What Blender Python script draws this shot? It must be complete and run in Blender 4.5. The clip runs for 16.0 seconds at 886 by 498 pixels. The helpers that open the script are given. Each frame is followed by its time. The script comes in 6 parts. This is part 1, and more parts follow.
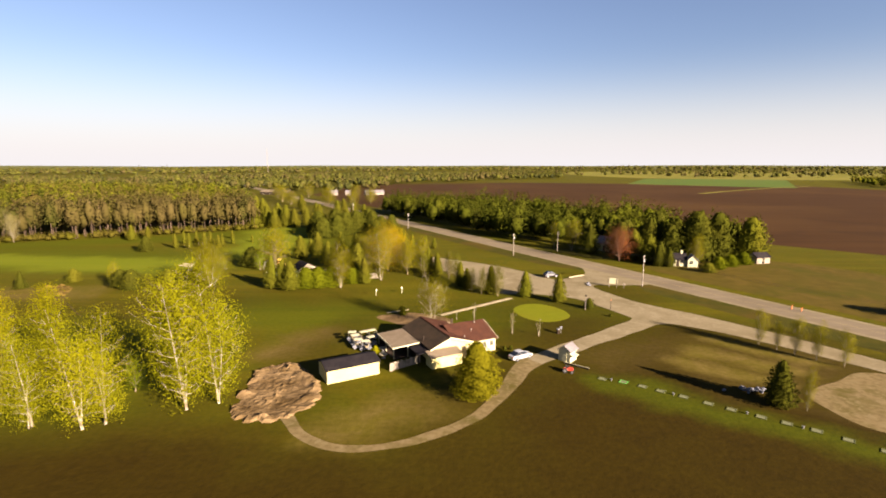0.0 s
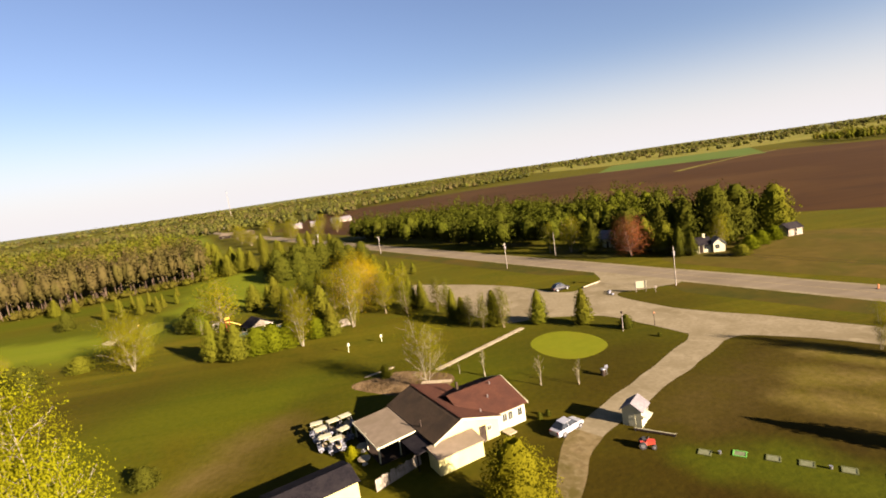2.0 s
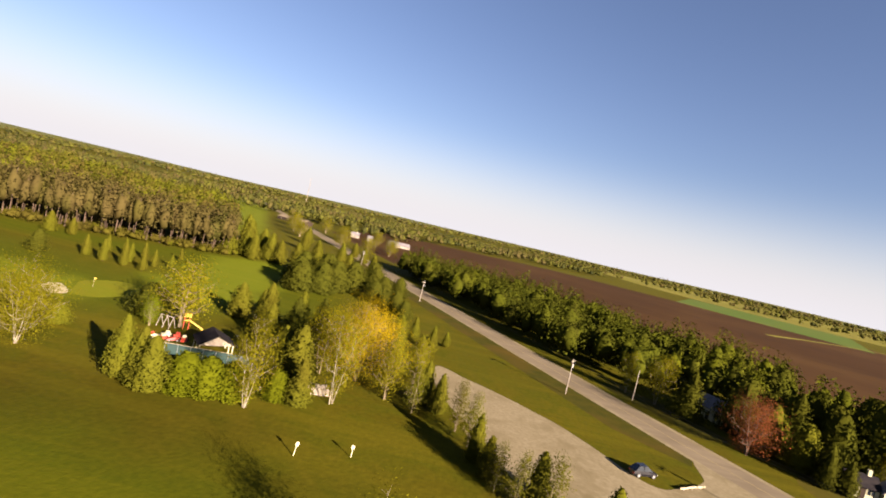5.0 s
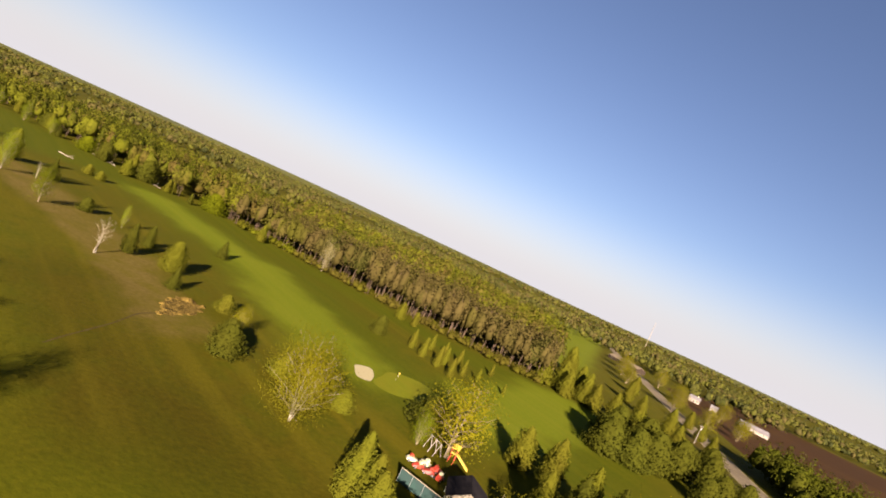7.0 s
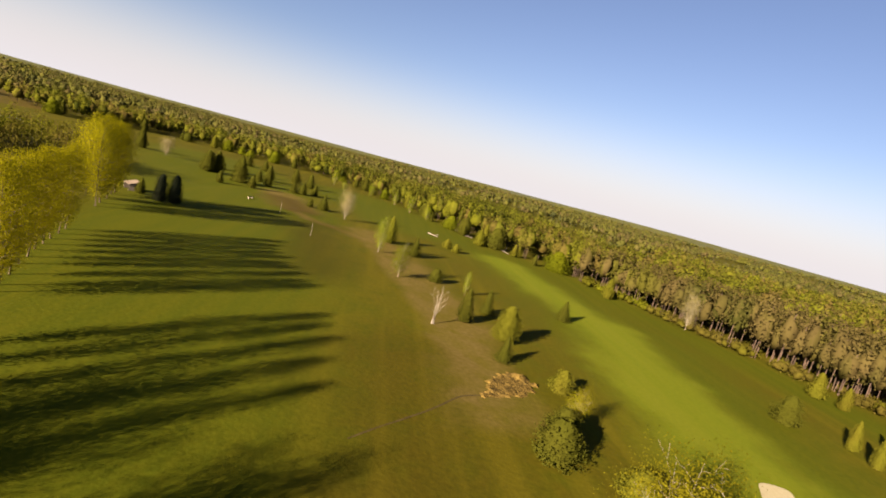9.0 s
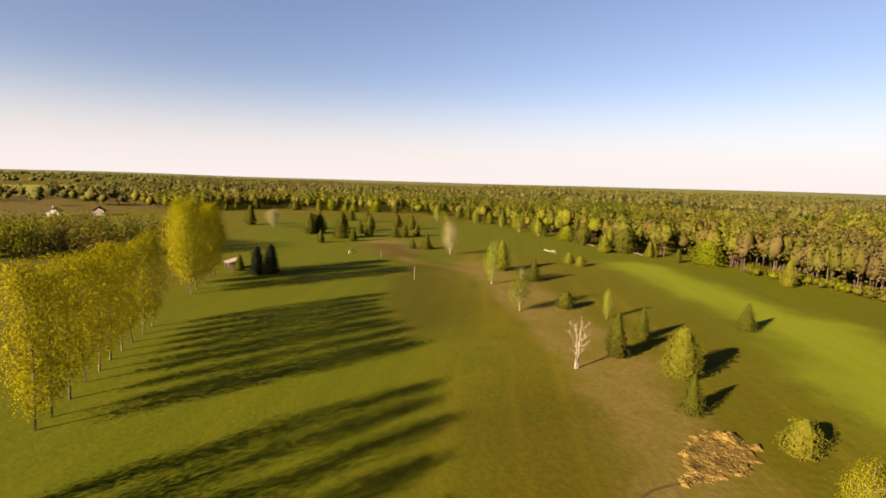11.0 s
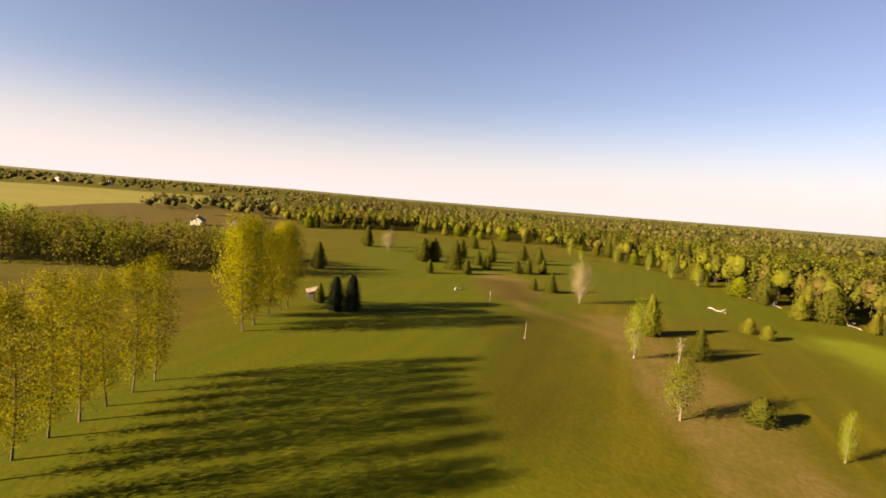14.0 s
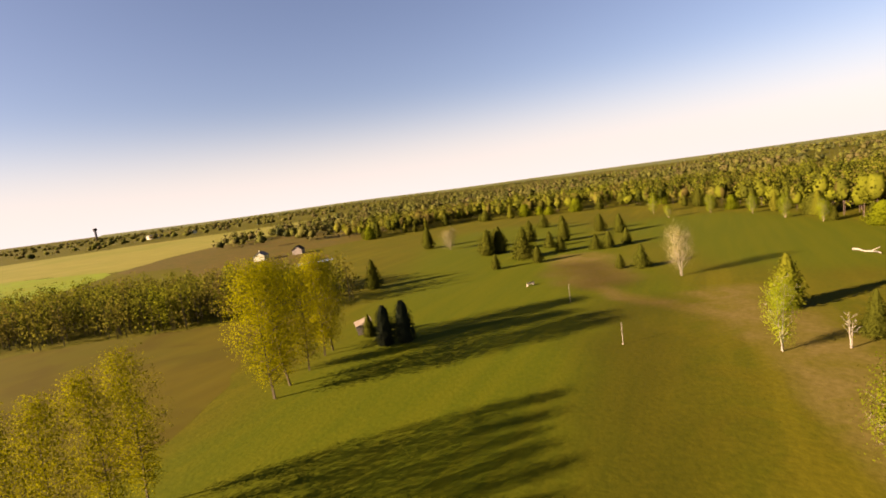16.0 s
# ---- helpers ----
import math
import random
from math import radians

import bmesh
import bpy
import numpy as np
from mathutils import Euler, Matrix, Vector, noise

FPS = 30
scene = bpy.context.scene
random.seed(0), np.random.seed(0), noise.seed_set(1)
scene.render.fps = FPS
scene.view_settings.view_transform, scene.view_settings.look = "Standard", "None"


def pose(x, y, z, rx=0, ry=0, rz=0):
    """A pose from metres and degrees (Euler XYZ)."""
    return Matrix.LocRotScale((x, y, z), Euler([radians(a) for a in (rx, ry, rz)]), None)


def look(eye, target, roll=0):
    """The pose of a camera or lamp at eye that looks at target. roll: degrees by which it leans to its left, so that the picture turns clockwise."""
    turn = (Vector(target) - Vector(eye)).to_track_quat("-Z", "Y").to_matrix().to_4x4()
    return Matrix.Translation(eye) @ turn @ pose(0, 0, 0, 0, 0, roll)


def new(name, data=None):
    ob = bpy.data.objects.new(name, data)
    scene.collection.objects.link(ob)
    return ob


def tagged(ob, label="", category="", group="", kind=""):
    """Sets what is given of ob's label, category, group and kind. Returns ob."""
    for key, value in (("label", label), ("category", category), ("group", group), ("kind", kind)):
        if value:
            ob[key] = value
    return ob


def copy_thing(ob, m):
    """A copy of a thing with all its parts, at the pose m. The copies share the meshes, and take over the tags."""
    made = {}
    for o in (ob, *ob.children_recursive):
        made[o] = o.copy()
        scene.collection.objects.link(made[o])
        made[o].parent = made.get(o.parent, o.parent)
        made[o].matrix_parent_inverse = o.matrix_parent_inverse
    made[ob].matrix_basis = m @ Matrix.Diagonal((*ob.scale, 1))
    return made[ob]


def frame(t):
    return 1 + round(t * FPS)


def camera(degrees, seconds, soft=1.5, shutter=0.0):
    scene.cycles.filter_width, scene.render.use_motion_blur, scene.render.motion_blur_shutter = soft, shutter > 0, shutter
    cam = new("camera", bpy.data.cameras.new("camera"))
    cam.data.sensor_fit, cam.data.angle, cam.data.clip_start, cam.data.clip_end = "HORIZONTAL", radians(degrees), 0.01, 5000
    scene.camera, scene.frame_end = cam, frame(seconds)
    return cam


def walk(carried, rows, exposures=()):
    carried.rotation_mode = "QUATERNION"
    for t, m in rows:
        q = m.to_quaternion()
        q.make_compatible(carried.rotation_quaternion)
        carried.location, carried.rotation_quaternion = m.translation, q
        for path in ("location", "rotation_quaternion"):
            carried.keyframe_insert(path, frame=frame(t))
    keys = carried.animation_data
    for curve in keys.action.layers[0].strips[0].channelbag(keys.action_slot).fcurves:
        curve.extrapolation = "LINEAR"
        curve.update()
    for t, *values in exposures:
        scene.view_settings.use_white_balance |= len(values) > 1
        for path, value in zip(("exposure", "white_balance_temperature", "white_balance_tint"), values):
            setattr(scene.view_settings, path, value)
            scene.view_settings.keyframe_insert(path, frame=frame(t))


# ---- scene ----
cam = camera(82.25, 16.0, soft=1.8)
# seconds, eye (x, y, z), heading, pitch and lean in degrees
ROWS = [
    (0, -1.01, -15.25, 33.39, -0.35, -9.60, -0.09),
    (0.5, -1.29, -7.28, 32.88, -0.02, -8.98, -3.44),
    (1, -1.43, 0.54, 32.08, -0.07, -8.07, -7.35),
    (1.5, -1.47, 7.23, 31.52, -1.00, -8.38, -9.36),
    (2, -1.42, 13.48, 31.28, -3.10, -8.15, -8.28),
    (2.5, -1.24, 19.93, 31.21, -4.78, -7.11, -5.24),
    (3, -1.17, 26.22, 30.78, -5.88, -6.00, -2.07),
    (5.5, -2.91, 57.98, 31.38, 8.99, -0.95, 18.83),
    (6, -3.96, 64.21, 32.10, 19.16, 0.48, 22.79),
    (6.5, -5.42, 69.93, 32.52, 31.84, 0.58, 25.29),
    (7, -7.88, 75.23, 32.07, 43.05, -0.60, 24.64),
    (7.5, -12.30, 80.29, 31.75, 53.24, -2.89, 23.65),
    (8, -17.64, 84.72, 30.98, 62.53, -5.54, 21.66),
    (8.5, -23.31, 88.11, 30.86, 72.02, -7.65, 18.79),
    (9, -29.73, 90.26, 30.02, 81.20, -8.39, 15.23),
    (9.5, -35.73, 91.49, 29.26, 88.66, -9.30, 8.64),
    (10, -41.19, 92.20, 28.56, 92.86, -9.17, 3.01),
    (12.5, -68.09, 91.96, 27.71, 98.24, -5.90, 4.96),
    (13, -74.53, 91.78, 27.79, 101.83, -6.02, 7.41),
    (13.5, -80.40, 91.60, 27.58, 106.32, -5.76, 7.42),
    (14, -85.93, 91.36, 27.64, 109.84, -5.47, 4.78),
    (14.5, -91.23, 90.71, 28.07, 113.14, -5.49, 1.72),
    (15, -96.37, 89.83, 28.22, 116.14, -5.80, -1.70),
    (15.5, -101.82, 88.76, 28.80, 118.07, -6.67, -4.95),
    (16, -107.86, 87.53, 29.16, 118.37, -6.82, -7.56),
]


def flown(x, y, z, yaw, pitch, lean):
    return pose(x, y, z, 0, 0, yaw) @ pose(0, 0, 0, 90 + pitch) @ pose(0, 0, 0, 0, 0, lean)


EXPOSURES = [(0.0, 3.01, 6800, 24), (3.0, 2.99, 6650, 23), (5.5, 2.91, 6600, 25), (8.0, 2.75, 6650, 25), (10.0, 3.01, 7000, 27), (12.5, 3.03, 7300, 29), (16.0, 3.09, 7600, 31)]      # seconds, stops, white balance
walk(cam, [(row[0], flown(*row[1:])) for row in ROWS], EXPOSURES)
# ---- world, sun ----
SUN_UP, SUN_AT = 18.6, -44.5            # degrees: height, and bearing from the x axis
world = bpy.data.worlds.new("sky")
scene.world = world
world.use_nodes = True
wt = world.node_tree
sky = wt.nodes.new("ShaderNodeTexSky")
sky.sky_type, sky.sun_disc = "NISHITA", False
sky.sun_elevation, sky.sun_rotation = radians(SUN_UP), radians(90 - SUN_AT)
sky.altitude, sky.air_density, sky.dust_density, sky.ozone_density = 200, 1.0, 0.9, 3.0
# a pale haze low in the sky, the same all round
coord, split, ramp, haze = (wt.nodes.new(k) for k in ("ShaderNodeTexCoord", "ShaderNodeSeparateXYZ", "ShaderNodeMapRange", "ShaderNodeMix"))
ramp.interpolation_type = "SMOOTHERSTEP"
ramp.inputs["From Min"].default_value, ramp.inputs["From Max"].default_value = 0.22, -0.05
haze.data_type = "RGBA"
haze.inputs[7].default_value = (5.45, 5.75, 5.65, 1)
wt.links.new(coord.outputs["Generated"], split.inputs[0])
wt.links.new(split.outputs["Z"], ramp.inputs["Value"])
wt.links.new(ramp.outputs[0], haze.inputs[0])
tint = wt.nodes.new("ShaderNodeVectorMath")
tint.operation = "MULTIPLY"
tint.inputs[1].default_value = (1.03, 0.98, 0.98)      # shifts the sky's colour a little towards red
wt.links.new(sky.outputs[0], tint.inputs[0])
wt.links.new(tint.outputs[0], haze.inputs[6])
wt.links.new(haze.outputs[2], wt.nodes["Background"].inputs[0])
wt.nodes["Background"].inputs[1].default_value = 0.0200
sun = new("sun", bpy.data.lights.new("sun", "SUN"))
sun.data.energy, sun.data.angle, sun.data.color = 5.0, radians(0.6), (1.0, 0.86, 0.66)
sun.matrix_world = look((80 * math.cos(radians(SUN_AT)), 80 * math.sin(radians(SUN_AT)), 80 * math.tan(radians(SUN_UP))), (0, 0, 0))

# ---- materials ----


def nodes_of(name):
    m = bpy.data.materials.new(name)
    m.use_nodes = True
    return m, m.node_tree, m.node_tree.nodes["Principled BSDF"]


def noise_fac(nt, scale, detail=4.0, lo=0.35, hi=0.65, stretch=None, distort=0.0):
    n, l = nt.nodes, nt.links
    geo = n.new("ShaderNodeNewGeometry")
    tex = n.new("ShaderNodeTexNoise")
    tex.inputs["Scale"].default_value, tex.inputs["Detail"].default_value = scale, detail
    tex.inputs["Distortion"].default_value = distort
    if stretch:
        mp = n.new("ShaderNodeMapping")
        mp.inputs["Rotation"].default_value = (0, 0, radians(stretch[0]))
        mp.inputs["Scale"].default_value = (stretch[1], stretch[2], 1)
        l.new(geo.outputs["Position"], mp.inputs[0])
        l.new(mp.outputs[0], tex.inputs["Vector"])
    else:
        l.new(geo.outputs["Position"], tex.inputs["Vector"])
    mr = n.new("ShaderNodeMapRange")
    mr.inputs["From Min"].default_value, mr.inputs["From Max"].default_value = lo, hi
    l.new(tex.outputs["Fac"], mr.inputs["Value"])
    return mr.outputs[0]


def mixed(nt, fac, a, b):
    mx = nt.nodes.new("ShaderNodeMix")
    mx.data_type = "RGBA"
    for sock, v in ((mx.inputs[6], a), (mx.inputs[7], b)):
        if isinstance(v, tuple):
            sock.default_value = (*v, 1)
        else:
            nt.links.new(v, sock)
    if isinstance(fac, float):
        mx.inputs[0].default_value = fac
    else:
        nt.links.new(fac, mx.inputs[0])
    return mx.outputs[2]


def surface(name, c1, c2, scale=1.0, c3=None, scale2=0.1, rough=0.9, metal=0.0, bump=0.0, stretch=None, c4=None, lo3=0.45, hi3=0.7):
    """Two colours at one grain, a third in wide patches, and a fourth in streaks."""
    m, nt, b = nodes_of(name)
    col = mixed(nt, noise_fac(nt, scale, 5, stretch=stretch), c1, c2)
    if c3:
        col = mixed(nt, noise_fac(nt, scale2, 4, lo3, hi3, distort=0.6), col, c3)
    if c4:
        col = mixed(nt, noise_fac(nt, scale2 * 3.1, 6, 0.52, 0.75, distort=1.0), col, c4)
    nt.links.new(col, b.inputs["Base Color"])
    b.inputs["Roughness"].default_value, b.inputs["Metallic"].default_value = rough, metal
    b.inputs["Specular IOR Level"].default_value = 0.04 if rough > 0.8 else 0.5
    if bump:
        bp = nt.nodes.new("ShaderNodeBump")
        bp.inputs["Distance"].default_value = bump
        nt.links.new(noise_fac(nt, scale * 2, 5), bp.inputs["Height"])
        nt.links.new(bp.outputs[0], b.inputs["Normal"])
    return m


def foliage(name, c1, c2, c3, through_light=0.4, patch=0.12):
    """Leaves: each clump its own shade, and each tree too; light passes through."""
    m = bpy.data.materials.new(name)
    m.use_nodes = True
    nt = m.node_tree
    n, l = nt.nodes, nt.links
    n.remove(n["Principled BSDF"])
    geo, info = n.new("ShaderNodeNewGeometry"), n.new("ShaderNodeObjectInfo")
    calm = n.new("ShaderNodeMapRange")
    calm.inputs["To Min"].default_value, calm.inputs["To Max"].default_value = 0.36, 0.64
    l.new(geo.outputs["Random Per Island"], calm.inputs["Value"])
    col = mixed(nt, calm.outputs[0], c1, c2)
    half = n.new("ShaderNodeMath")
    half.operation = "MULTIPLY"
    half.inputs[1].default_value = 0.55
    l.new(info.outputs["Random"], half.inputs[0])
    col = mixed(nt, half.outputs[0], col, c3)
    col = mixed(nt, noise_fac(nt, patch, 3, 0.42, 0.66), col, c3)
    d, t, s = n.new("ShaderNodeBsdfDiffuse"), n.new("ShaderNodeBsdfTranslucent"), n.new("ShaderNodeMixShader")
    # sprays of fine leaves catch the light by the roundness of their crown
    place, flat, lift, turned, both = n.new("ShaderNodeTexCoord"), n.new("ShaderNodeVectorMath"), n.new("ShaderNodeVectorMath"), n.new("ShaderNodeVectorTransform"), n.new("ShaderNodeMix")
    flat.operation, flat.inputs[1].default_value = "MULTIPLY", (0.5, 0.5, 0.03)
    lift.operation, lift.inputs[1].default_value = "ADD", (0, 0, 0.45)
    turned.vector_type, turned.convert_from, turned.convert_to = "NORMAL", "OBJECT", "WORLD"
    both.data_type = "VECTOR"
    both.inputs[0].default_value = 0.42
    l.new(place.outputs["Object"], flat.inputs[0])
    l.new(flat.outputs[0], lift.inputs[0])
    l.new(lift.outputs[0], turned.inputs[0])
    l.new(geo.outputs["Normal"], both.inputs[4])
    l.new(turned.outputs[0], both.inputs[5])
    even = n.new("ShaderNodeVectorMath")
    even.operation = "NORMALIZE"
    l.new(both.outputs[1], even.inputs[0])
    l.new(even.outputs[0], d.inputs["Normal"])
    l.new(col, d.inputs[0])
    l.new(col, t.inputs[0])
    s.inputs[0].default_value = through_light
    l.new(d.outputs[0], s.inputs[1])
    l.new(t.outputs[0], s.inputs[2])
    l.new(s.outputs[0], n["Material Output"].inputs[0])
    return m


def canopy(name, tones, cell, through_light=0.25):
    """A wood's crowns: each tree-sized cell takes one of the tones, drifting in wide stands."""
    m = bpy.data.materials.new(name)
    m.use_nodes = True
    nt = m.node_tree
    n, l = nt.nodes, nt.links
    n.remove(n["Principled BSDF"])
    geo, mp, vor, sep = (n.new(k) for k in ("ShaderNodeNewGeometry", "ShaderNodeMapping", "ShaderNodeTexVoronoi", "ShaderNodeSeparateColor"))
    mp.inputs["Scale"].default_value = (1, 1, 0.12)
    vor.inputs["Scale"].default_value = 1 / cell
    l.new(geo.outputs["Position"], mp.inputs[0])
    l.new(mp.outputs[0], vor.inputs["Vector"])
    l.new(vor.outputs["Color"], sep.inputs[0])
    stand = noise_fac(nt, 0.10 / cell, 3, 0.3, 0.7)
    add = n.new("ShaderNodeMath")
    add.operation = "MULTIPLY_ADD"
    add.inputs[1].default_value = 0.45
    half = n.new("ShaderNodeMath")
    half.operation = "MULTIPLY"
    half.inputs[1].default_value = 0.6
    l.new(stand, half.inputs[0])
    l.new(sep.outputs[0], add.inputs[0])
    l.new(half.outputs[0], add.inputs[2])
    ramp = n.new("ShaderNodeValToRGB")
    e = ramp.color_ramp.elements
    while len(e) < len(tones):
        e.new(0.5)
    for i, t in enumerate(tones):
        e[i].position = 0.15 + 0.7 * i / (len(tones) - 1)
        e[i].color = (*t, 1)
    l.new(add.outputs[0], ramp.inputs[0])
    dim = n.new("ShaderNodeMapRange")
    dim.inputs["To Min"].default_value, dim.inputs["To Max"].default_value = 0.85, 1.1
    l.new(geo.outputs["Random Per Island"], dim.inputs["Value"])
    vary = n.new("ShaderNodeVectorMath")
    vary.operation = "SCALE"
    l.new(ramp.outputs[0], vary.inputs[0])
    l.new(dim.outputs[0], vary.inputs["Scale"])
    d, t, s = n.new("ShaderNodeBsdfDiffuse"), n.new("ShaderNodeBsdfTranslucent"), n.new("ShaderNodeMixShader")
    l.new(vary.outputs[0], d.inputs[0])
    l.new(vary.outputs[0], t.inputs[0])
    s.inputs[0].default_value = through_light
    l.new(d.outputs[0], s.inputs[1])
    l.new(t.outputs[0], s.inputs[2])
    l.new(s.outputs[0], n["Material Output"].inputs[0])
    return m


M = {}


def near(nt, a, b, radius, soft=7.0, wander=14.0):
    """How near the ground is to a line from a to b, 0 to 1, with an uneven edge."""
    n, l = nt.nodes, nt.links

    def vm(op, *args):
        v = n.new("ShaderNodeVectorMath")
        v.operation = op
        for i, q in enumerate(args):
            if isinstance(q, tuple):
                v.inputs[i].default_value = q
            elif isinstance(q, float):
                v.inputs["Scale"].default_value = q
            else:
                l.new(q, v.inputs["Scale" if op == "SCALE" and i else i])
        return v
    geo = n.new("ShaderNodeNewGeometry")
    tex = n.new("ShaderNodeTexNoise")
    tex.inputs["Scale"].default_value, tex.inputs["Detail"].default_value = 0.09, 5
    l.new(geo.outputs["Position"], tex.inputs["Vector"])
    off = vm("SCALE", vm("SUBTRACT", tex.outputs["Color"], (0.5, 0.5, 0.5)).outputs[0], wander)
    pos = vm("MULTIPLY", vm("ADD", geo.outputs["Position"], off.outputs[0]).outputs[0], (1, 1, 0))
    d = Vector((b[0] - a[0], b[1] - a[1], 0))
    rel = vm("SUBTRACT", pos.outputs[0], (a[0], a[1], 0))
    along = vm("DOT_PRODUCT", rel.outputs[0], tuple(d / d.length_squared))
    cl = n.new("ShaderNodeClamp")
    l.new(along.outputs["Value"], cl.inputs[0])
    foot = vm("SCALE", tuple(d), cl.outputs[0])
    gap = vm("LENGTH", vm("SUBTRACT", rel.outputs[0], foot.outputs[0]).outputs[0])
    mr = n.new("ShaderNodeMapRange")
    mr.interpolation_type = "SMOOTHSTEP"
    mr.inputs["From Min"].default_value, mr.inputs["From Max"].default_value = radius + soft, max(radius - soft, 0)
    l.new(gap.outputs["Value"], mr.inputs["Value"])
    return mr.outputs[0]


def grassland():
    """The course's grass: rough, with mown, dry and lush stretches that run into one another."""
    m, nt, b = nodes_of("course_grass")
    fine = noise_fac(nt, 1.1, 6, 0.3, 0.7)
    mid = noise_fac(nt, 0.13, 6, 0.38, 0.64, distort=1.2)
    wide = noise_fac(nt, 0.018, 4, 0.42, 0.6, distort=0.6)
    stripe = noise_fac(nt, 0.30, 3, 0.4, 0.62, stretch=(14, 0.06, 1.0))
    rough = mixed(nt, fine, (0.0303, 0.02718, 0.0008597), (0.04247, 0.03602, 0.001225))
    rough = mixed(nt, wide, rough, mixed(nt, fine, (0.03835, 0.03437, 0.001217), (0.05151, 0.04444, 0.002018)))
    rough = mixed(nt, mid, rough, mixed(nt, fine, (0.02873, 0.03021, 0.0008597), (0.03895, 0.03879, 0.001225)))
    turf = mixed(nt, stripe, mixed(nt, fine, (0.02696, 0.03471, 0.0006784), (0.03657, 0.04214, 0.0009336)), mixed(nt, fine, (0.03295, 0.03842, 0.0006784), (0.04257, 0.04519, 0.00124)))
    lush = mixed(nt, stripe, mixed(nt, fine, (0.05611, 0.07069, 0.002511), (0.06704, 0.08117, 0.003331)), mixed(nt, fine, (0.06342, 0.07485, 0.003248), (0.07295, 0.08394, 0.004436)))
    dry = mixed(nt, mid, mixed(nt, fine, (0.0545, 0.04161, 0.007947), (0.07729, 0.05722, 0.01504)), mixed(nt, fine, (0.04569, 0.03861, 0.003973), (0.06034, 0.04832, 0.007066)))
    rough = mixed(nt, noise_fac(nt, 0.22, 3, 0.5, 0.68, stretch=(3, 0.05, 1.0)), rough, mixed(nt, fine, (0.04387, 0.03881, 0.001362), (0.05441, 0.04706, 0.002043)))
    col = rough
    for a, e, r in (((-68.3, 61.3), (-141, 58.9), 27), ((-141, 55.2), (-228.9, 42.2), 31), ((-228.9, 40.4), (-363, -10.5), 40), ((-20, 92), (-47.9, 97.8), 9), ((-105.8, 218), (-238.1, 173.6), 9), ((-84, 158), (-150, 163), 20), ((-150, 163), (-245, 150), 20), ((-61.2, 200.8), (-98.5, 230), 14), ((-279.8, 114.4), (-353.8, 77.4), 34), ((8, 92), (34, 98), 9), ((-59.3, 186.7), (-68.3, 231.7), 26)):
        col = mixed(nt, near(nt, a, e, float(r), 12.0), col, turf)
    for a, e, r in (((-92, 150), (-125, 155), 11), ((-125, 155), (-160, 159), 10), ((-160, 159), (-235, 147), 9), ((-68.3, 180), (-80.4, 236.2), 14), ((-141, 329), (-400, 937.6), 22)):
        col = mixed(nt, near(nt, a, e, float(r)), col, lush)
    dun = mixed(nt, mid, mixed(nt, fine, (0.01277, 0.008342, 0.0005181), (0.01771, 0.01116, 0.0007814)), mixed(nt, fine, (0.01537, 0.01015, 0.0005181), (0.01971, 0.01302, 0.0007814)))
    for a, e, r in (((-40, 14), (90, -12), 34), ((30, 40), (80, 5), 26), ((60, 30), (150, -30), 34), ((-60, 20), (-10, 0), 22), ((46, 66), (62, 52), 11)):
        col = mixed(nt, near(nt, a, e, float(r), 12.0), col, dun)
    for a, e, r in (((-94.8, 112.5), (-131.8, 114.4), 5), ((-131.8, 115.3), (-178, 105.1), 6), ((-178, 105.1), (-224.2, 88.5), 6), ((-244.6, 58.9), (-275.1, 47.8), 10), ((30, 70), (44, 72), 6), ((48, 64), (62, 52), 8), ((46, 60), (62, 66), 6), ((-12, 47), (-2, 50), 3), ((-24, 82), (-30, 70), 2)):
        col = mixed(nt, near(nt, a, e, float(r), 6.0), col, dry)
    for a, e, r in (((-241, 56.4), (-223, 69), 1.6), ((-223, 69), (-208, 91), 2.2), ((-208, 91), (-171, 100), 1.6), ((-171, 100), (-147, 105.5), 1.8), ((-147, 105.5), (-121, 110), 2.0), ((-121, 110), (-104, 117), 2.6)):
        col = mixed(nt, near(nt, a, e, r, 3.0, 4.0), col, dry)
    for a, e, r, k in (((-60, 100), (-108, 100), 10, 0.3), ((-30, 110), (-60, 108), 10, 0.3), ((-150, 80), (-215, 72), 9, 0.5), ((-238, 62), (-262, 52), 8, 0.6), ((28, 62), (50, 84), 8, 0.7), ((42, 52), (62, 68), 13, 0.7), ((-24, 60), (-20, 84), 4, 0.5), ((4, 58), (26, 84), 9, 0.55), ((22, 84), (44, 112), 12, 0.5), ((-12, 96), (14, 100), 8, 0.35), ((-6, 30), (8, 48), 9, 0.5)):
        some = nt.nodes.new("ShaderNodeMath")
        some.operation = "MULTIPLY"
        some.inputs[1].default_value = k
        nt.links.new(near(nt, a, e, float(r), 9.0), some.inputs[0])
        col = mixed(nt, some.outputs[0], col, dun)
    for a, e, r in (((44, 70), (58, 62), 1.2), ((40, 66), (52, 58), 0.9), ((50, 76), (62, 66), 1.0)):
        col = mixed(nt, near(nt, a, e, r, 3.0, 10.0), col, dry)
    teeing = mixed(nt, fine, (0.0228, 0.0276, 0.00076), (0.0323, 0.0361, 0.00114))
    col = mixed(nt, near(nt, (25, 59.5), (74, 19), 2.2, 4.0), col, teeing)
    nt.links.new(col, b.inputs["Base Color"])
    b.inputs["Roughness"].default_value = 0.95
    b.inputs["Specular IOR Level"].default_value = 0.03
    bp = nt.nodes.new("ShaderNodeBump")
    bp.inputs["Distance"].default_value, bp.inputs["Strength"].default_value = 0.03, 0.5
    nt.links.new(noise_fac(nt, 1.6, 6), bp.inputs["Height"])
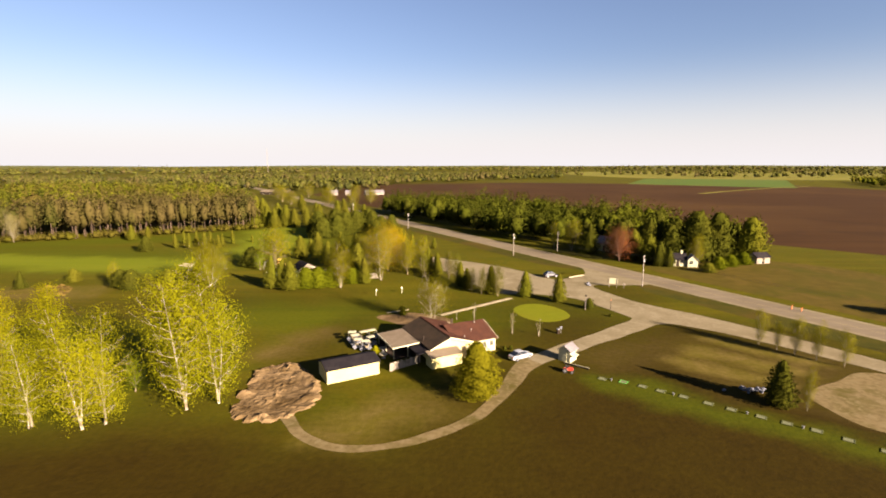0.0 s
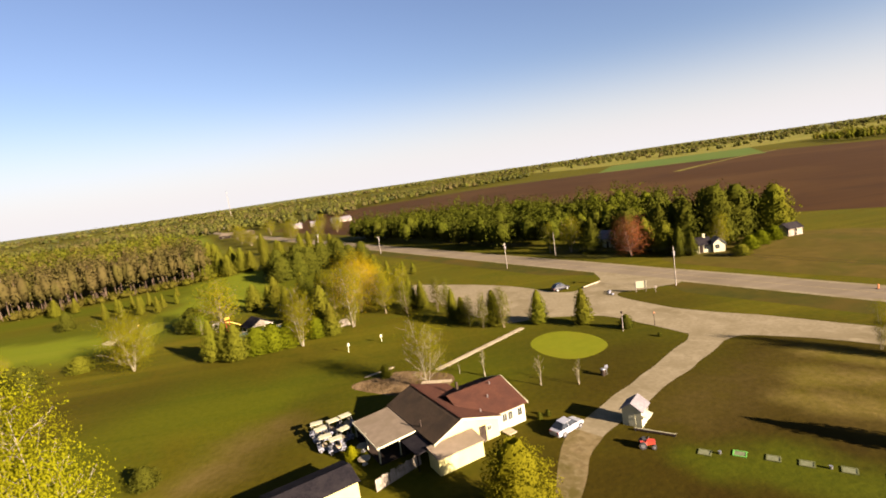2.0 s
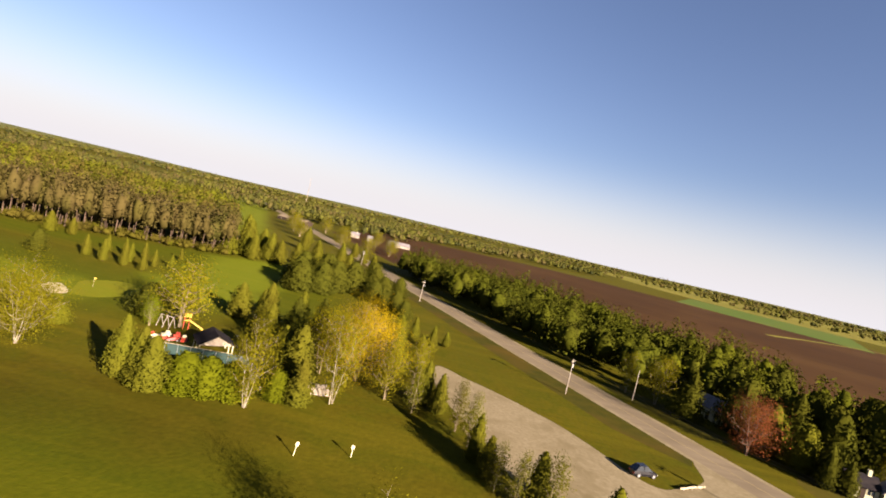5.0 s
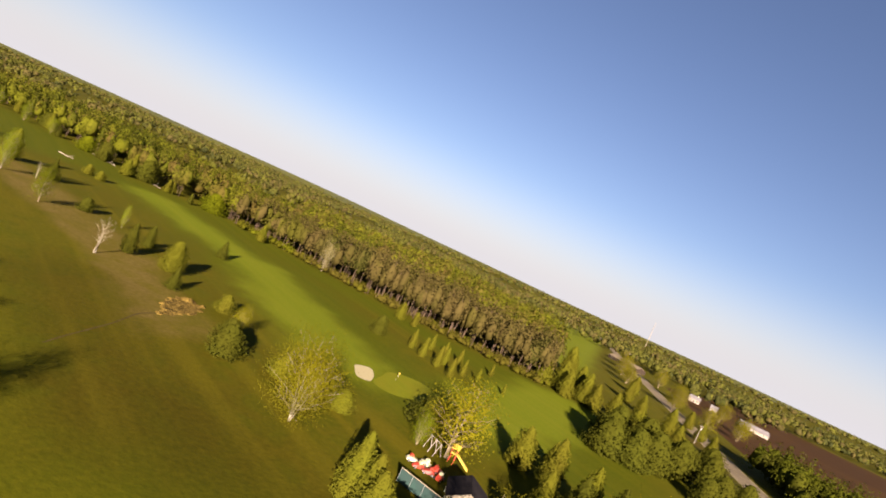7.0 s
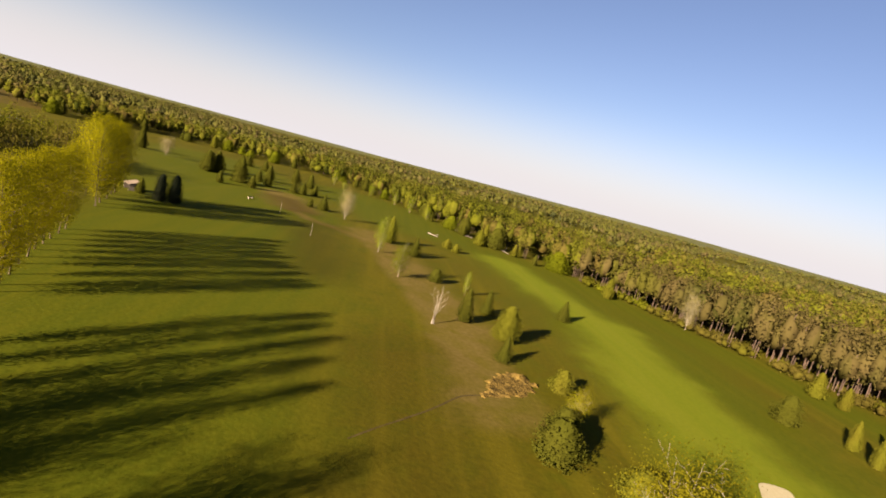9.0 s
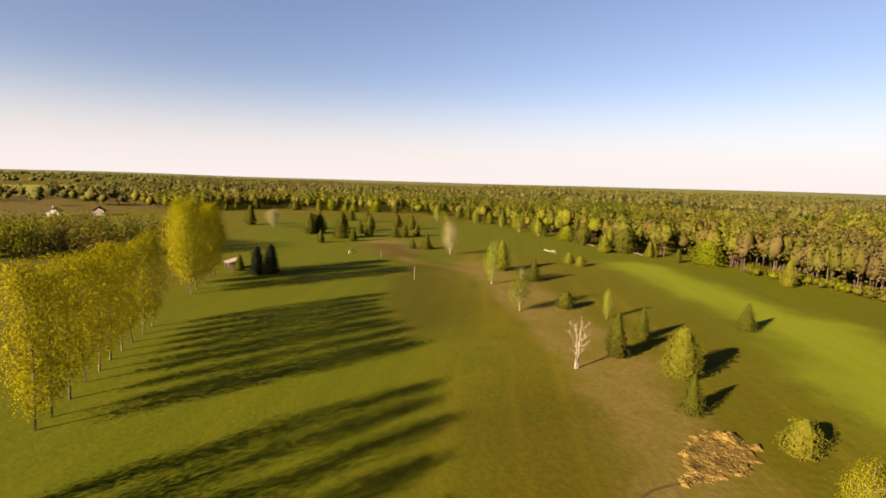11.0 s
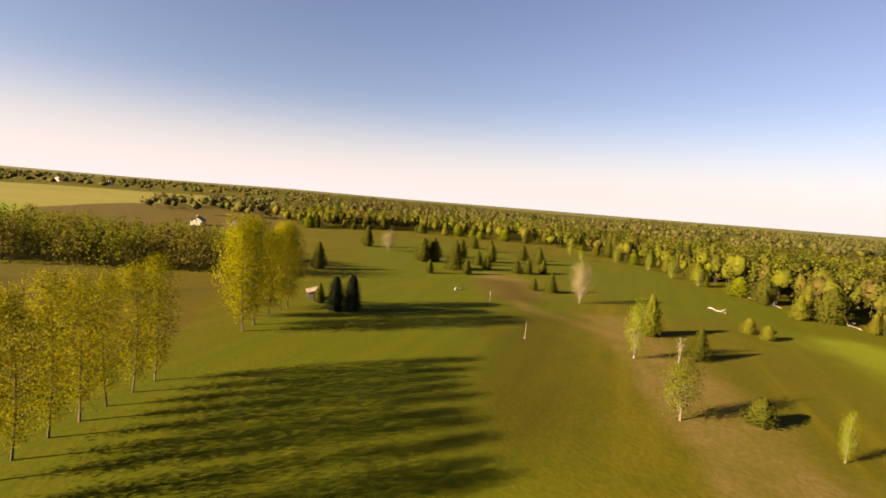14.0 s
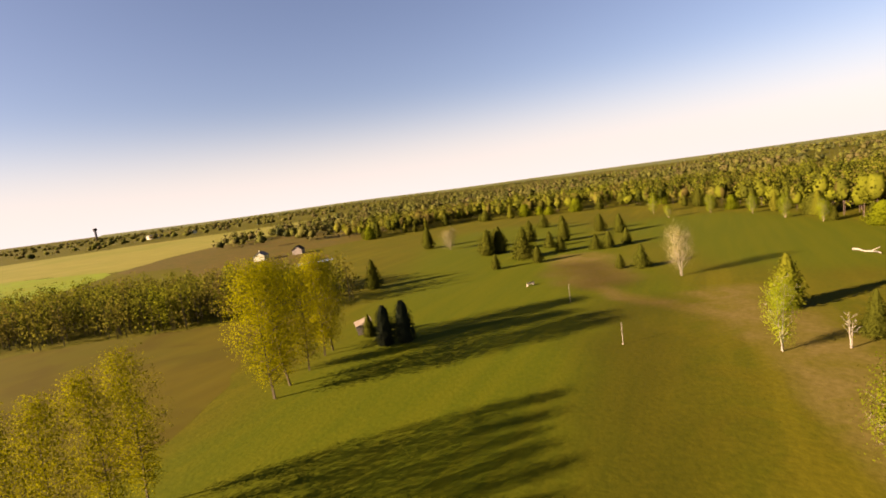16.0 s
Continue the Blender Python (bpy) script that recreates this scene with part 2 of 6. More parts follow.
    nt.links.new(bp.outputs[0], b.inputs["Normal"])
    return m


M["ground"] = grassland()
M["dry"] = surface("dry_grass", (0.0676, 0.04507, 0.009048), (0.1001, 0.06438, 0.0167), 0.5, (0.05472, 0.04768, 0.00515), 0.06)
M["meadow"] = surface("meadow_grass", (0.0358, 0.02675, 0.003029), (0.04933, 0.03589, 0.004712), 0.3, (0.03182, 0.02956, 0.00202), 0.05, c4=(0.05569, 0.03801, 0.006732))
M["brightfield"] = surface("bright_field_grass", (0.06525, 0.09135, 0.00435), (0.08004, 0.1027, 0.005655), 0.1, (0.07395, 0.08352, 0.00522), 0.02)
M["verge"] = surface("green_verge", (0.02104, 0.02145, 0.001923), (0.02985, 0.02695, 0.002474), 0.4, (0.04218, 0.02887, 0.003845), 0.06)
M["green"] = surface("putting_green", (0.06841, 0.07691, 0.002736), (0.07691, 0.08508, 0.003284), 0.6, (0.07913, 0.07913, 0.003831), 0.1)
M["gravel"] = surface("pale_gravel", (0.1066, 0.08911, 0.05242), (0.1328, 0.1118, 0.06813), 1.6, (0.08736, 0.07164, 0.03844), 0.12, c4=(0.1441, 0.1223, 0.07687))
M["track"] = surface("dirt_track", (0.07501, 0.05579, 0.02412), (0.1059, 0.08054, 0.03804), 1.2, (0.05065, 0.04161, 0.01021), 0.25, c4=(0.1101, 0.08757, 0.04404))
M["asphalt"] = surface("worn_asphalt", (0.08873, 0.07275, 0.04843), (0.1105, 0.09126, 0.06131), 0.7, (0.0778, 0.06332, 0.04245), 0.05, stretch=(-60.7, 0.04, 1.0))
M["paint"] = surface("road_paint", (0.1686, 0.138, 0.0612), (0.153, 0.1284, 0.0612), 2.0)
M["ploughed"] = surface("ploughed_soil", (0.02262, 0.01041, 0.002533), (0.02973, 0.01405, 0.003537), 0.10, (0.03714, 0.01897, 0.004723), 0.008, stretch=(-60.7, 0.05, 2.0), c4=(0.01938, 0.00918, 0.002374))
M["crop"] = surface("young_crop", (0.03654, 0.0609, 0.00957), (0.04176, 0.06786, 0.01131), 0.05, (0.0522, 0.06438, 0.01218), 0.01)
M["olivefield"] = surface("olive_field", (0.03517, 0.02789, 0.0009889), (0.04263, 0.03382, 0.001429), 0.2, (0.03304, 0.03204, 0.001098), 0.02, stretch=(60, 0.1, 1.0), c4=(0.02984, 0.02255, 0.001098))
M["palefield"] = surface("pale_dry_field", (0.086, 0.080, 0.0130), (0.104, 0.094, 0.0170), 0.05, (0.074, 0.078, 0.0090), 0.01)
M["soil"] = surface("dug_soil", (0.07624, 0.05039, 0.02211), (0.1094, 0.07432, 0.03686), 0.7, (0.03978, 0.02519, 0.009582), 0.25, bump=0.08)
M["reed"] = surface("dry_straw", (0.05563, 0.03708, 0.00709), (0.1021, 0.06953, 0.0161), 1.6, (0.02781, 0.01854, 0.003219), 0.6, bump=0.1)
M["sand"] = surface("bunker_sand", (0.2052, 0.1821, 0.101), (0.2254, 0.2035, 0.1175), 2.0)
M["ditch"] = surface("wet_ditch", (0.026, 0.020, 0.0060), (0.044, 0.033, 0.0100), 1.0)
M["water"] = surface("pond_water", (0.051, 0.0612, 0.0762), (0.0714, 0.0816, 0.0972), 0.1, rough=0.15)
M["cream"] = surface("cream_siding", (0.2755, 0.2479, 0.09053), (0.2928, 0.2637, 0.1023), 0.8, (0.2518, 0.2243, 0.08265), 0.5, rough=0.6)
M["white"] = surface("white_paint", (0.256, 0.2483, 0.1567), (0.2723, 0.2642, 0.17), 1.2, (0.2276, 0.2168, 0.1333), 0.5, rough=0.5)
M["shingle"] = surface("red_brown_shingle", (0.03555, 0.015, 0.009258), (0.04937, 0.02102, 0.0128), 5.0, (0.0324, 0.01424, 0.009618), 0.5, bump=0.03)
# darker copy of the shingle, shade put into its colour; the chimney shares it
M["shadebrown"] = surface("shade_brown_shingle", (0.030, 0.021, 0.013), (0.042, 0.030, 0.019), 5.0, (0.026, 0.019, 0.013), 0.5, bump=0.03)
M["blackroof"] = surface("black_shingle", (0.00612, 0.00561, 0.00663), (0.0112, 0.00966, 0.0107), 5.0, (0.0153, 0.0133, 0.0133), 0.5)
M["tanroof"] = surface("tan_felt_roof", (0.1005, 0.07956, 0.05493), (0.1221, 0.09752, 0.06702), 1.0, (0.08856, 0.07058, 0.0456), 0.4)
M["greyroof"] = surface("grey_shingle", (0.0884, 0.0816, 0.085), (0.116, 0.109, 0.109), 3.0, (0.0748, 0.0714, 0.0748), 0.5)
M["oldwood"] = surface("weathered_wood", (0.147, 0.1258, 0.0952), (0.1997, 0.1734, 0.1343), 2.5, (0.1037, 0.0867, 0.06477), 0.8, bump=0.01)
M["darkwood"] = surface("dark_wood", (0.0153, 0.0112, 0.00816), (0.0281, 0.0204, 0.0153), 2.0)
M["palewood"] = surface("pale_board", (0.2031, 0.1697, 0.1105), (0.2435, 0.2066, 0.1402), 1.5, (0.1546, 0.1286, 0.08092), 0.5)
M["polewood"] = surface("pole_wood", (0.1419, 0.1246, 0.1048), (0.1863, 0.1658, 0.1419), 1.0, (0.1014, 0.08814, 0.06763), 0.5)
M["glass"] = surface("dark_window_glass", (0.0102, 0.0128, 0.0153), (0.0179, 0.0204, 0.023), 0.5, rough=0.08)
M["rubber"] = surface("black_rubber", (0.00612, 0.00612, 0.00612), (0.0112, 0.0107, 0.0102), 3.0, rough=0.8)
M["silver"] = surface("silver_car_paint", (0.265, 0.271, 0.281), (0.286, 0.29, 0.301), 0.6, rough=0.28, metal=0.4)
M["blackcar"] = surface("black_car_paint", (0.0051, 0.0051, 0.00612), (0.00816, 0.00816, 0.00918), 0.6, rough=0.2)
M["red"] = surface("red_paint", (0.2108, 0.01912, 0.00765), (0.237, 0.02865, 0.01147), 1.5, (0.1605, 0.01912, 0.01147), 0.9, rough=0.45)
M["yellow"] = surface("yellow_plastic", (0.382, 0.255, 0.0306), (0.408, 0.286, 0.0459), 1.5, rough=0.4)
M["teal"] = surface("teal_windscreen", (0.002142, 0.01785, 0.01501), (0.003213, 0.02425, 0.01963), 0.8, (0.002142, 0.01428, 0.01213), 0.4, rough=0.7)
M["mat"] = surface("worn_tee_mat", (0.070, 0.078, 0.040), (0.095, 0.100, 0.058), 3.0)
M["brightmat"] = surface("bright_green_edging", (0.050, 0.170, 0.030), (0.065, 0.200, 0.040), 2.0)
M["matframe"] = surface("faded_green_board", (0.045, 0.052, 0.020), (0.065, 0.070, 0.030), 2.0)
M["orange"] = surface("orange_plastic", (0.36, 0.09, 0.012), (0.40, 0.11, 0.018), 1.5, rough=0.5)
M["steel"] = surface("galvanised_steel", (0.23, 0.23, 0.23), (0.281, 0.281, 0.275), 1.0, rough=0.4, metal=0.8)
M["brick"] = surface("chimney_brick", (0.204, 0.0972, 0.051), (0.245, 0.122, 0.0663), 4.0, (0.153, 0.0714, 0.0408), 1.0)
M["stone"] = surface("grey_blue_stone", (0.09132, 0.09924, 0.1162), (0.1294, 0.1346, 0.151), 1.2, (0.05914, 0.06228, 0.0702), 0.6, bump=0.05)
M["bark_white"] = surface("white_bark", (0.121, 0.1067, 0.07472), (0.1779, 0.1601, 0.121), 1.5, (0.07114, 0.05534, 0.0338), 0.9, stretch=(0, 1, 1))
M["bark_grey"] = surface("grey_bark", (0.08784, 0.06998, 0.04219), (0.1325, 0.1066, 0.06804), 1.5, (0.07272, 0.05623, 0.03614), 0.8)
M["bark_poplar"] = surface("grey_brown_bark", (0.03844, 0.031, 0.01612), (0.06076, 0.0496, 0.02852), 1.5, (0.0279, 0.02108, 0.01116), 0.8)
M["bark_brown"] = surface("brown_bark", (0.05437, 0.03682, 0.02513), (0.084, 0.05648, 0.03975), 1.5, (0.04185, 0.02933, 0.02092), 0.5)
# brown bark darkened so the wood's inner shade sits in the stem colour
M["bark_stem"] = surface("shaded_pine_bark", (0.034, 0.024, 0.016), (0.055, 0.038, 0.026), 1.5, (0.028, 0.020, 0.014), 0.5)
M["leaf_poplar"] = foliage("poplar_leaves", (0.1177, 0.1089, 0.00215), (0.1544, 0.1387, 0.003226), (0.09706, 0.09516, 0.00215), 0.42)
M["leaf_birch"] = foliage("birch_leaves", (0.1022, 0.1011, 0.002576), (0.1315, 0.1256, 0.004293), (0.08397, 0.08729, 0.002576), 0.35)
M["leaf_lime"] = foliage("fresh_green_leaves", (0.09224, 0.1162, 0.003675), (0.1345, 0.1528, 0.006125), (0.06738, 0.08592, 0.003062), 0.4)
M["leaf_olive"] = foliage("olive_leaves", (0.0935, 0.0884, 0.003825), (0.1275, 0.1173, 0.00595), (0.07225, 0.0663, 0.0034), 0.45)
M["leaf_cedar"] = foliage("cedar_sprays", (0.03655, 0.04232, 0.0032), (0.0663, 0.06808, 0.0055), (0.0493, 0.046, 0.0046), 0.25)
M["leaf_spruce"] = foliage("spruce_needles", (0.01558, 0.01886, 0.00246), (0.03444, 0.0369, 0.00369), (0.0246, 0.02542, 0.00287), 0.15)
M["leaf_dark"] = foliage("dark_evergreen", (0.00647, 0.00974, 0.00539), (0.0151, 0.0184, 0.00863), (0.0108, 0.013, 0.00647), 0.1)
M["leaf_gold"] = foliage("golden_willow_leaves", (0.2094, 0.1403, 0.003), (0.2772, 0.184, 0.0045), (0.154, 0.1196, 0.0035), 0.4)
M["leaf_russet"] = foliage("russet_leaves", (0.1144, 0.03326, 0.01188), (0.1619, 0.05218, 0.01901), (0.08571, 0.03326, 0.01188), 0.4)
M["leaf_hedge"] = foliage("hedge_leaves", (0.04243, 0.05171, 0.001989), (0.06961, 0.07624, 0.002984), (0.03315, 0.03978, 0.001856), 0.3)
M["twig"] = foliage("bare_twigs", (0.095, 0.082, 0.032), (0.135, 0.112, 0.045), (0.080, 0.072, 0.022), 0.1)
M["wood_pine"] = canopy("pine_wood_tops", ((0.02894, 0.02978, 0.00623), (0.04281, 0.03581, 0.009862), (0.04777, 0.03681, 0.01228), (0.04182, 0.04081, 0.00623)), 5.0)
M["wood_green"] = canopy("spring_wood_tops", ((0.024, 0.030, 0.0042), (0.050, 0.053, 0.0062), (0.078, 0.084, 0.0062), (0.066, 0.050, 0.0125), (0.054, 0.062, 0.0052)), 7.0, 0.45)
M["wood_far"] = canopy("far_wood_tops", ((0.021, 0.024, 0.0080), (0.036, 0.037, 0.0090), (0.052, 0.054, 0.0090), (0.048, 0.038, 0.0140), (0.029, 0.033, 0.0080)), 16.0)
M["wood_dark"] = canopy("dark_wood_tops", ((0.01341, 0.01644, 0.002362), (0.01809, 0.02112, 0.002362), (0.02792, 0.03236, 0.00283), (0.02231, 0.02346, 0.003298), (0.03635, 0.04125, 0.00283)), 6.0, 0.08)
M["wood_brown"] = canopy("leafless_wood_tops", ((0.05561, 0.04736, 0.008368), (0.06633, 0.05508, 0.009925), (0.05861, 0.05765, 0.005249), (0.0749, 0.08254, 0.004858)), 5.0, 0.5)

# ---- building blocks ----


def thing(name, m, label, category, group="", kind=""):
    e = new(name)
    e.matrix_world = m
    return tagged(e, label, category, group, kind)


def part(name, bm, material, parent, label=""):
    """Links a bmesh, or a finished mesh, as one part under a thing or a part."""
    if isinstance(bm, bmesh.types.BMesh):
        me = bpy.data.meshes.new(name)
        bm.normal_update()
        bm.to_mesh(me)
        bm.free()
        me.materials.append(material)
    else:
        me = bm
    ob = new(name, me)
    ob.parent = parent
    return tagged(ob, label)


def mesh_of(name, verts, faces, material):
    me = bpy.data.meshes.new(name)
    me.from_pydata(verts, [], faces)
    me.materials.append(material)
    me.update()
    return me


def solid(bm, rings):
    """Skins a closed solid over rings of equal length; the first and last are capped."""
    vs = [[bm.verts.new(p) for p in r] for r in rings]
    k = len(rings[0])
    for a, b in zip(vs, vs[1:]):
        for i in range(k):
            bm.faces.new((a[i], a[(i + 1) % k], b[(i + 1) % k], b[i]))
    bm.faces.new(vs[0][::-1])
    bm.faces.new(vs[-1])
    return bm


def block(x0, x1, y0, y1, z0, z1, bm=None, bevel=0.0):
    bm = bm or bmesh.new()
    solid(bm, [[(x0, y0, z), (x1, y0, z), (x1, y1, z), (x0, y1, z)] for z in (z0, z1)])
    if bevel:
        bmesh.ops.bevel(bm, geom=bm.edges[:], offset=bevel, segments=2, affect="EDGES")
    bmesh.ops.recalc_face_normals(bm, faces=bm.faces[:])
    return bm


def slab(corners, thick, bm=None):
    """A flat plate of any tilt; corners on its upper side."""
    bm = bm or bmesh.new()
    solid(bm, [[(x, y, z - thick) for x, y, z in corners], list(corners)])
    bmesh.ops.recalc_face_normals(bm, faces=bm.faces[:])
    return bm


def rod(a, b, r0, r1=None, sides=8, bm=None):
    bm = bm or bmesh.new()
    r1 = r0 if r1 is None else r1
    a, b = Vector(a), Vector(b)
    q = (b - a).to_track_quat("Z", "Y")
    rings = []
    for c, r in ((a, r0), (b, r1)):
        rings.append([c + q @ Vector((r * math.cos(2 * math.pi * i / sides), r * math.sin(2 * math.pi * i / sides), 0)) for i in range(sides)])
    solid(bm, rings)
    bmesh.ops.recalc_face_normals(bm, faces=bm.faces[:])
    return bm


def smooth_line(pts, closed=False, step=6):
    """A rounded line through a few corners."""
    out, n = [], len(pts)
    for i in range(n if closed else n - 1):
        p = [Vector(pts[(i + k) % n] if closed else pts[min(max(i + k, 0), n - 1)]) for k in (-1, 0, 1, 2)]
        for j in range(step):
            t = j / step
            out.append(0.5 * (2 * p[1] + (p[2] - p[0]) * t + (2 * p[0] - 5 * p[1] + 4 * p[2] - p[3]) * t * t + (3 * p[1] - p[0] - 3 * p[2] + p[3]) * t ** 3))
    if not closed:
        out.append(Vector(pts[-1]))
    return out


def sheet(name, pts, z, material, label, wobble=0.5, smooth=True, category="ground"):
    """A patch of ground with an uneven edge, laid just above the one below."""
    line = smooth_line(pts, True, 8) if smooth else [Vector(p) for p in pts]
    vs = []
    for p in line:
        w = noise.noise_vector(Vector((p.x * 0.13, p.y * 0.13, z * 50))) * wobble
        vs.append((p.x + w.x, p.y + w.y, z))
    bm = bmesh.new()
    f = bm.faces.new([bm.verts.new(v) for v in vs])
    if f.calc_area() and f.normal.z < 0:
        f.normal_flip()
    bm.normal_update()
    if f.normal.z < 0:
        f.normal_flip()
    bmesh.ops.triangulate(bm, faces=bm.faces[:])
    ob = part(name, bm, material, None)
    return tagged(ob, label, category, kind="structure")


def ribbon(name, pts, widths, z, material, label, wobble=0.3, step=8, category="road"):
    line = smooth_line(pts, False, step)
    bm = bmesh.new()
    prev = None
    for i, p in enumerate(line):
        d = (line[min(i + 1, len(line) - 1)] - line[max(i - 1, 0)]).normalized()
        s = i / (len(line) - 1) * (len(widths) - 1)
        k = min(int(s), len(widths) - 2)
        w = widths[k] + (widths[k + 1] - widths[k]) * (s - k)
        nrm = Vector((-d.y, d.x))
        a = p + nrm * (w / 2 + wobble * noise.noise(Vector((p.x * 0.2, p.y * 0.2, 3))))
        b = p - nrm * (w / 2 + wobble * noise.noise(Vector((p.x * 0.2, p.y * 0.2, 9))))
        cur = (bm.verts.new((b.x, b.y, z)), bm.verts.new((a.x, a.y, z)))
        if prev:
            bm.faces.new((prev[0], cur[0], cur[1], prev[1]))
        prev = cur
    ob = part(name, bm, material, None)
    return tagged(ob, label, category, kind="structure")

# ---- trees ----
RNG = np.random.default_rng(7)


def tubes(paths, sides=5):
    """Tapered round limbs: each path is a list of (point, radius)."""
    vs, fs = [], []
    for path in paths:
        base = len(vs)
        for i, (p, r) in enumerate(path):
            d = Vector(path[min(i + 1, len(path) - 1)][0]) - Vector(path[max(i - 1, 0)][0])
            q = d.to_track_quat("Z", "Y")
            for k in range(sides):
                a = 2 * math.pi * k / sides
                vs.append(tuple(Vector(p) + q @ Vector((r * math.cos(a), r * math.sin(a), 0))))
        for i in range(len(path) - 1):
            for k in range(sides):
                k2 = (k + 1) % sides
                fs.append((base + i * sides + k, base + i * sides + k2, base + (i + 1) * sides + k2, base + (i + 1) * sides + k))
        fs.append(tuple(base + (len(path) - 1) * sides + k for k in range(sides)))
    return vs, fs


def leaf_cards(centres, sizes, rng, up=0.0, out=None):
    """Small kite-shaped leaf clumps, bent along the middle, at random turns."""
    n = len(centres)
    a = rng.normal(size=(n, 3))
    if out is not None:
        a = a * 0.6 + out
    a[:, 2] += up
    a /= np.linalg.norm(a, axis=1)[:, None] + 1e-9
    b = np.cross(a, rng.normal(size=(n, 3)))
    b /= np.linalg.norm(b, axis=1)[:, None] + 1e-9
    c = np.cross(a, b)
    s = sizes[:, None]
    w = rng.uniform(0.45, 0.8, (n, 1))
    v = np.stack([centres - b * s * 0.5, centres + c * s * 0.5 * w + a * s * 0.12, centres + b * s * 0.5, centres - c * s * 0.5 * w + a * s * 0.12], 1)
    return v.reshape(-1, 3)


def cards_mesh(name, verts, material, extra=None, inner=None):
    """Four corners a card; extra: further (verts, faces)."""
    n = len(verts) // 4
    faces = np.arange(n * 4).reshape(n, 4).tolist()
    vs = verts.tolist()
    if extra:
        base = len(vs)
        vs += [tuple(v) for v in extra[0]]
        faces += [tuple(i + base for i in f) for f in extra[1]]
    me = mesh_of(name, vs, faces, material)
    if inner:
        me.materials.append(inner)
        me.polygons.foreach_set("material_index", [0] * n + [1] * (len(faces) - n))
    return me


def leafy(seed, height, radius, base, limbs, leaves, leaf, rise, trunk_r, shape, stems=1, lean=0.03, spread=0.0, clump=0.5):
    """Trunk with limbs and twigs, and leaf places round them. shape(t): how wide the crown is at t, 0 to 1 up it."""
    rng = np.random.default_rng(seed)
    paths, spots, weights = [], [], []
    for s in range(stems):
        off = np.array([rng.normal() * 0.15 * (stems > 1), rng.normal() * 0.15 * (stems > 1)])
        tilt = rng.normal(size=2) * lean + (np.array([math.cos(s * 6.28 / stems + 1), math.sin(s * 6.28 / stems + 1)]) * spread if stems > 1 else 0)
        top = height * (1 if s == 0 else rng.uniform(0.7, 0.95))
        r0 = trunk_r * (1 if s == 0 else 0.75)
        bend = rng.normal(size=2) * 0.02 * height
        axis = []
        for i in range(9):
            t = i / 8
            p = np.array([*(off + tilt * top * t + bend * math.sin(t * 3.1)), top * t - 0.05 * (i == 0)])
            axis.append((p, r0 * (1.25 if i == 0 else 1) * (1 - 0.9 * t)))
        paths.append([(tuple(p), max(r, 0.015)) for p, r in axis])
        for k in range(limbs // stems):
            t = base + (1 - base) * (k + rng.uniform(0, 0.8)) / (limbs // stems)
            t = min(t, 0.97)
            j = min(int(t * 8), 7)
            f = t * 8 - j
            p0 = axis[j][0] * (1 - f) + axis[j + 1][0] * f
            r = (axis[j][1] * (1 - f) + axis[j + 1][1] * f) * 0.5
            az = k * 2.4 + rng.uniform(-0.5, 0.5) + s
            ln = radius * shape((t - base) / (1 - base)) * rng.uniform(0.75, 1.15)
            d = np.array([math.cos(az), math.sin(az), 0])
            up = rise * rng.uniform(0.7, 1.3)
            limb = []
            for i in range(5):
                u = i / 4
                p = p0 + d * ln * u + np.array([0, 0, up * ln * u ** 1.3]) + rng.normal(size=3) * 0.05 * ln * (i > 0)
                limb.append((tuple(p), max(r * (1 - 0.85 * u), 0.012)))
                if i:
                    spots.append(p)
                    weights.append(0.4 + u)
            paths.append(limb)
            for w in range(3):
                u = rng.uniform(0.3, 0.95)
                i = int(u * 4)
                q0 = np.array(limb[i][0])
                dd = d * rng.uniform(0.2, 0.8) + rng.normal(size=3) * 0.5 + np.array([0, 0, rise * 0.8])
                q1 = q0 + dd / np.linalg.norm(dd) * ln * rng.uniform(0.3, 0.55)
                paths.append([(tuple(q0), max(r * 0.35, 0.012)), (tuple(q1), 0.01)])
                for e in (0.5, 1.0):
                    spots.append(q0 + (q1 - q0) * e)
                    weights.append(1.2)
    spots, weights = np.array(spots), np.array(weights)
    pick = rng.choice(len(spots), leaves, p=weights / weights.sum())
    c = spots[pick] + np.clip(rng.normal(size=(leaves, 3)), -1.5, 1.5) * clump * radius * 0.28
    c[:, 2] = np.maximum(c[:, 2], 0.15 * height * base + 0.1)
    out = c - np.array([0, 0, height * (base + (1 - base) * 0.42)])
    out /= np.array([radius, radius, height * 0.5]) * 1.0
    return tubes(paths, 4), leaf_cards(c, leaf * rng.uniform(0.5, 1.3, leaves), rng, out=out)


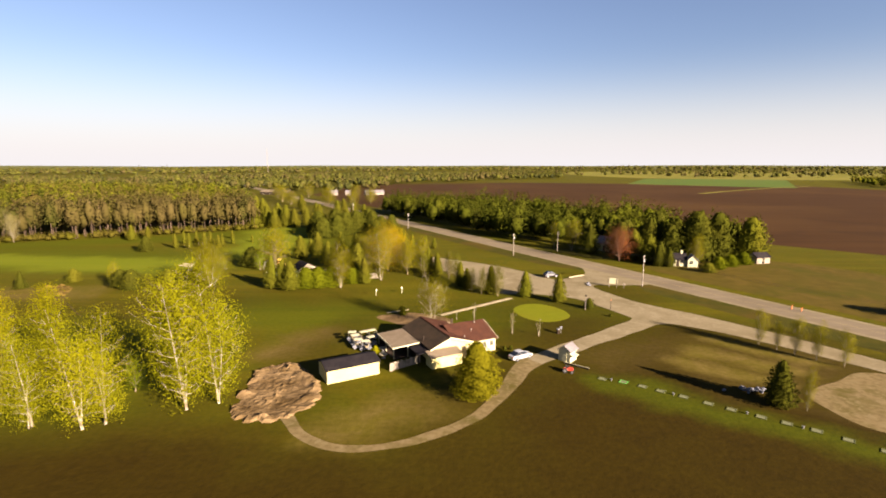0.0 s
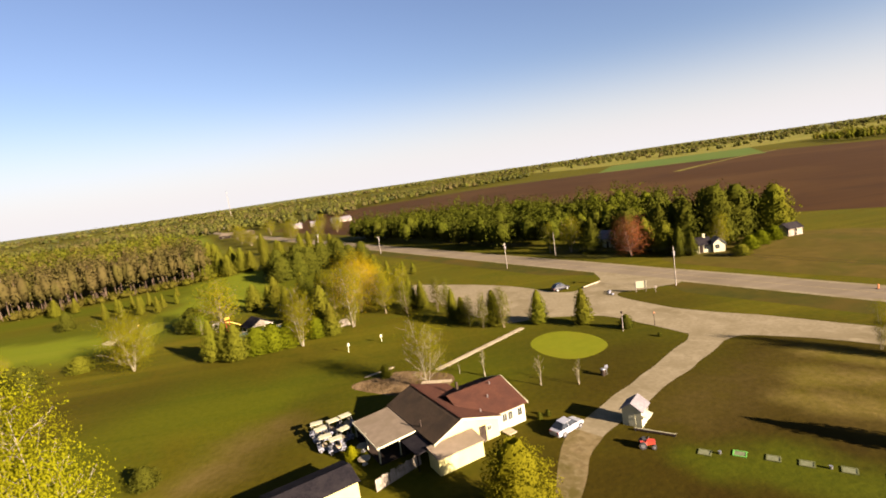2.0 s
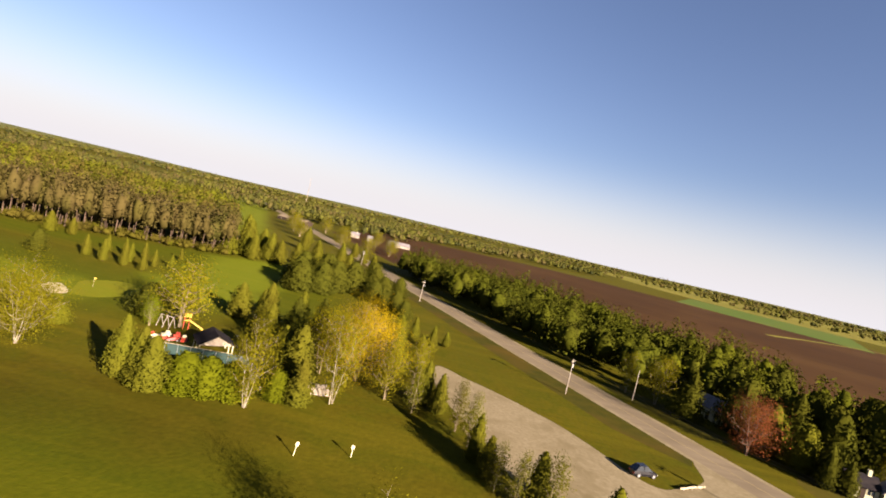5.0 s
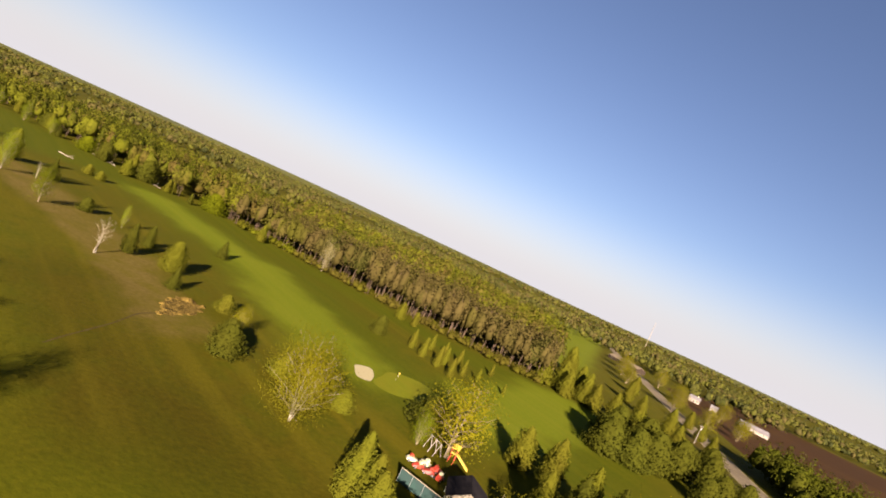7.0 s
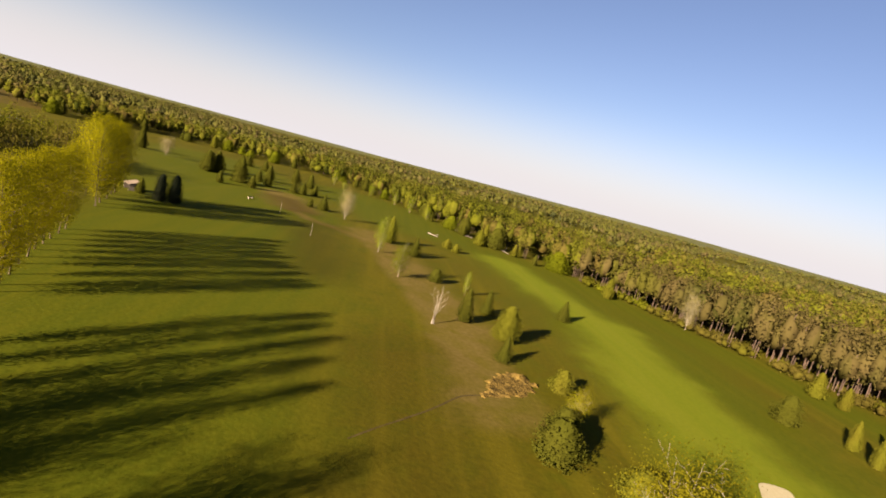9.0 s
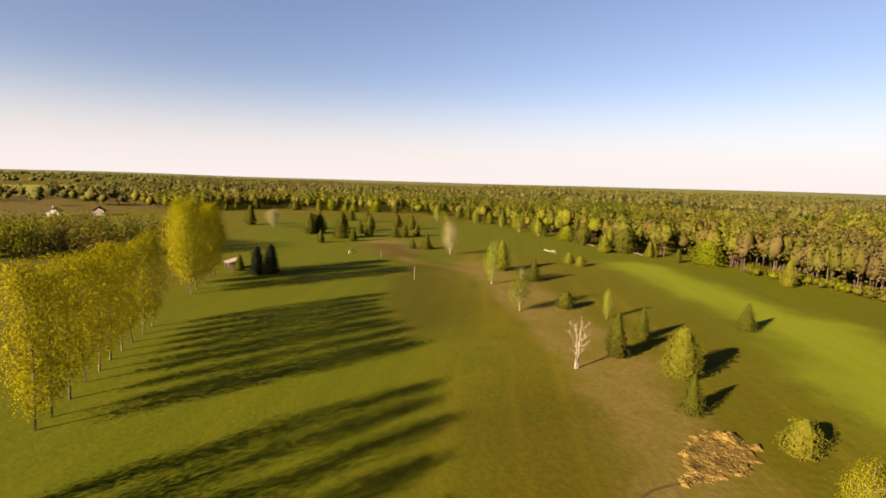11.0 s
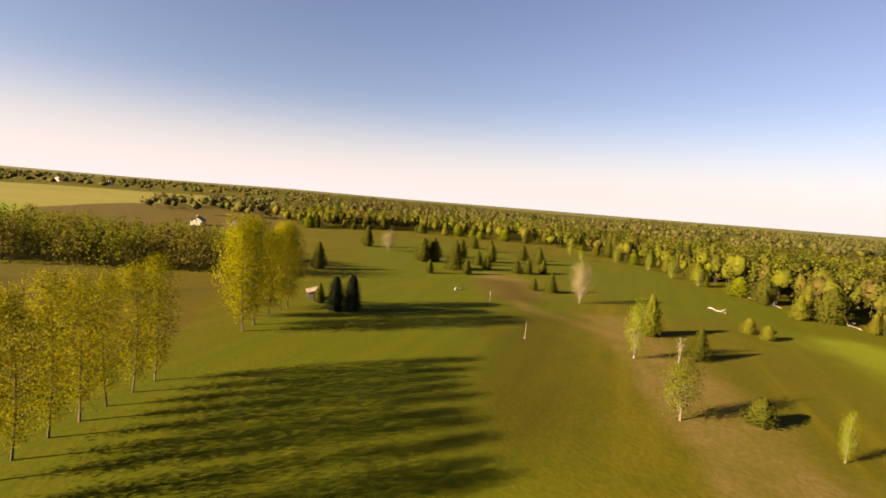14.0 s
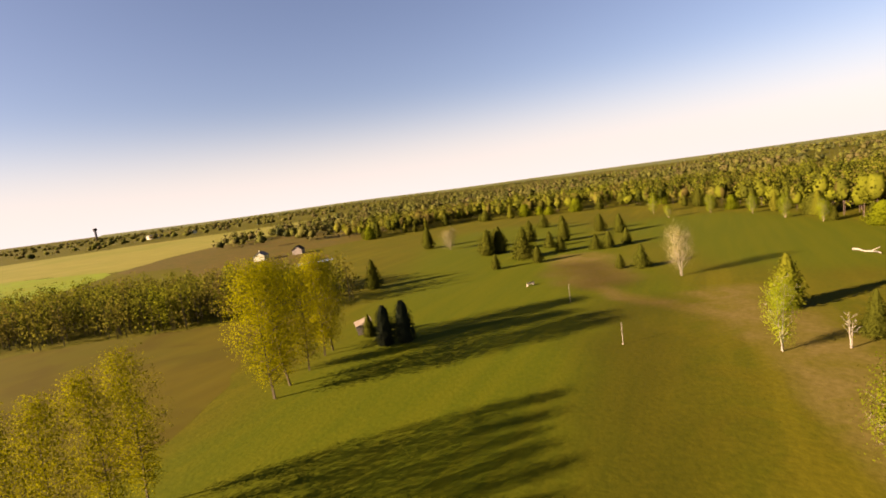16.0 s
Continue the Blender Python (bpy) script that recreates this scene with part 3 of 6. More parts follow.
def needle(seed, height, radius, leaves, leaf, shape, base=0.03, tiers=0, core=0.7, droop=0.25):
    """A dense evergreen: sprays on an uneven cone round a filled heart."""
    rng = np.random.default_rng(seed)
    t = base + (1 - base) * (1 - np.sqrt(rng.uniform(0, 1, leaves)))
    if tiers:
        t = base + (1 - base) * (np.floor((t - base) / (1 - base) * tiers) + rng.uniform(0, 0.75, leaves) ** 1.6) / tiers
    az = rng.uniform(0, 2 * math.pi, leaves)
    prof = np.array([shape(x) for x in t])
    if tiers:
        prof = prof * (1.12 - 0.5 * np.mod((t - base) / (1 - base) * tiers, 1.0))
    lump = 1 + 0.22 * np.sin(az * 3 + t * 17 + seed) * np.sin(t * 23 + az * 2 + seed * 2) + 0.12 * np.sin(az * 7 + t * 31)
    rr = radius * prof * lump * rng.uniform(0.72, 1.08, leaves)
    c = np.stack([rr * np.cos(az), rr * np.sin(az), t * height], 1)
    out = np.stack([np.cos(az), np.sin(az), np.full(leaves, -droop)], 1)
    cards = leaf_cards(c, leaf * rng.uniform(0.5, 1.3, leaves), rng, out=out)
    sides, rows = 9, 9
    vs, fs = [], []
    for i in range(rows):
        u = base + (0.97 - base) * i / (rows - 1)
        for k in range(sides):
            a = 2 * math.pi * k / sides
            r = core * radius * shape(u) * (1 + 0.15 * math.sin(a * 3 + u * 17 + seed))
            vs.append((r * math.cos(a), r * math.sin(a), u * height))
    for i in range(rows - 1):
        for k in range(sides):
            k2 = (k + 1) % sides
            fs.append((i * sides + k, i * sides + k2, (i + 1) * sides + k2, (i + 1) * sides + k))
    fs.append(tuple(range(sides))[::-1])
    trunk = tubes([[((0, 0, -0.05), radius * 0.13), ((0, 0, height * 0.5), radius * 0.08), ((0, 0, height * 0.93), 0.02)]], 6)
    return trunk, cards, (vs, fs)


def oval(t):
    return max(0.12, math.sin(math.pi * min(1, t * 0.86 + 0.1)) ** 0.7)


def spire(t):
    return max(0.06, (1 - t) ** 0.55 * min(1, 0.55 + 2.2 * t))


def cone(t):
    return max(0.03, (1 - t) ** 0.72)


def dome(t):
    return max(0.10, math.sqrt(max(0, 1 - t ** 2.4)) * min(1, 0.7 + 2 * t))


def column(t):
    return max(0.10, math.sqrt(max(0, 1 - t ** 3.4)) * min(1, 0.72 + 1.5 * t))


# kind: how it grows, at the size it is built, trunk and leaf materials, words
KINDS = {
    "poplar": (lambda s: leafy(s, 20, 3.6, 0.12, 52, 9300, 0.27, 0.6, 0.17, oval, clump=0.85), 20, "bark_poplar", "leaf_poplar", "poplar_tree"),
    "paleleaf": (lambda s: leafy(s, 16, 3.9, 0.10, 44, 11500, 0.22, 0.55, 0.19, oval, stems=2, spread=0.12, clump=0.9), 16, "bark_white", "leaf_birch", "birch_tree"),
    "birch": (lambda s: leafy(s, 12, 3.2, 0.12, 36, 5600, 0.25, 0.85, 0.12, oval, stems=3, spread=0.14, clump=0.9), 12, "bark_white", "leaf_olive", "birch_tree"),
    "willow": (lambda s: leafy(s, 12, 4.6, 0.08, 44, 17000, 0.2, 0.75, 0.11, dome, stems=4, spread=0.18, clump=0.9), 12, "bark_white", "leaf_olive", "willow_tree"),
    "golden": (lambda s: leafy(s, 14, 6.6, 0.14, 80, 26000, 0.2, 0.45, 0.36, dome, stems=2, spread=0.1, clump=0.9), 14, "bark_grey", "leaf_gold", "willow_tree"),
    "broad": (lambda s: leafy(s, 11, 4.4, 0.14, 36, 3900, 0.36, 0.55, 0.24, dome, stems=2, spread=0.1, clump=0.9), 11, "bark_grey", "leaf_olive", "tree"),
    "lime": (lambda s: leafy(s, 10, 3.2, 0.10, 40, 5600, 0.23, 0.7, 0.2, oval, stems=2, spread=0.1, clump=0.9), 10, "bark_grey", "leaf_lime", "tree"),
    "russet": (lambda s: leafy(s, 11, 4.6, 0.14, 48, 7000, 0.24, 0.6, 0.25, dome, stems=2, spread=0.1, clump=0.9), 11, "bark_brown", "leaf_russet", "maple_tree"),
    "bare": (lambda s: leafy(s, 8, 2.2, 0.3, 26, 60, 0.2, 0.9, 0.17, oval, stems=2, spread=0.16, clump=0.6), 8, "bark_white", "twig", "dead_tree"),
    "barecrown": (lambda s: leafy(s, 11, 4.0, 0.14, 60, 6500, 0.2, 0.8, 0.12, dome, stems=4, spread=0.16, clump=0.8), 11, "bark_white", "twig", "birch_tree"),
    "thin": (lambda s: leafy(s, 8, 2.0, 0.10, 40, 2200, 0.24, 0.6, 0.10, spire, stems=2, spread=0.04, clump=1.0), 8, "bark_grey", "leaf_cedar", "tree"),
    "sapling": (lambda s: leafy(s, 4.4, 0.7, 0.35, 16, 110, 0.16, 1.1, 0.075, oval, stems=2, spread=0.04, clump=0.8), 4.4, "bark_white", "leaf_olive", "sapling"),
    "cedar": (lambda s: needle(s, 8, 2.05, 1900, 0.33, spire), 8, "bark_brown", "leaf_cedar", "cedar_tree"),
    "bigcedar": (lambda s: needle(s, 8, 3.0, 9000, 0.23, dome), 8, "bark_brown", "leaf_olive", "cedar_tree"),
    "spruce": (lambda s: needle(s, 9, 3.1, 2600, 0.35, cone, 0.04, 11, 0.6, 0.5), 9, "bark_brown", "leaf_spruce", "spruce_tree"),
    "darkcedar": (lambda s: needle(s, 8.5, 2.0, 3600, 0.26, column), 8.5, "bark_brown", "leaf_dark", "cedar_tree"),
    "juniper": (lambda s: needle(s, 9, 2.9, 1900, 0.4, spire, 0.02), 9, "bark_brown", "leaf_spruce", "juniper_tree"),
    "shrub": (lambda s: needle(s, 3, 1.9, 1700, 0.22, dome, 0.0), 3, "bark_brown", "leaf_cedar", "shrub"),
    "greenshrub": (lambda s: needle(s, 4, 2.1, 1700, 0.26, dome, 0.0), 4, "bark_brown", "leaf_spruce", "shrub"),
    "limeshrub": (lambda s: needle(s, 4, 2.0, 2000, 0.24, dome, 0.0), 4, "bark_brown", "leaf_hedge", "shrub"),
}
GROWN = {}
COUNT = {}


def plant(kind, x, y, h, wide=1.0, label="", group="", variants=3, leaf=None):
    """One tree, rooted at (x, y), h metres high; wide stretches its girth."""
    make, ref, bark, leafs, name = KINDS[kind]
    leafs = leaf or leafs
    i = COUNT[kind] = COUNT.get(kind, 0) + 1
    key = (kind, i % variants, leafs)
    if key not in GROWN:
        made = make(hash_of(kind) + 31 * (i % variants))
        GROWN[key] = (mesh_of("trunk", made[0][0], made[0][1], M[bark]), cards_mesh("crown", made[1], M[leafs], made[2] if len(made) > 2 else None))
    k = h / ref
    e = thing(name, pose(x, y, 0, 0, 0, (i * 97) % 360) @ Matrix.Diagonal((k * wide, k * wide, k, 1)), label, name.replace("_", " "), group)
    part("trunk", GROWN[key][0], None, e)
    part("crown", GROWN[key][1], None, e)
    return e


def hash_of(word):
    return sum(ord(c) * (j + 1) for j, c in enumerate(word))


def inside(poly, x, y):
    hit = np.zeros(len(x), bool)
    j = len(poly) - 1
    for i in range(len(poly)):
        (xi, yi), (xj, yj) = poly[i], poly[j]
        cut = ((yi > y) != (yj > y)) & (x < (xj - xi) * (y - yi) / (yj - yi + 1e-12) + xi)
        hit ^= cut
        j = i
    return hit


def wood(name, label, poly, count, height, girth, cards, leaf, material, trunk=None, low=0.35, holes=(), seed=1, conical=0.3, patchy=0.0, filled=True):
    """A wood of many trees in one mesh of stuff: cards in uneven crowns, thin stems below."""
    rng = np.random.default_rng(seed)
    xs, ys = [p[0] for p in poly], [p[1] for p in poly]
    x, y = rng.uniform(min(xs), max(xs), count * 8), rng.uniform(min(ys), max(ys), count * 8)
    keep = inside(poly, x, y)
    for h in holes:
        keep &= ~inside(h, x, y)
    x, y = x[keep][:count], y[keep][:count]
    if patchy:
        w = np.sin(x / 97 + 1.3 * np.sin(y / 141) + seed) * np.sin(y / 83 + 1.1 * np.sin(x / 123)) + 0.4 * np.sin(x / 41 + y / 37)
        x, y = x[w > -patchy], y[w > -patchy]
    n = len(x)
    hh = height * rng.uniform(0.78, 1.12, n) * (1 + 0.12 * np.sin(x * 0.05) * np.cos(y * 0.043))
    gg = girth * rng.uniform(0.75, 1.4, n)
    cc = rng.uniform(0, 1, n) < conical
    # each crown is six rounded boughs; firs stack theirs up the stem
    lobes = 6
    turn = rng.uniform(0, 6.28, n)[:, None] + np.arange(lobes) * 2.4
    up = np.where(cc[:, None], (np.arange(lobes) + 0.5) / lobes, np.array([0.25, 0.35, 0.45, 0.55, 0.68, 0.8]) + rng.uniform(-0.08, 0.08, (n, lobes)))
    off = np.where(cc[:, None], 0.08, np.array([0.55, 0.6, 0.55, 0.5, 0.35, 0.12])) * gg[:, None]
    size = np.where(cc[:, None], 1.0 - 0.82 * up, np.array([0.55, 0.6, 0.62, 0.6, 0.58, 0.5]) * rng.uniform(0.8, 1.2, (n, lobes))) * gg[:, None]
    rise = np.where(cc[:, None], hh[:, None] * (1 - low) / lobes * 0.9, np.maximum(size * 0.8, hh[:, None] * (1 - low) * 0.2))
    mids = np.stack([x[:, None] + off * np.cos(turn), y[:, None] + off * np.sin(turn), hh[:, None] * (low + (1 - low) * up)], 2)
    which = rng.integers(0, lobes, (n, cards))
    pick = (np.arange(n)[:, None], which)
    d = rng.normal(size=(n, cards, 3))
    d[..., 2] = d[..., 2] * 0.8 + 0.25
    d /= np.linalg.norm(d, axis=2)[..., None]
    radii = np.stack([size, size, rise], 2)[pick]
    c = (mids[pick] + d * radii * rng.uniform(0.75, 1.08, (n, cards, 1))).reshape(-1, 3)
    c[:, 2] = np.maximum(c[:, 2], 0.25)
    v = leaf_cards(c, leaf * rng.uniform(0.55, 1.35, n * cards), rng, out=d.reshape(-1, 3) * 1.1 + np.array([0, 0, 0.3]))
    g = (1 + 5 ** 0.5) / 2
    k12 = np.array([(-1, g, 0), (1, g, 0), (-1, -g, 0), (1, -g, 0), (0, -1, g), (0, 1, g), (0, -1, -g), (0, 1, -g), (g, 0, -1), (g, 0, 1), (-g, 0, -1), (-g, 0, 1)]) / math.sqrt(1 + g * g)
    half = hh * (1 - low) * 0.45
    mid = np.stack([x, y, hh * low + half], 1)
    heart = mid[:, None] + k12 * np.stack([gg * 0.6, gg * 0.6, half * 0.86], 1)[:, None] * rng.uniform(0.6, 1.15, (n, 12, 1))
    heart[..., :2] = np.where(cc[:, None, None], mid[:, None, :2] + (heart[..., :2] - mid[:, None, :2]) * np.clip(0.9 - 0.75 * k12[:, 2], 0.15, 1.2)[None, :, None] * 0.8, heart[..., :2])
    tri = np.array([(0, 11, 5), (0, 5, 1), (0, 1, 7), (0, 7, 10), (0, 10, 11), (1, 5, 9), (5, 11, 4), (11, 10, 2), (10, 7, 6), (7, 1, 8), (3, 9, 4), (3, 4, 2), (3, 2, 6), (3, 6, 8), (3, 8, 9), (4, 9, 5), (2, 4, 11), (6, 2, 10), (8, 6, 7), (9, 8, 1)])
    hearts = (heart.reshape(-1, 3).tolist(), (tri[None] + 12 * np.arange(n)[:, None, None]).reshape(-1, 3).tolist())
    me = cards_mesh(name, v, material, hearts if filled else None)
    me.polygons.foreach_set("use_smooth", [True] * len(me.polygons))
    ob = tagged(new(name, me), label, "woods", kind="stuff")
    if trunk:
        k = np.arange(3) * 2 * math.pi / 3
        rr = 0.0095 * hh
        ring = np.stack([np.cos(k), np.sin(k)], 1)
        lo = np.concatenate([np.stack([x, y], 1)[:, None] + ring * rr[:, None, None], np.zeros((n, 3, 1))], 2)
        lean = rng.normal(size=(n, 1, 2)) * 0.02 * hh[:, None, None]
        hi = np.concatenate([np.stack([x, y], 1)[:, None] + lean + ring * rr[:, None, None] * 0.5, np.repeat((hh * 0.8)[:, None, None], 3, 1)], 2)
        tv = np.concatenate([lo, hi], 1).reshape(-1, 3)
        fs = []
        for i in range(n):
            b = i * 6
            fs += [(b, b + 1, b + 4, b + 3), (b + 1, b + 2, b + 5, b + 4), (b + 2, b, b + 3, b + 5)]
        tagged(new("wood_stems", mesh_of("wood_stems", tv.tolist(), fs, trunk)), "bare stems of the " + label, "woods", kind="stuff")
    return ob

# ---- ground ----
bm = bmesh.new()
R = 6000
grid = [-R, -2500, -1000, -500, -250, 0, 250, 500, 1000, 2500, R]
vv = {(i, j): bm.verts.new((gx, gy, 0)) for i, gx in enumerate(grid) for j, gy in enumerate(grid)}
for i in range(len(grid) - 1):
    for j in range(len(grid) - 1):
        bm.faces.new((vv[i, j], vv[i + 1, j], vv[i + 1, j + 1], vv[i, j + 1]))
tagged(part("ground", bm, M["ground"], None), "olive green rough grass of a golf course", "ground", kind="structure")

ROAD = Vector((0.489, -0.872))           # along the highway
SIDE = Vector((0.872, 0.489))            # away from the course
MID = Vector((34.0, 174.5))


def by_road(s, o):
    p = MID + ROAD * s + SIDE * o
    return (p.x, p.y)


sheet("field", [(-83.8, 31.1), (-122.5, 25.6), (-154.9, 16.3), (-178, 0.6), (-204.8, -10.5), (-200.2, -29), (-178.9, -66), (-160.4, -90), (-131.8, -172.4), (-40, -200), (20, -60), (-20, 10)], 0.0060, M["olivefield"], "brownish olive grass field behind the poplars", 2)
sheet("field", [by_road(-180, 26), by_road(-400, 26), by_road(-620, 160), by_road(-560, 420), by_road(-250, 700), by_road(100, 560), by_road(110, 120), by_road(30, 95), by_road(-30, 78)], 0.0060, M["ploughed"], "dark brown ploughed field", 4, smooth=False)
sheet("field", [(300, 800), (475, 660), (680, 985), (440, 1085)], 0.0120, M["crop"], "bright green young crop field", 4, smooth=False)
sheet("field", [(-1019.8, -440.6), (-483.2, -366.6), (-321.4, -290.8), (-307.5, -385.1), (-279.8, -459.1), (-307.5, -829.1), (-594.2, -810.6), (-834.8, -634.9), (-1297.2, -644.1)], 0.0060, M["palefield"], "pale dry open field", 4)
sheet("field", [(-557.2, -227.9), (-400, -135.4), (-316.8, -227.9), (-321.4, -290.8), (-483.2, -366.6)], 0.0070, M["meadow"], "olive green open field", 3)
sheet("field", [(450, 1120), (1200, 950), (1600, 1500), (1200, 2000), (500, 1900)], 0.0060, M["palefield"], "pale dry fields far to the north-east", 6)
sheet("field", [(-191.9, -214), (-244.6, -227.9), (-312.1, -290.8), (-307.5, -366.6), (-279.8, -431.4), (-187.2, -403.6)], 0.0100, M["brightfield"], "bright green grass field beyond the hedgerow", 3)
sheet("field", [(-279.8, -107.6), (-321.4, -98.4), (-363, -172.4), (-335.2, -237.1), (-279.8, -153.9)], 0.0100, M["meadow"], "pale grass round a farmhouse", 3)
sheet("meadow", [(66, 148), (71, 129), (78, 116), (100, 76), (180, -70), (330, -40), (250, 80), (150, 118), (118, 152), (90, 160)], 0.0100, M["meadow"], "tall olive meadow grass beside the highway", 1)
sheet("lawn", [(38, 186), (47, 170), (53, 160), (60, 163), (52, 182)], 0.0100, M["verge"], "short green lawn", 0.5)
sheet("verge", [by_road(-190, -5.6), by_road(-30, -5.6), by_road(32, -5.6), by_road(34, -8), by_road(20, -13), by_road(-30, -13), by_road(-190, -12)], 0.0100, M["verge"], "dark green roadside ditch grass", 0.6, smooth=False)
sheet("verge", [by_road(58, -5.6), by_road(260, -5.6), by_road(260, -12.5), by_road(62, -12.5), by_road(56, -9)], 0.0100, M["verge"], "dark green roadside ditch grass", 0.6, smooth=False)
sheet("bare_ground", [(53, 54), (60, 58), (67, 62), (75, 57), (86, 44), (95, 20), (74, 18), (62, 34), (53, 46)], 0.0100, M["track"], "pale bare earth with thin grass", 1.2)
sheet("gravel_yard", [(-14.5, 91), (-12, 94.5), (-7, 96.5), (-1, 93), (1.5, 88), (-3, 84.5), (-8, 87)], 0.0110, M["soil"], "pale dirt path behind the clubhouse", 1.6)

# highway, car park and drives
ribbon("farm_track", [(286, 542), (330, 580), (379, 618), (450, 668), (528, 712)], [9, 7, 6, 6], 0.0150, M["palefield"], "pale farm track across the ploughed field", 1.0)
ribbon("road_shoulder", [by_road(-900, 0), by_road(0, 0), by_road(700, 0)], [10.6, 10.6], 0.0140, M["gravel"], "gravel road shoulder", 0.3, 60)
ribbon("road", [by_road(-900, 0), by_road(0, 0), by_road(700, 0)], [8.0, 8.0], 0.0180, M["asphalt"], "straight grey asphalt highway", 0.05, 30)
ribbon("road_line", [by_road(-900, 0), by_road(0, 0), by_road(700, 0)], [0.16, 0.16], 0.0200, M["paint"], "faded yellow centre line", 0.0, 2)
sheet("car_park", [(-4, 164), (3, 160), (20, 146), (31, 130), (37, 130.5), (43, 135.5), (46, 144), (57.5, 124), (50, 121), (42.5, 121.5), (41.5, 116), (47, 104), (58, 91), (67, 78.5), (77, 62), (98, 24), (92, 22), (74, 56), (66, 68), (56.5, 79.5), (48, 86.5), (43, 86.5), (40.5, 92), (37, 100), (32.5, 107.5), (22, 112), (15, 112.5), (10, 120), (5, 132), (-2, 146)], 0.0160, M["gravel"], "pale gravel car park and drive", 0.5)
ribbon("drive", [(44, 90), (39.5, 85.9), (29, 77.9), (20, 71), (13.2, 65), (8.6, 55.5), (2.9, 46.8), (-4, 42.2), (-9, 40.3), (-14.8, 40.9), (-18.9, 44), (-22, 49)], [6.0, 4.6, 4.0, 3.4, 2.0, 1.7, 1.5, 1.5, 1.8], 0.0120, M["track"], "curving dirt drive round the clubhouse", 0.5, category="drive")
ribbon("drive", [(44, 90), (39.5, 85.9), (29, 77.9), (20, 71), (15, 67)], [6.0, 4.6, 4.0, 3.4], 0.0170, M["gravel"], "gravel drive to the clubhouse", 0.5, category="drive")
sheet("putting_green", [(16.0, 98.4), (19, 102.2), (23.2, 102.3), (27, 98), (27.7, 92.6), (24.4, 89.2), (20.3, 88.9), (16.7, 92.9)], 0.0140, M["green"], "oval putting green of short bright grass", 0.2)
sheet("golf_green", [(-80.5, 150.6), (-84.5, 156.5), (-87, 161.5), (-84, 167.5), (-79, 168), (-74, 160), (-75.6, 152)], 0.0140, M["green"], "oval golf green beside the bunker", 0.3)
sheet("bunker", [(-88.2, 151.6), (-87.4, 155.2), (-84, 153.4), (-80.8, 149.8), (-82.2, 147.6), (-85.4, 149.2)], 0.0180, M["sand"], "pale sand bunker beside the green", 0.3)
ribbon("ditch", [(-80.4, 93.5), (-83.3, 96.3), (-87.8, 100.8), (-92.2, 105), (-96.6, 108.7), (-99.1, 113.5), (-103.1, 118.1), (-105.4, 120.4)], [0.2, 0.3, 0.25, 0.4, 0.6], 0.0180, M["ditch"], "narrow dark winding ditch", 0.15, category="ditch")
sheet("pond", [(-296.4, -96.5), (-307.5, -87.3), (-314.9, -92.8), (-303.8, -103)], 0.0160, M["water"], "small pale pond", 1.0, category="water")


def earthwork(name, outline, height, scale, material, label, seed, step=0.45):
    """Heaped ground inside an outline: broken ridges that fall to nothing at its edge."""
    line = smooth_line(outline, True, 8)
    poly = [(q.x, q.y) for q in line]
    xs, ys = np.array([q[0] for q in poly]), np.array([q[1] for q in poly])
    nx, ny = int((xs.max() - xs.min() + 2) / step), int((ys.max() - ys.min() + 2) / step)
    gx, gy = np.meshgrid(xs.min() - 1 + step * np.arange(nx), ys.min() - 1 + step * np.arange(ny), indexing="ij")
    gap = np.min(np.hypot(gx[..., None] - xs, gy[..., None] - ys), axis=2)
    gap = np.where(inside(poly, gx.ravel(), gy.ravel()).reshape(gx.shape), gap, -gap)
    bm = bmesh.new()
    vs = {}
    for i in range(nx):
        for j in range(ny):
            x, y, d = gx[i, j], gy[i, j], gap[i, j]
            n1 = noise.noise(Vector((x * scale, y * scale, seed)))
            n2 = noise.noise(Vector((x * scale * 2.7, y * scale * 2.7, seed + 5)))
            d += 0.9 * n1
            rim = math.exp(-((d - 1.3) / 1.1) ** 2)
            n3 = noise.noise(Vector((x * scale * 0.6, y * scale * 0.6, seed + 9)))
            h = height * (rim * max(0.0, 0.25 + 1.5 * n3) + 0.18 + 0.9 * max(n2, 0) * (0.3 + max(n3 + 0.2, 0)) + 0.15 * n1)
            vs[i, j] = bm.verts.new((x, y, max(h, 0.05) if d > 0.35 else -0.06))
    for i in range(nx - 1):
        for j in range(ny - 1):
            q = [vs[i, j], vs[i + 1, j], vs[i + 1, j + 1], vs[i, j + 1]]
            if max(v.co.z for v in q) > 0:
                bm.faces.new(q)
    for v in [v for v in bm.verts if not v.link_faces]:
        bm.verts.remove(v)
    return tagged(part(name, bm, material, None), label, "earth heap", kind="structure")


earthwork("dug_ground", [(-28.4, 47.2), (-24, 46.4), (-20.2, 48.6), (-18.4, 53), (-19.0, 57.4), (-22, 62.4), (-26, 66.4), (-30.4, 64.4), (-30.6, 57), (-30, 51.6)], 0.55, 0.62, M["soil"], "freshly dug bare tan earth in broken heaps", 3, 0.35)
earthwork("reed_bed", [(-98, 112.1), (-101.2, 113.5), (-105.8, 114.8), (-110, 119.9), (-106.8, 123.2), (-101.7, 120.8), (-99.4, 116.7)], 0.45, 0.7, M["reed"], "heaps of dry tan straw and brush at the ditch", 8)

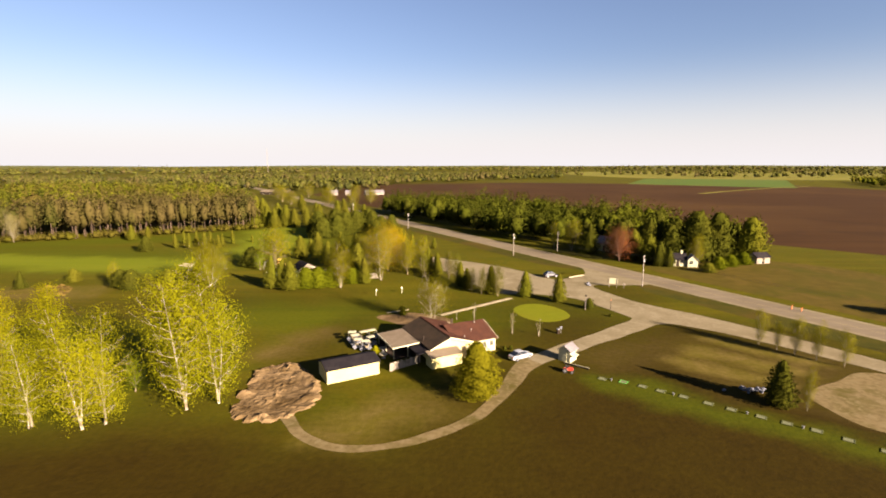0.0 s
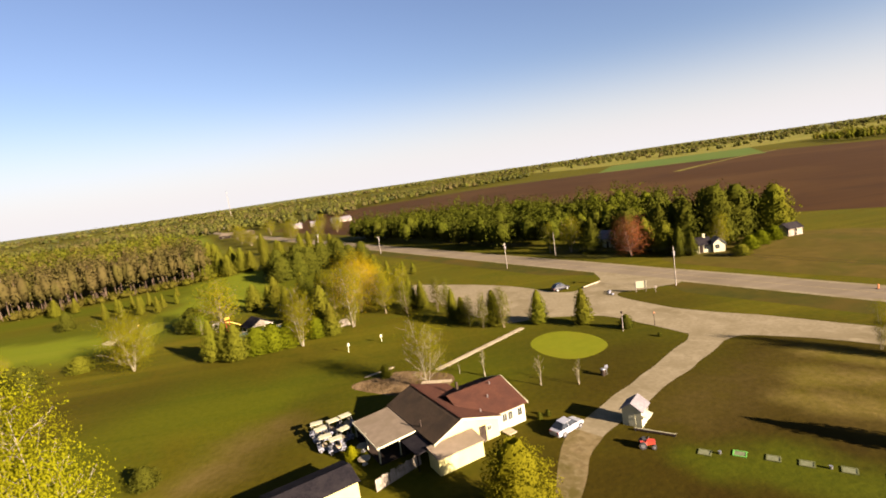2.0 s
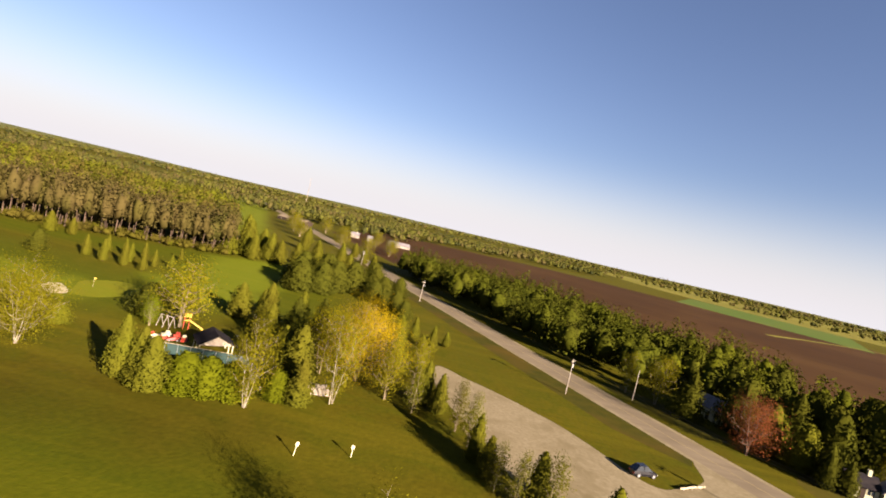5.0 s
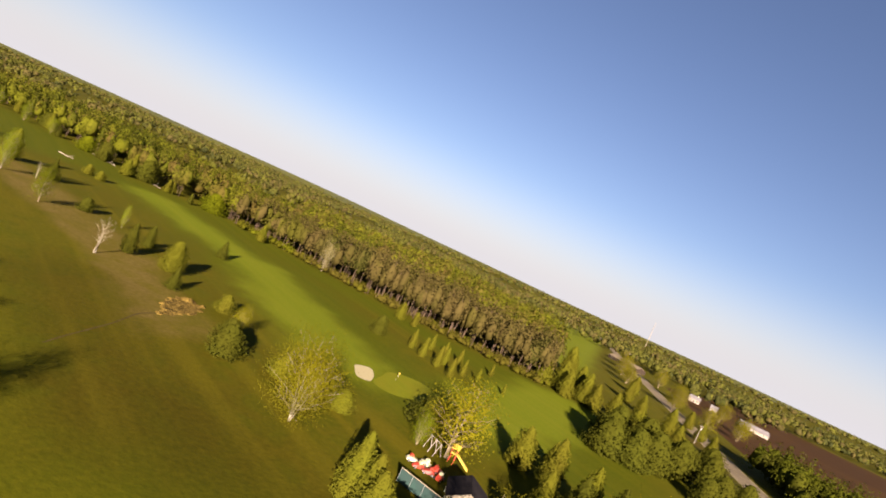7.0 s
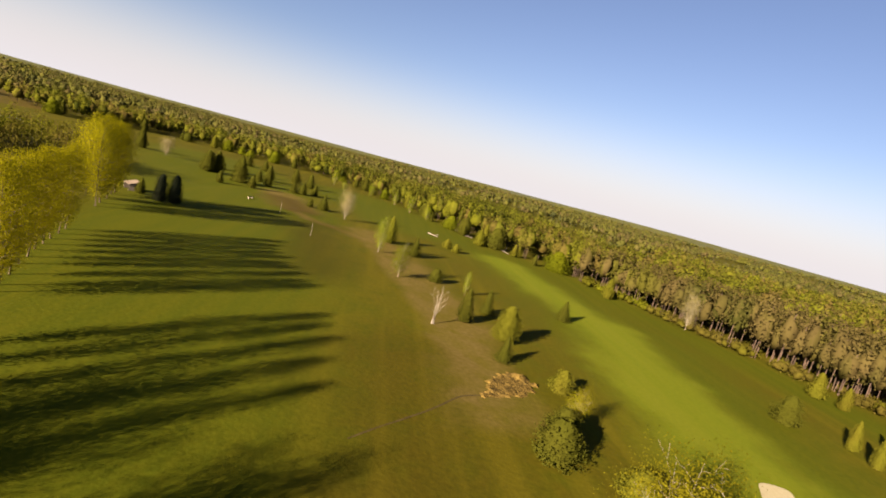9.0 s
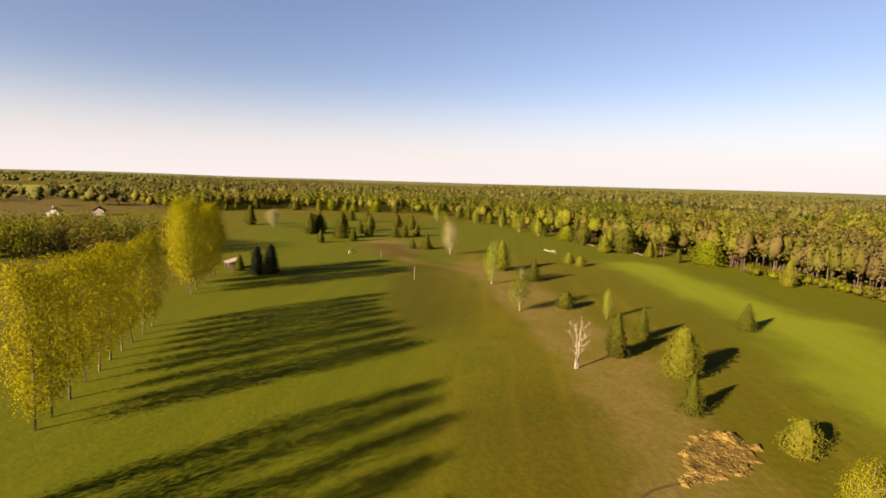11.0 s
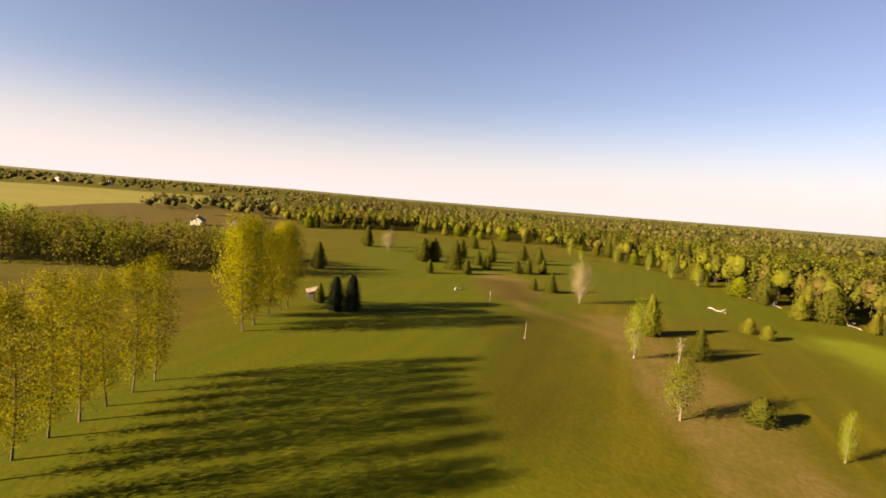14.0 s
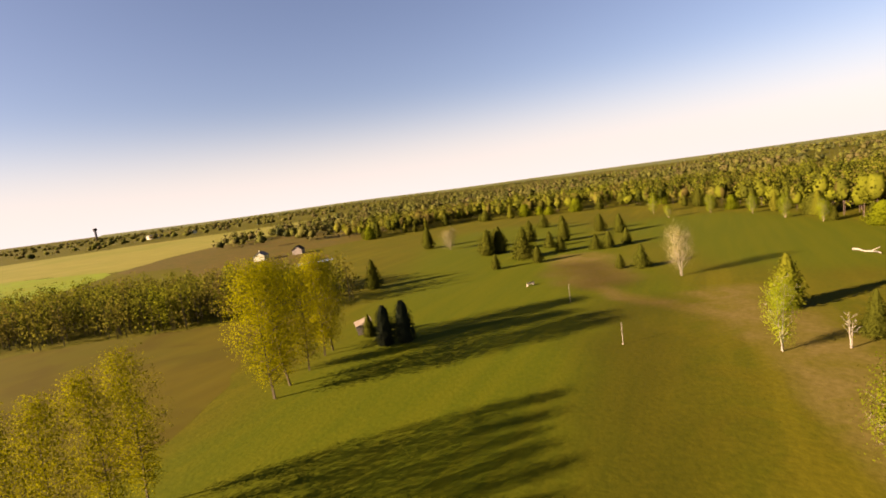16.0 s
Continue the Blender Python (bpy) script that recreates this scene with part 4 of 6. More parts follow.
# ---- woods ----
EDGE_N = [(-94.8, 247.6), (-110.5, 239.2), (-153, 217.1), (-205.8, 196.7), (-237.2, 182.8)]
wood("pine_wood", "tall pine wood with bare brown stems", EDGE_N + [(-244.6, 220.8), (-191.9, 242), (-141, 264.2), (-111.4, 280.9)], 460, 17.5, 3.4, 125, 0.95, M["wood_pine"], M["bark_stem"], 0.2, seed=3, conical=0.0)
wood("brush", "low brown and olive brush along the pine wood", [(x + 1, y - 4) for x, y in EDGE_N] + [(x, y + 5) for x, y in EDGE_N[::-1]], 170, 3.2, 2.2, 60, 0.55, M["wood_brown"], None, 0.0, seed=31, conical=0.0)
wood("pine_wood", "pine wood behind the fairway", [(-111.4, 280.9), (-141, 264.2), (-191.9, 242), (-244.6, 220.8), (-390.8, 308.6), (-316.8, 484.4), (-159.5, 373.4)], 620, 18, 5.2, 75, 1.45, M["wood_green"], None, 0.45, seed=4)
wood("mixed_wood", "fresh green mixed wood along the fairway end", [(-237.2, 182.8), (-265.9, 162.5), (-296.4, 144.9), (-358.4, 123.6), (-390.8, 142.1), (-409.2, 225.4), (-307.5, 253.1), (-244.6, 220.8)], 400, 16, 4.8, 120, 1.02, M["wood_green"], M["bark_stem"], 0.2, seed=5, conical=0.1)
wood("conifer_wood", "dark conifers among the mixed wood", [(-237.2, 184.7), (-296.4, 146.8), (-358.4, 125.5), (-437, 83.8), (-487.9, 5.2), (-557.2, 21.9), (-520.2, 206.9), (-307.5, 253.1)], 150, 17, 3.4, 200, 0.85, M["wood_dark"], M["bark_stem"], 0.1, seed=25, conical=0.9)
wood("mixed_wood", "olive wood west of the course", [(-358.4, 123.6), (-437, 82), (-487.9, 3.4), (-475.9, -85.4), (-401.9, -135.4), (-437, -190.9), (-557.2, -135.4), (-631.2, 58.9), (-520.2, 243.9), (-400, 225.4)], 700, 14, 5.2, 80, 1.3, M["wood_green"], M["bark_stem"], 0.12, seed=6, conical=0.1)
wood("hedgerow", "scrubby leafing hedgerow wood", [(-160.4, -91.9), (-177.1, -68.8), (-198.3, -31.8), (-207.6, -13.3), (-224.2, -4), (-244.6, -33.6), (-240.9, -70.6), (-213.2, -115), (-178, -153.9), (-141, -172.4)], 430, 12, 3.2, 120, 0.68, M["wood_brown"], M["bark_grey"], 0.0, seed=8, conical=0.1, filled=False)
wood("hedgerow", "leafing green trees in the hedgerow", [(-170.6, -91.9), (-187.2, -61.4), (-207.6, -33.6), (-228.9, -24.4), (-240.9, -70.6), (-187.2, -149.2)], 170, 13.5, 3.2, 130, 0.68, M["wood_green"], M["bark_grey"], 0.1, seed=9, conical=0.1, filled=False)
wood("roadside_wood", "dense dark wood beyond the highway", [by_road(-175, 12), by_road(-110, 12), by_road(-60, 12), by_road(-8, 16), by_road(0, 40), by_road(40, 52), by_road(44, 74), by_road(-20, 82), by_road(-100, 74), by_road(-172, 52)], 380, 14.5, 4.5, 180, 0.8, M["wood_dark"], None, 0.0, seed=10, conical=0.12)
wood("far_wood", "distant woods to the north", [(-400, 484.4), (-178, 521.4), (-85.6, 596.4), (-59.3, 783), (130, 985), (300, 1090), (200, 1500), (-279.8, 1390.9), (-834.8, 1020.9), (-649.8, 521.4)], 1900, 13, 6.4, 22, 2.2, M["wood_far"], None, 0.1, seed=11, patchy=0.35, holes=([(-307.5, 595.4), (-381.5, 928.4), (-437, 937.6), (-289, 604.6)],))
wood("far_wood", "distant woods to the north-east", [(130, 985), (440, 1095), (690, 995), (900, 800), (1600, 900), (1500, 2200), (200, 2200)], 1300, 12, 8, 14, 3.4, M["wood_far"], None, 0.05, seed=12, patchy=-0.1)
wood("far_wood", "distant wood behind the ploughed field", [(560, 620), (640, 560), (900, 640), (880, 780), (700, 860)], 240, 14, 5.5, 40, 1.9, M["wood_green"], None, 0.05, seed=13)
wood("far_wood", "distant woods to the west", [(-316.8, 253.1), (-520.2, 243.9), (-631.2, 58.9), (-557.2, -135.4), (-927.2, -181.6), (-1574.8, -274.1), (-2037.2, 280.9), (-1667.2, 1298.4), (-834.8, 1020.9), (-520.2, 521.4)], 3900, 14, 7.2, 22, 2.4, M["wood_far"], None, 0.1, seed=14, patchy=0.12)
wood("far_wood", "distant woods to the south-west", [(-520.2, -209.4), (-437, -190.9), (-372.2, -264.9), (-483.2, -385.1), (-927.2, -514.6), (-1759.8, -921.6), (-2407.2, -644.1), (-1574.8, -274.1), (-927.2, -181.6)], 1400, 13, 7, 30, 2.2, M["wood_far"], None, 0.1, seed=15, patchy=0.0)
wood("far_wood", "distant woods on the skyline", [(-1112.2, -699.6), (-834.8, -644.1), (-557.2, -829.1), (200, -1500), (-279.8, -2401.6), (-2777.2, -1846.6), (-2407.2, -829.1)], 1500, 13, 11, 8, 4.0, M["wood_far"], None, 0.1, seed=16, patchy=0.1)
wood("far_wood", "faint woods on the skyline", [(-2037.2, 280.9), (-3332.2, 3.4), (-3054.8, 2408.4), (-1389.8, 3148.4), (1500, 3600), (3300, 2200), (1600, 900), (1500, 2200), (200, 2300), (-834.8, 1483.4), (-1667.2, 1298.4)], 3200, 15, 18, 5, 6.0, M["wood_far"], None, 0.1, seed=17, patchy=0.25)

# low wooded hills along the skyline
bm = bmesh.new()
n_arc, rows_h = 90, []
for ring, (dist, base) in enumerate(((3300, 0.0), (3800, 1.0), (4600, 1.25))):
    row = []
    for i in range(n_arc):
        a = radians(40 + 200 * i / (n_arc - 1))
        h = 9 + 7 * noise.noise(Vector((i * 0.16, ring, 0))) + 17 * math.exp(-((math.degrees(a) - 150) / 22) ** 2)
        row.append(bm.verts.new((dist * math.cos(a), dist * math.sin(a), h * base)))
    rows_h.append(row)
for a, b in zip(rows_h, rows_h[1:]):
    for i in range(n_arc - 1):
        bm.faces.new((a[i], a[i + 1], b[i + 1], b[i]))
bmesh.ops.recalc_face_normals(bm, faces=bm.faces[:])
M["hills"] = surface("wooded_hills", (0.05, 0.054, 0.012), (0.07, 0.07, 0.016), 0.02, (0.05, 0.055, 0.022), 0.003)
tagged(part("hills", bm, M["hills"], None), "low dark wooded hills on the horizon", "hills", kind="structure")

# ---- single trees ----
ROW = "poplars in the long row"
for x, y, h in [(-58, 56.5, 15.5), (-65.5, 55, 16), (-72, 53.3, 17), (-77.5, 51.8, 16.5), (-82.4, 50.9, 16.6), (-99, 45.3, 17.6), (-102, 44.5, 16.5), (-106.5, 42.8, 17), (-111.5, 40.8, 16.5), (-115.4, 39.5, 16), (-119.6, 37.9, 16.6), (-123.5, 36.8, 16), (-127.5, 35.6, 15.4), (-131.8, 34.4, 16), (-136, 33.2, 16.5)]:
    plant("poplar", x, y, h, 0.9, "slender poplar with yellow-green spring leaves", ROW, 4)
for x, y, h, w in [(-161.5, 25.3, 21.2, 1.15), (-166.5, 23.7, 20.5, 1.1), (-173, 22, 18, 1), (-180.2, 19.5, 19, 1.1), (-183.2, 19.1, 19, 1.1), (-171, 18, 19, 1.1)]:
    plant("poplar", x, y, h, w, "tall broad poplar with golden green leaves", "poplars beyond the gap", 4)
for x, y, h, w in [(-32.2, 51.9, 18.6, 0.8), (-36, 49.9, 18.4, 0.9), (-39.5, 55.5, 18.8, 0.9), (-44.6, 46.2, 14.5, 0.95), (-46.8, 44.9, 15.5, 1.05), (-53.6, 45.5, 12.5, 1.0), (-58.5, 46, 15, 1.0)]:
    plant("paleleaf", x, y, h, w, "white-stemmed birch with yellow-green leaves", "birches west of the dug ground", 3)
plant("lime", -46.4, 56, 5.5, 0.8, "small fresh green tree with a pale stem")
plant("shrub", -37.3, 72, 2.6, 1.0, "dark rounded bush on the lawn", leaf="leaf_spruce")
plant("bigcedar", 4.3, 54.3, 8.2, 1.08, "broad rounded cedar beside the clubhouse")
plant("barecrown", -2.8, 87.0, 10.5, 0.85, "white-stemmed birch just coming into leaf behind the clubhouse", leaf="leaf_olive")
plant("shrub", -9.4, 94.2, 2.2, 0.7, "small olive bush by the path")
for x, y, h in [(6.2, 88.1, 4.4), (13.3, 81.3, 4.4), (18.2, 79.6, 3.5), (2.6, 90.5, 1.8)]:
    plant("sapling", x, y, h, 1.0, "thin young birch with a white stem", "saplings near the putting green")
CP = "trees beside the car park"
for kind, x, y, h, w in [("thin", 13.7, 110, 8.1, 0.85), ("thin", 9.6, 111.8, 6.8, 0.95), ("cedar", 20.6, 109.4, 6.9, 1.25), ("cedar", 27.9, 104.6, 7.2, 1.15), ("thin", 3.7, 126, 8.1, 0.9), ("cedar", 6.2, 117.5, 5.9, 1.2), ("cedar", -1.8, 135.7, 7, 1.1), ("thin", 1.5, 130, 8, 0.8), ("cedar", -4.5, 138, 8, 1.0), ("cedar", 12.2, 112.5, 7.6, 1.1), ("thin", -6, 133, 8, 0.9), ("thin", 7.6, 114.6, 6.2, 1.0), ("cedar", 4.6, 121.5, 7, 1.0)]:
    plant(kind, x, y, h, w, {"thin": "slim half-bare tree with brownish olive leaves", "cedar": "pointed olive green cedar"}[kind], CP)
plant("shrub", 33.6, 98.6, 2.6, 0.8, "dark round bush beside a post", leaf="leaf_spruce")
plant("shrub", 36.5, 92.3, 0.7, 0.9, "low dark bush at the lawn's edge", leaf="leaf_spruce")
PL = "trees round the play yard"
for kind, x, y, h, w, lf, words in [
    ("cedar", -46.5, 119, 9.2, 1.0, None, "tall olive cedar at the play yard"), ("cedar", -41, 117.5, 7.8, 1.55, None, "broad olive cedar at the play yard"), ("cedar", -43.6, 118.9, 8.2, 1.2, None, "olive cedar at the play yard"),
    ("cedar", -24.8, 129.8, 11, 1.35, None, "tall broad cedar at the play yard"), ("cedar", -28.6, 132.5, 9.5, 1.1, None, "olive cedar at the play yard"), ("cedar", -22.3, 124.6, 7.5, 1.25, None, "olive cedar at the play yard"),
    ("birch", -28.1, 119.6, 12.5, 0.9, None, "white-stemmed birch with few leaves"), ("birch", -18.2, 128.6, 14, 0.85, None, "white-stemmed birch with few leaves"),
    ("golden", -17.5, 141.5, 13.5, 1.05, None, "large golden yellow willow"), ("broad", -11, 136, 10, 0.85, None, "olive leafing tree beside the willow"), ("broad", -7, 143, 9.5, 0.8, None, "olive leafing tree standing on the grass"), ("broad", -24, 140, 11, 0.8, None, "olive leafing tree on the grass"),
    ("broad", -54.2, 146.5, 12.5, 1.05, None, "rounded olive tree behind the play yard"), ("lime", -58, 142.8, 5.5, 1.0, None, "bright lime green young tree"), ("greenshrub", -63, 149.7, 6.5, 1.15, None, "dark green conifer clump"),
    ("cedar", -50.8, 163.9, 8.2, 1.55, None, "broad olive cedar on the grass"), ("cedar", -50.1, 175.6, 5.4, 1.2, None, "small olive cedar on the grass"), ("cedar", -45.5, 167.7, 9, 1.2, None, "olive cedar on the grass"), ("spruce", -33, 150, 11, 1.1, None, "dark spruce behind the play yard"), ("spruce", -30, 158, 10.5, 1.0, None, "dark spruce behind the play yard"),
    ("cedar", -38, 150, 8.5, 1.2, None, "olive cedar on the grass"), ("spruce", -36, 162, 10, 1.0, "leaf_cedar", "olive spruce on the grass"),
    ("birch", -20.5, 147, 12, 0.9, None, "slim birch with thin olive leaves"), ("cedar", -12.5, 152, 9, 1.2, None, "olive cedar near the highway"), ("cedar", -8, 160, 7, 1.2, None, "olive cedar near the highway"), ("cedar", -3.3, 183.6, 4.2, 1.2, None, "small cedar on the roadside grass"), ("cedar", -12, 184.6, 6, 1.0, None, "small cedar on the roadside grass"), ("cedar", -6.5, 176, 6.4, 1.0, None, "small cedar on the roadside grass"), ("broad", -15, 166, 8, 0.9, None, "olive leafing tree near the highway"), ("cedar", -14.5, 172, 8, 1.2, None, "olive cedar near the highway")]:
    plant(kind, x, y, h, w, words, PL, leaf=lf)
for x, y, h, w in [(-37.4, 119.9, 5.7, 1.2), (-34.2, 120.6, 5.6, 1.2), (-31.2, 121.8, 5.4, 1.15), (-25.8, 124.6, 4.6, 1.0)]:
    plant("limeshrub", x, y, h, w, "dense bright green hedge bush at the play yard", "hedge at the play yard")
plant("willow", -64.1, 121, 12.2, 1.05, "many-stemmed willow with pale stems and olive leaves")
NB = "conifers by the far fairway"
for x, y, h, w in [(-53.7, 211, 10.5, 1.3), (-51.8, 232.3, 12.3, 1.3), (-46, 224.6, 11.5, 1.3), (-42.7, 237.9, 11, 1.25), (-31, 221, 8, 1.2), (-29.6, 230, 9, 1.2), (-57.5, 220.6, 10.5, 1.3), (-36, 246, 10, 1.2), (-47.9, 215.3, 11, 1.2), (-26, 245, 8, 1.2), (-61.2, 234.9, 11, 1.2), (-22, 212, 7.5, 1.1), (-18, 204, 6.5, 1.1), (-40, 262, 10, 1.2)]:
    plant("greenshrub", x, y, h * 0.95, w * 0.78, "dark green conifer by the far fairway", NB, leaf="leaf_spruce")
for x, y, h in [(-98.5, 251.3, 11), (-92.9, 255, 12), (-87.4, 249.6, 10.5), (-83.8, 257.6, 12), (-78.7, 255.5, 10), (-90.1, 264.2, 12.5), (-75.2, 266.4, 9.5), (-68.3, 252.8, 8), (-102.2, 258.7, 12), (-72.6, 286.6, 10), (-64.8, 300.9, 11), (-104, 280.9, 14), (-117.9, 308.6, 14), (-80.4, 310.8, 9), (-92.9, 327.1, 10), (-59.3, 328.5, 9), (-70, 350.1, 9), (-104, 364.1, 11), (-54.7, 276.8, 9), (-47.9, 298.9, 9)]:
    plant("cedar", x, y, h, 1.3, "olive cedar on the far grass", "cedars on the far grass")
for x, y, h, w in [(-68.3, 375.3, 11, 1.2), (-90.1, 391.9, 12, 1.2), (-122.5, 401.1, 11, 1.2), (-59.3, 411.5, 10, 1.2), (-141, 438.1, 12, 1.2), (-104, 447.4, 12, 1.2), (-81.2, 468.8, 12, 1.2), (-159.5, 484.4, 13, 1.2), (-63.9, 446.6, 11, 1.2), (-131.8, 493.6, 13, 1.1)]:
    plant("broad", x, y, h, w, "leafing olive tree on the far grass", "trees on the far grass")
YT = "young cedars in rows"
for x, y, h in [(-107.2, 186.5, 6.2), (-100.9, 185.1, 6.4), (-95.2, 185.8, 6.6), (-89.2, 185.1, 5.8), (-109, 197.3, 5.6), (-104.9, 199.5, 5.2), (-97.5, 191.6, 5.8), (-99.6, 200.9, 5.4), (-91.1, 193, 5.2), (-88.2, 196.8, 4.4), (-94.8, 212.4, 4.2), (-82.1, 202.2, 3.4)]:
    plant("cedar", x, y, h, 0.85, "small pointed olive cedar", YT)
plant("greenshrub", -114.2, 178.4, 6.0, 0.85, "dark green rounded evergreen on the fairway's edge")
plant("cedar", -137.3, 207.8, 7, 1.4, "olive cedar at the pine wood's edge")
plant("cedar", -131.8, 210.6, 6, 1.1, "olive cedar at the pine wood's edge")
plant("barecrown", -184.5, 201.8, 13, 0.6, "pale bare birch at the pine wood's edge")
RG = "trees in the dry rough"
for kind, x, y, h, w, lf, words in [
    ("bare", -127.8, 107.3, 7.2, 1.0, None, "dead leafless tree with bleached white limbs"), ("juniper", -134.4, 114.9, 7.6, 0.85, None, "dark green pine in the dry rough"), ("spruce", -145.6, 122.4, 6.2, 0.85, None, "small dark spruce in the dry rough"),
    ("bigcedar", -127.2, 122.6, 7.6, 0.95, "leaf_cedar", "broad golden olive cedar in the dry rough"), ("spruce", -155.6, 146, 5.8, 1.0, "leaf_spruce", "lone dark spruce on the fairway"), ("lime", -158.9, 119.1, 6.0, 0.5, None, "thin young lime green tree"),
    ("greenshrub", -166.6, 111.6, 4.0, 1.0, None, "low dark green juniper"), ("spruce", -114.5, 119.3, 5.2, 0.95, None, "small dark spruce by the ditch"), ("shrub", -105.8, 127.3, 4.0, 0.8, None, "small dry bush by the ditch"),
    ("broad", -162, 100.9, 8.6, 0.72, "leaf_hedge", "leafing olive tree beside the fairway"), ("cedar", -213.8, 98.5, 10, 1.25, None, "dark olive cedar on the grass"), ("birch", -190.5, 95.1, 11, 0.7, "leaf_lime", "slim birch with fresh leaves"),
    ("spruce", -198.3, 107.4, 7.2, 0.9, None, "small spruce in the rough"), ("sapling", -192.8, 103.3, 5, 1.2, None, "thin young tree on the grass"), ("greenshrub", -84.4, 118.9, 5.4, 1.15, None, "dark green evergreen clump"), ("greenshrub", -88.7, 120.9, 5.0, 1.0, None, "dark green evergreen clump"), ("lime", -92.4, 124.1, 6.2, 0.75, "leaf_poplar", "small yellow-green tree beside the ditch"),
    ("shrub", -78.7, 127.3, 3.6, 1.3, None, "dry olive bush on the grass"), ("greenshrub", -73.5, 134.8, 4.2, 1.1, None, "dark rounded bush near the bunker"), ("shrub", -68.3, 133.1, 3.4, 1.2, None, "olive bush near the bunker"),
    ("shrub", -235, 123.3, 4.0, 0.8, None, "small bush on the far fairway"), ("shrub", -229.8, 126.4, 3.6, 0.8, None, "small bush on the far fairway"), ("cedar", -270.5, 143.8, 8, 1.6, None, "olive cedar at the wood's edge"), ("cedar", -208, 183.4, 8.2, 1.2, None, "brown-green cedar at the pine wood's edge")]:
    plant(kind, x, y, h, w, words, RG, leaf=lf)
WC = "conifers at the far end of the fairway"
for x, y, h, w in [(-294, 7.2, 10.8, 1.15), (-298.6, 10.4, 11.1, 1.1), (-262.7, 22.9, 5.4, 1.0), (-282.7, 26.1, 11.9, 1.15), (-272.2, 34.5, 6, 1.1), (-305.4, 29.4, 6.8, 1.1), (-292.1, 37.3, 6.3, 1.1), (-382.4, 4.3, 8, 1.3), (-373.2, 17.2, 7, 1.2), (-347.3, 41.3, 8.4, 1.2), (-294.3, 49.5, 5.9, 1.2), (-295.5, 53.9, 6.3, 1.2), (-256.3, 63.5, 4.3, 1.1), (-256.4, 69.3, 7.1, 1.0), (-238.3, -9.7, 9.9, 0.9), (-326, -38.2, 11.4, 0.9), (-326, 14.5, 10, 1.1), (-321.4, 31.1, 9, 1.1), (-337.1, 51.5, 8.5, 1.1), (-316.8, 1.5, 8.5, 1.1), (-303.8, 58.9, 6, 1.1)]:
    plant(("juniper", "juniper", "spruce")[int(h * 10) % 3], x, y, h, w * 1.08, "dark green conifer on the golf course", WC)
plant("barecrown", -243.8, 79.8, 12, 0.75, "pale bare many-stemmed birch")
plant("barecrown", -317.7, -21.6, 10, 1.1, "bare brown rounded tree on the grass")
plant("darkcedar", -187.2, 29.4, 8.3, 0.95, "dense dark columnar cedar", "pair of dark cedars")
plant("darkcedar", -189.2, 32.6, 8.8, 0.95, "dense dark columnar cedar", "pair of dark cedars")
plant("cedar", -191.9, 21.9, 5, 1.3, "shaded cedar behind the dark pair", leaf="leaf_spruce")
for x, y, h in [(-390.8, 86.6, 9), (-372.2, 103.3, 8), (-409.2, 58.9, 10), (-346.4, 112.5, 9), (-327.9, 121.8, 8), (-381.5, 68.1, 6)]:
    plant("lime", x, y, h, 0.9, "fresh green tree at the wood's edge", "trees at the wood's edge")
PR = "trees by the practice ground"
plant("cedar", 46.2, 50.6, 6.8, 1.35, "dark narrow cedar by the practice ground", PR, leaf="leaf_spruce")
for x, y, h, w in [(58.4, 74.7, 6.5, 0.6), (61.5, 69.5, 6.5, 0.7), (63.5, 67, 6.5, 0.7), (60, 72, 5, 0.6), (66, 64, 6, 0.6), (49, 49, 6, 0.5)]:
    plant("birch", x, y, h, w, "slim leafing birch beside the drive", PR)
HW = "trees round the houses beyond the highway"
for kind, x, y, h, w, lf, words in [("russet", 60.5, 156, 11, 1.0, None, "rust red leafing maple"), ("cedar", 70, 154, 10, 1.5, None, "olive evergreen by a house"), ("cedar", 67, 160, 11, 1.4, None, "olive evergreen by a house"), ("spruce", 74, 164, 14, 1.2, None, "dark spruce behind a house"), ("spruce", 80, 168, 13, 1.2, None, "dark spruce behind a house"), ("greenshrub", 88, 158, 17.5, 0.72, "leaf_spruce", "large green tree on the grass"), ("greenshrub", 98, 163, 16.5, 0.72, "leaf_spruce", "large green tree on the grass"), ("greenshrub", 108, 160, 15, 0.72, "leaf_cedar", "leafing tree at the field's corner"), ("greenshrub", 92, 168, 16, 0.72, "leaf_spruce", "dark green tree on the grass"), ("limeshrub", 88, 143, 4, 1.3, None, "bright hedge bush on the grass"), ("limeshrub", 94, 147, 4, 1.3, None, "bright hedge bush on the grass"), ("limeshrub", 100, 150, 4.2, 1.3, None, "bright hedge bush on the grass"), ("shrub", 82, 138, 3, 1.4, None, "dark hedge bush on the grass"), ("broad", 84, 150, 9, 0.7, "leaf_olive", "leafing tree on the grass"), ("spruce", 55, 172, 12, 1.1, None, "dark spruce by a house"), ("broad", 50, 178, 11, 0.8, "leaf_olive", "leafing tree on the grass"), ("birch", 44.2, 183, 10, 0.7, None, "slim grey birch at the roadside"), ("shrub", 103, 92, 4, 1.5, "leaf_spruce", "dark bush in the meadow")]:
    plant(kind, x, y, h, w, words, HW, leaf=lf)
for x, y in [(74, 166), (66, 170), (80, 160), (104, 166), (86, 170), (70, 176)]:
    plant("greenshrub", x, y, 12.5, 0.8, "dense dark green tree behind the houses", HW, leaf="leaf_spruce")
for x, y, h, w in [(72.2, 150.2, 8, 1.1), (73.6, 146.6, 6.5, 1.1), (70.6, 147.6, 7, 1.0)]:
    plant("juniper", x, y, h, w, "dark evergreen beside a white house", HW)

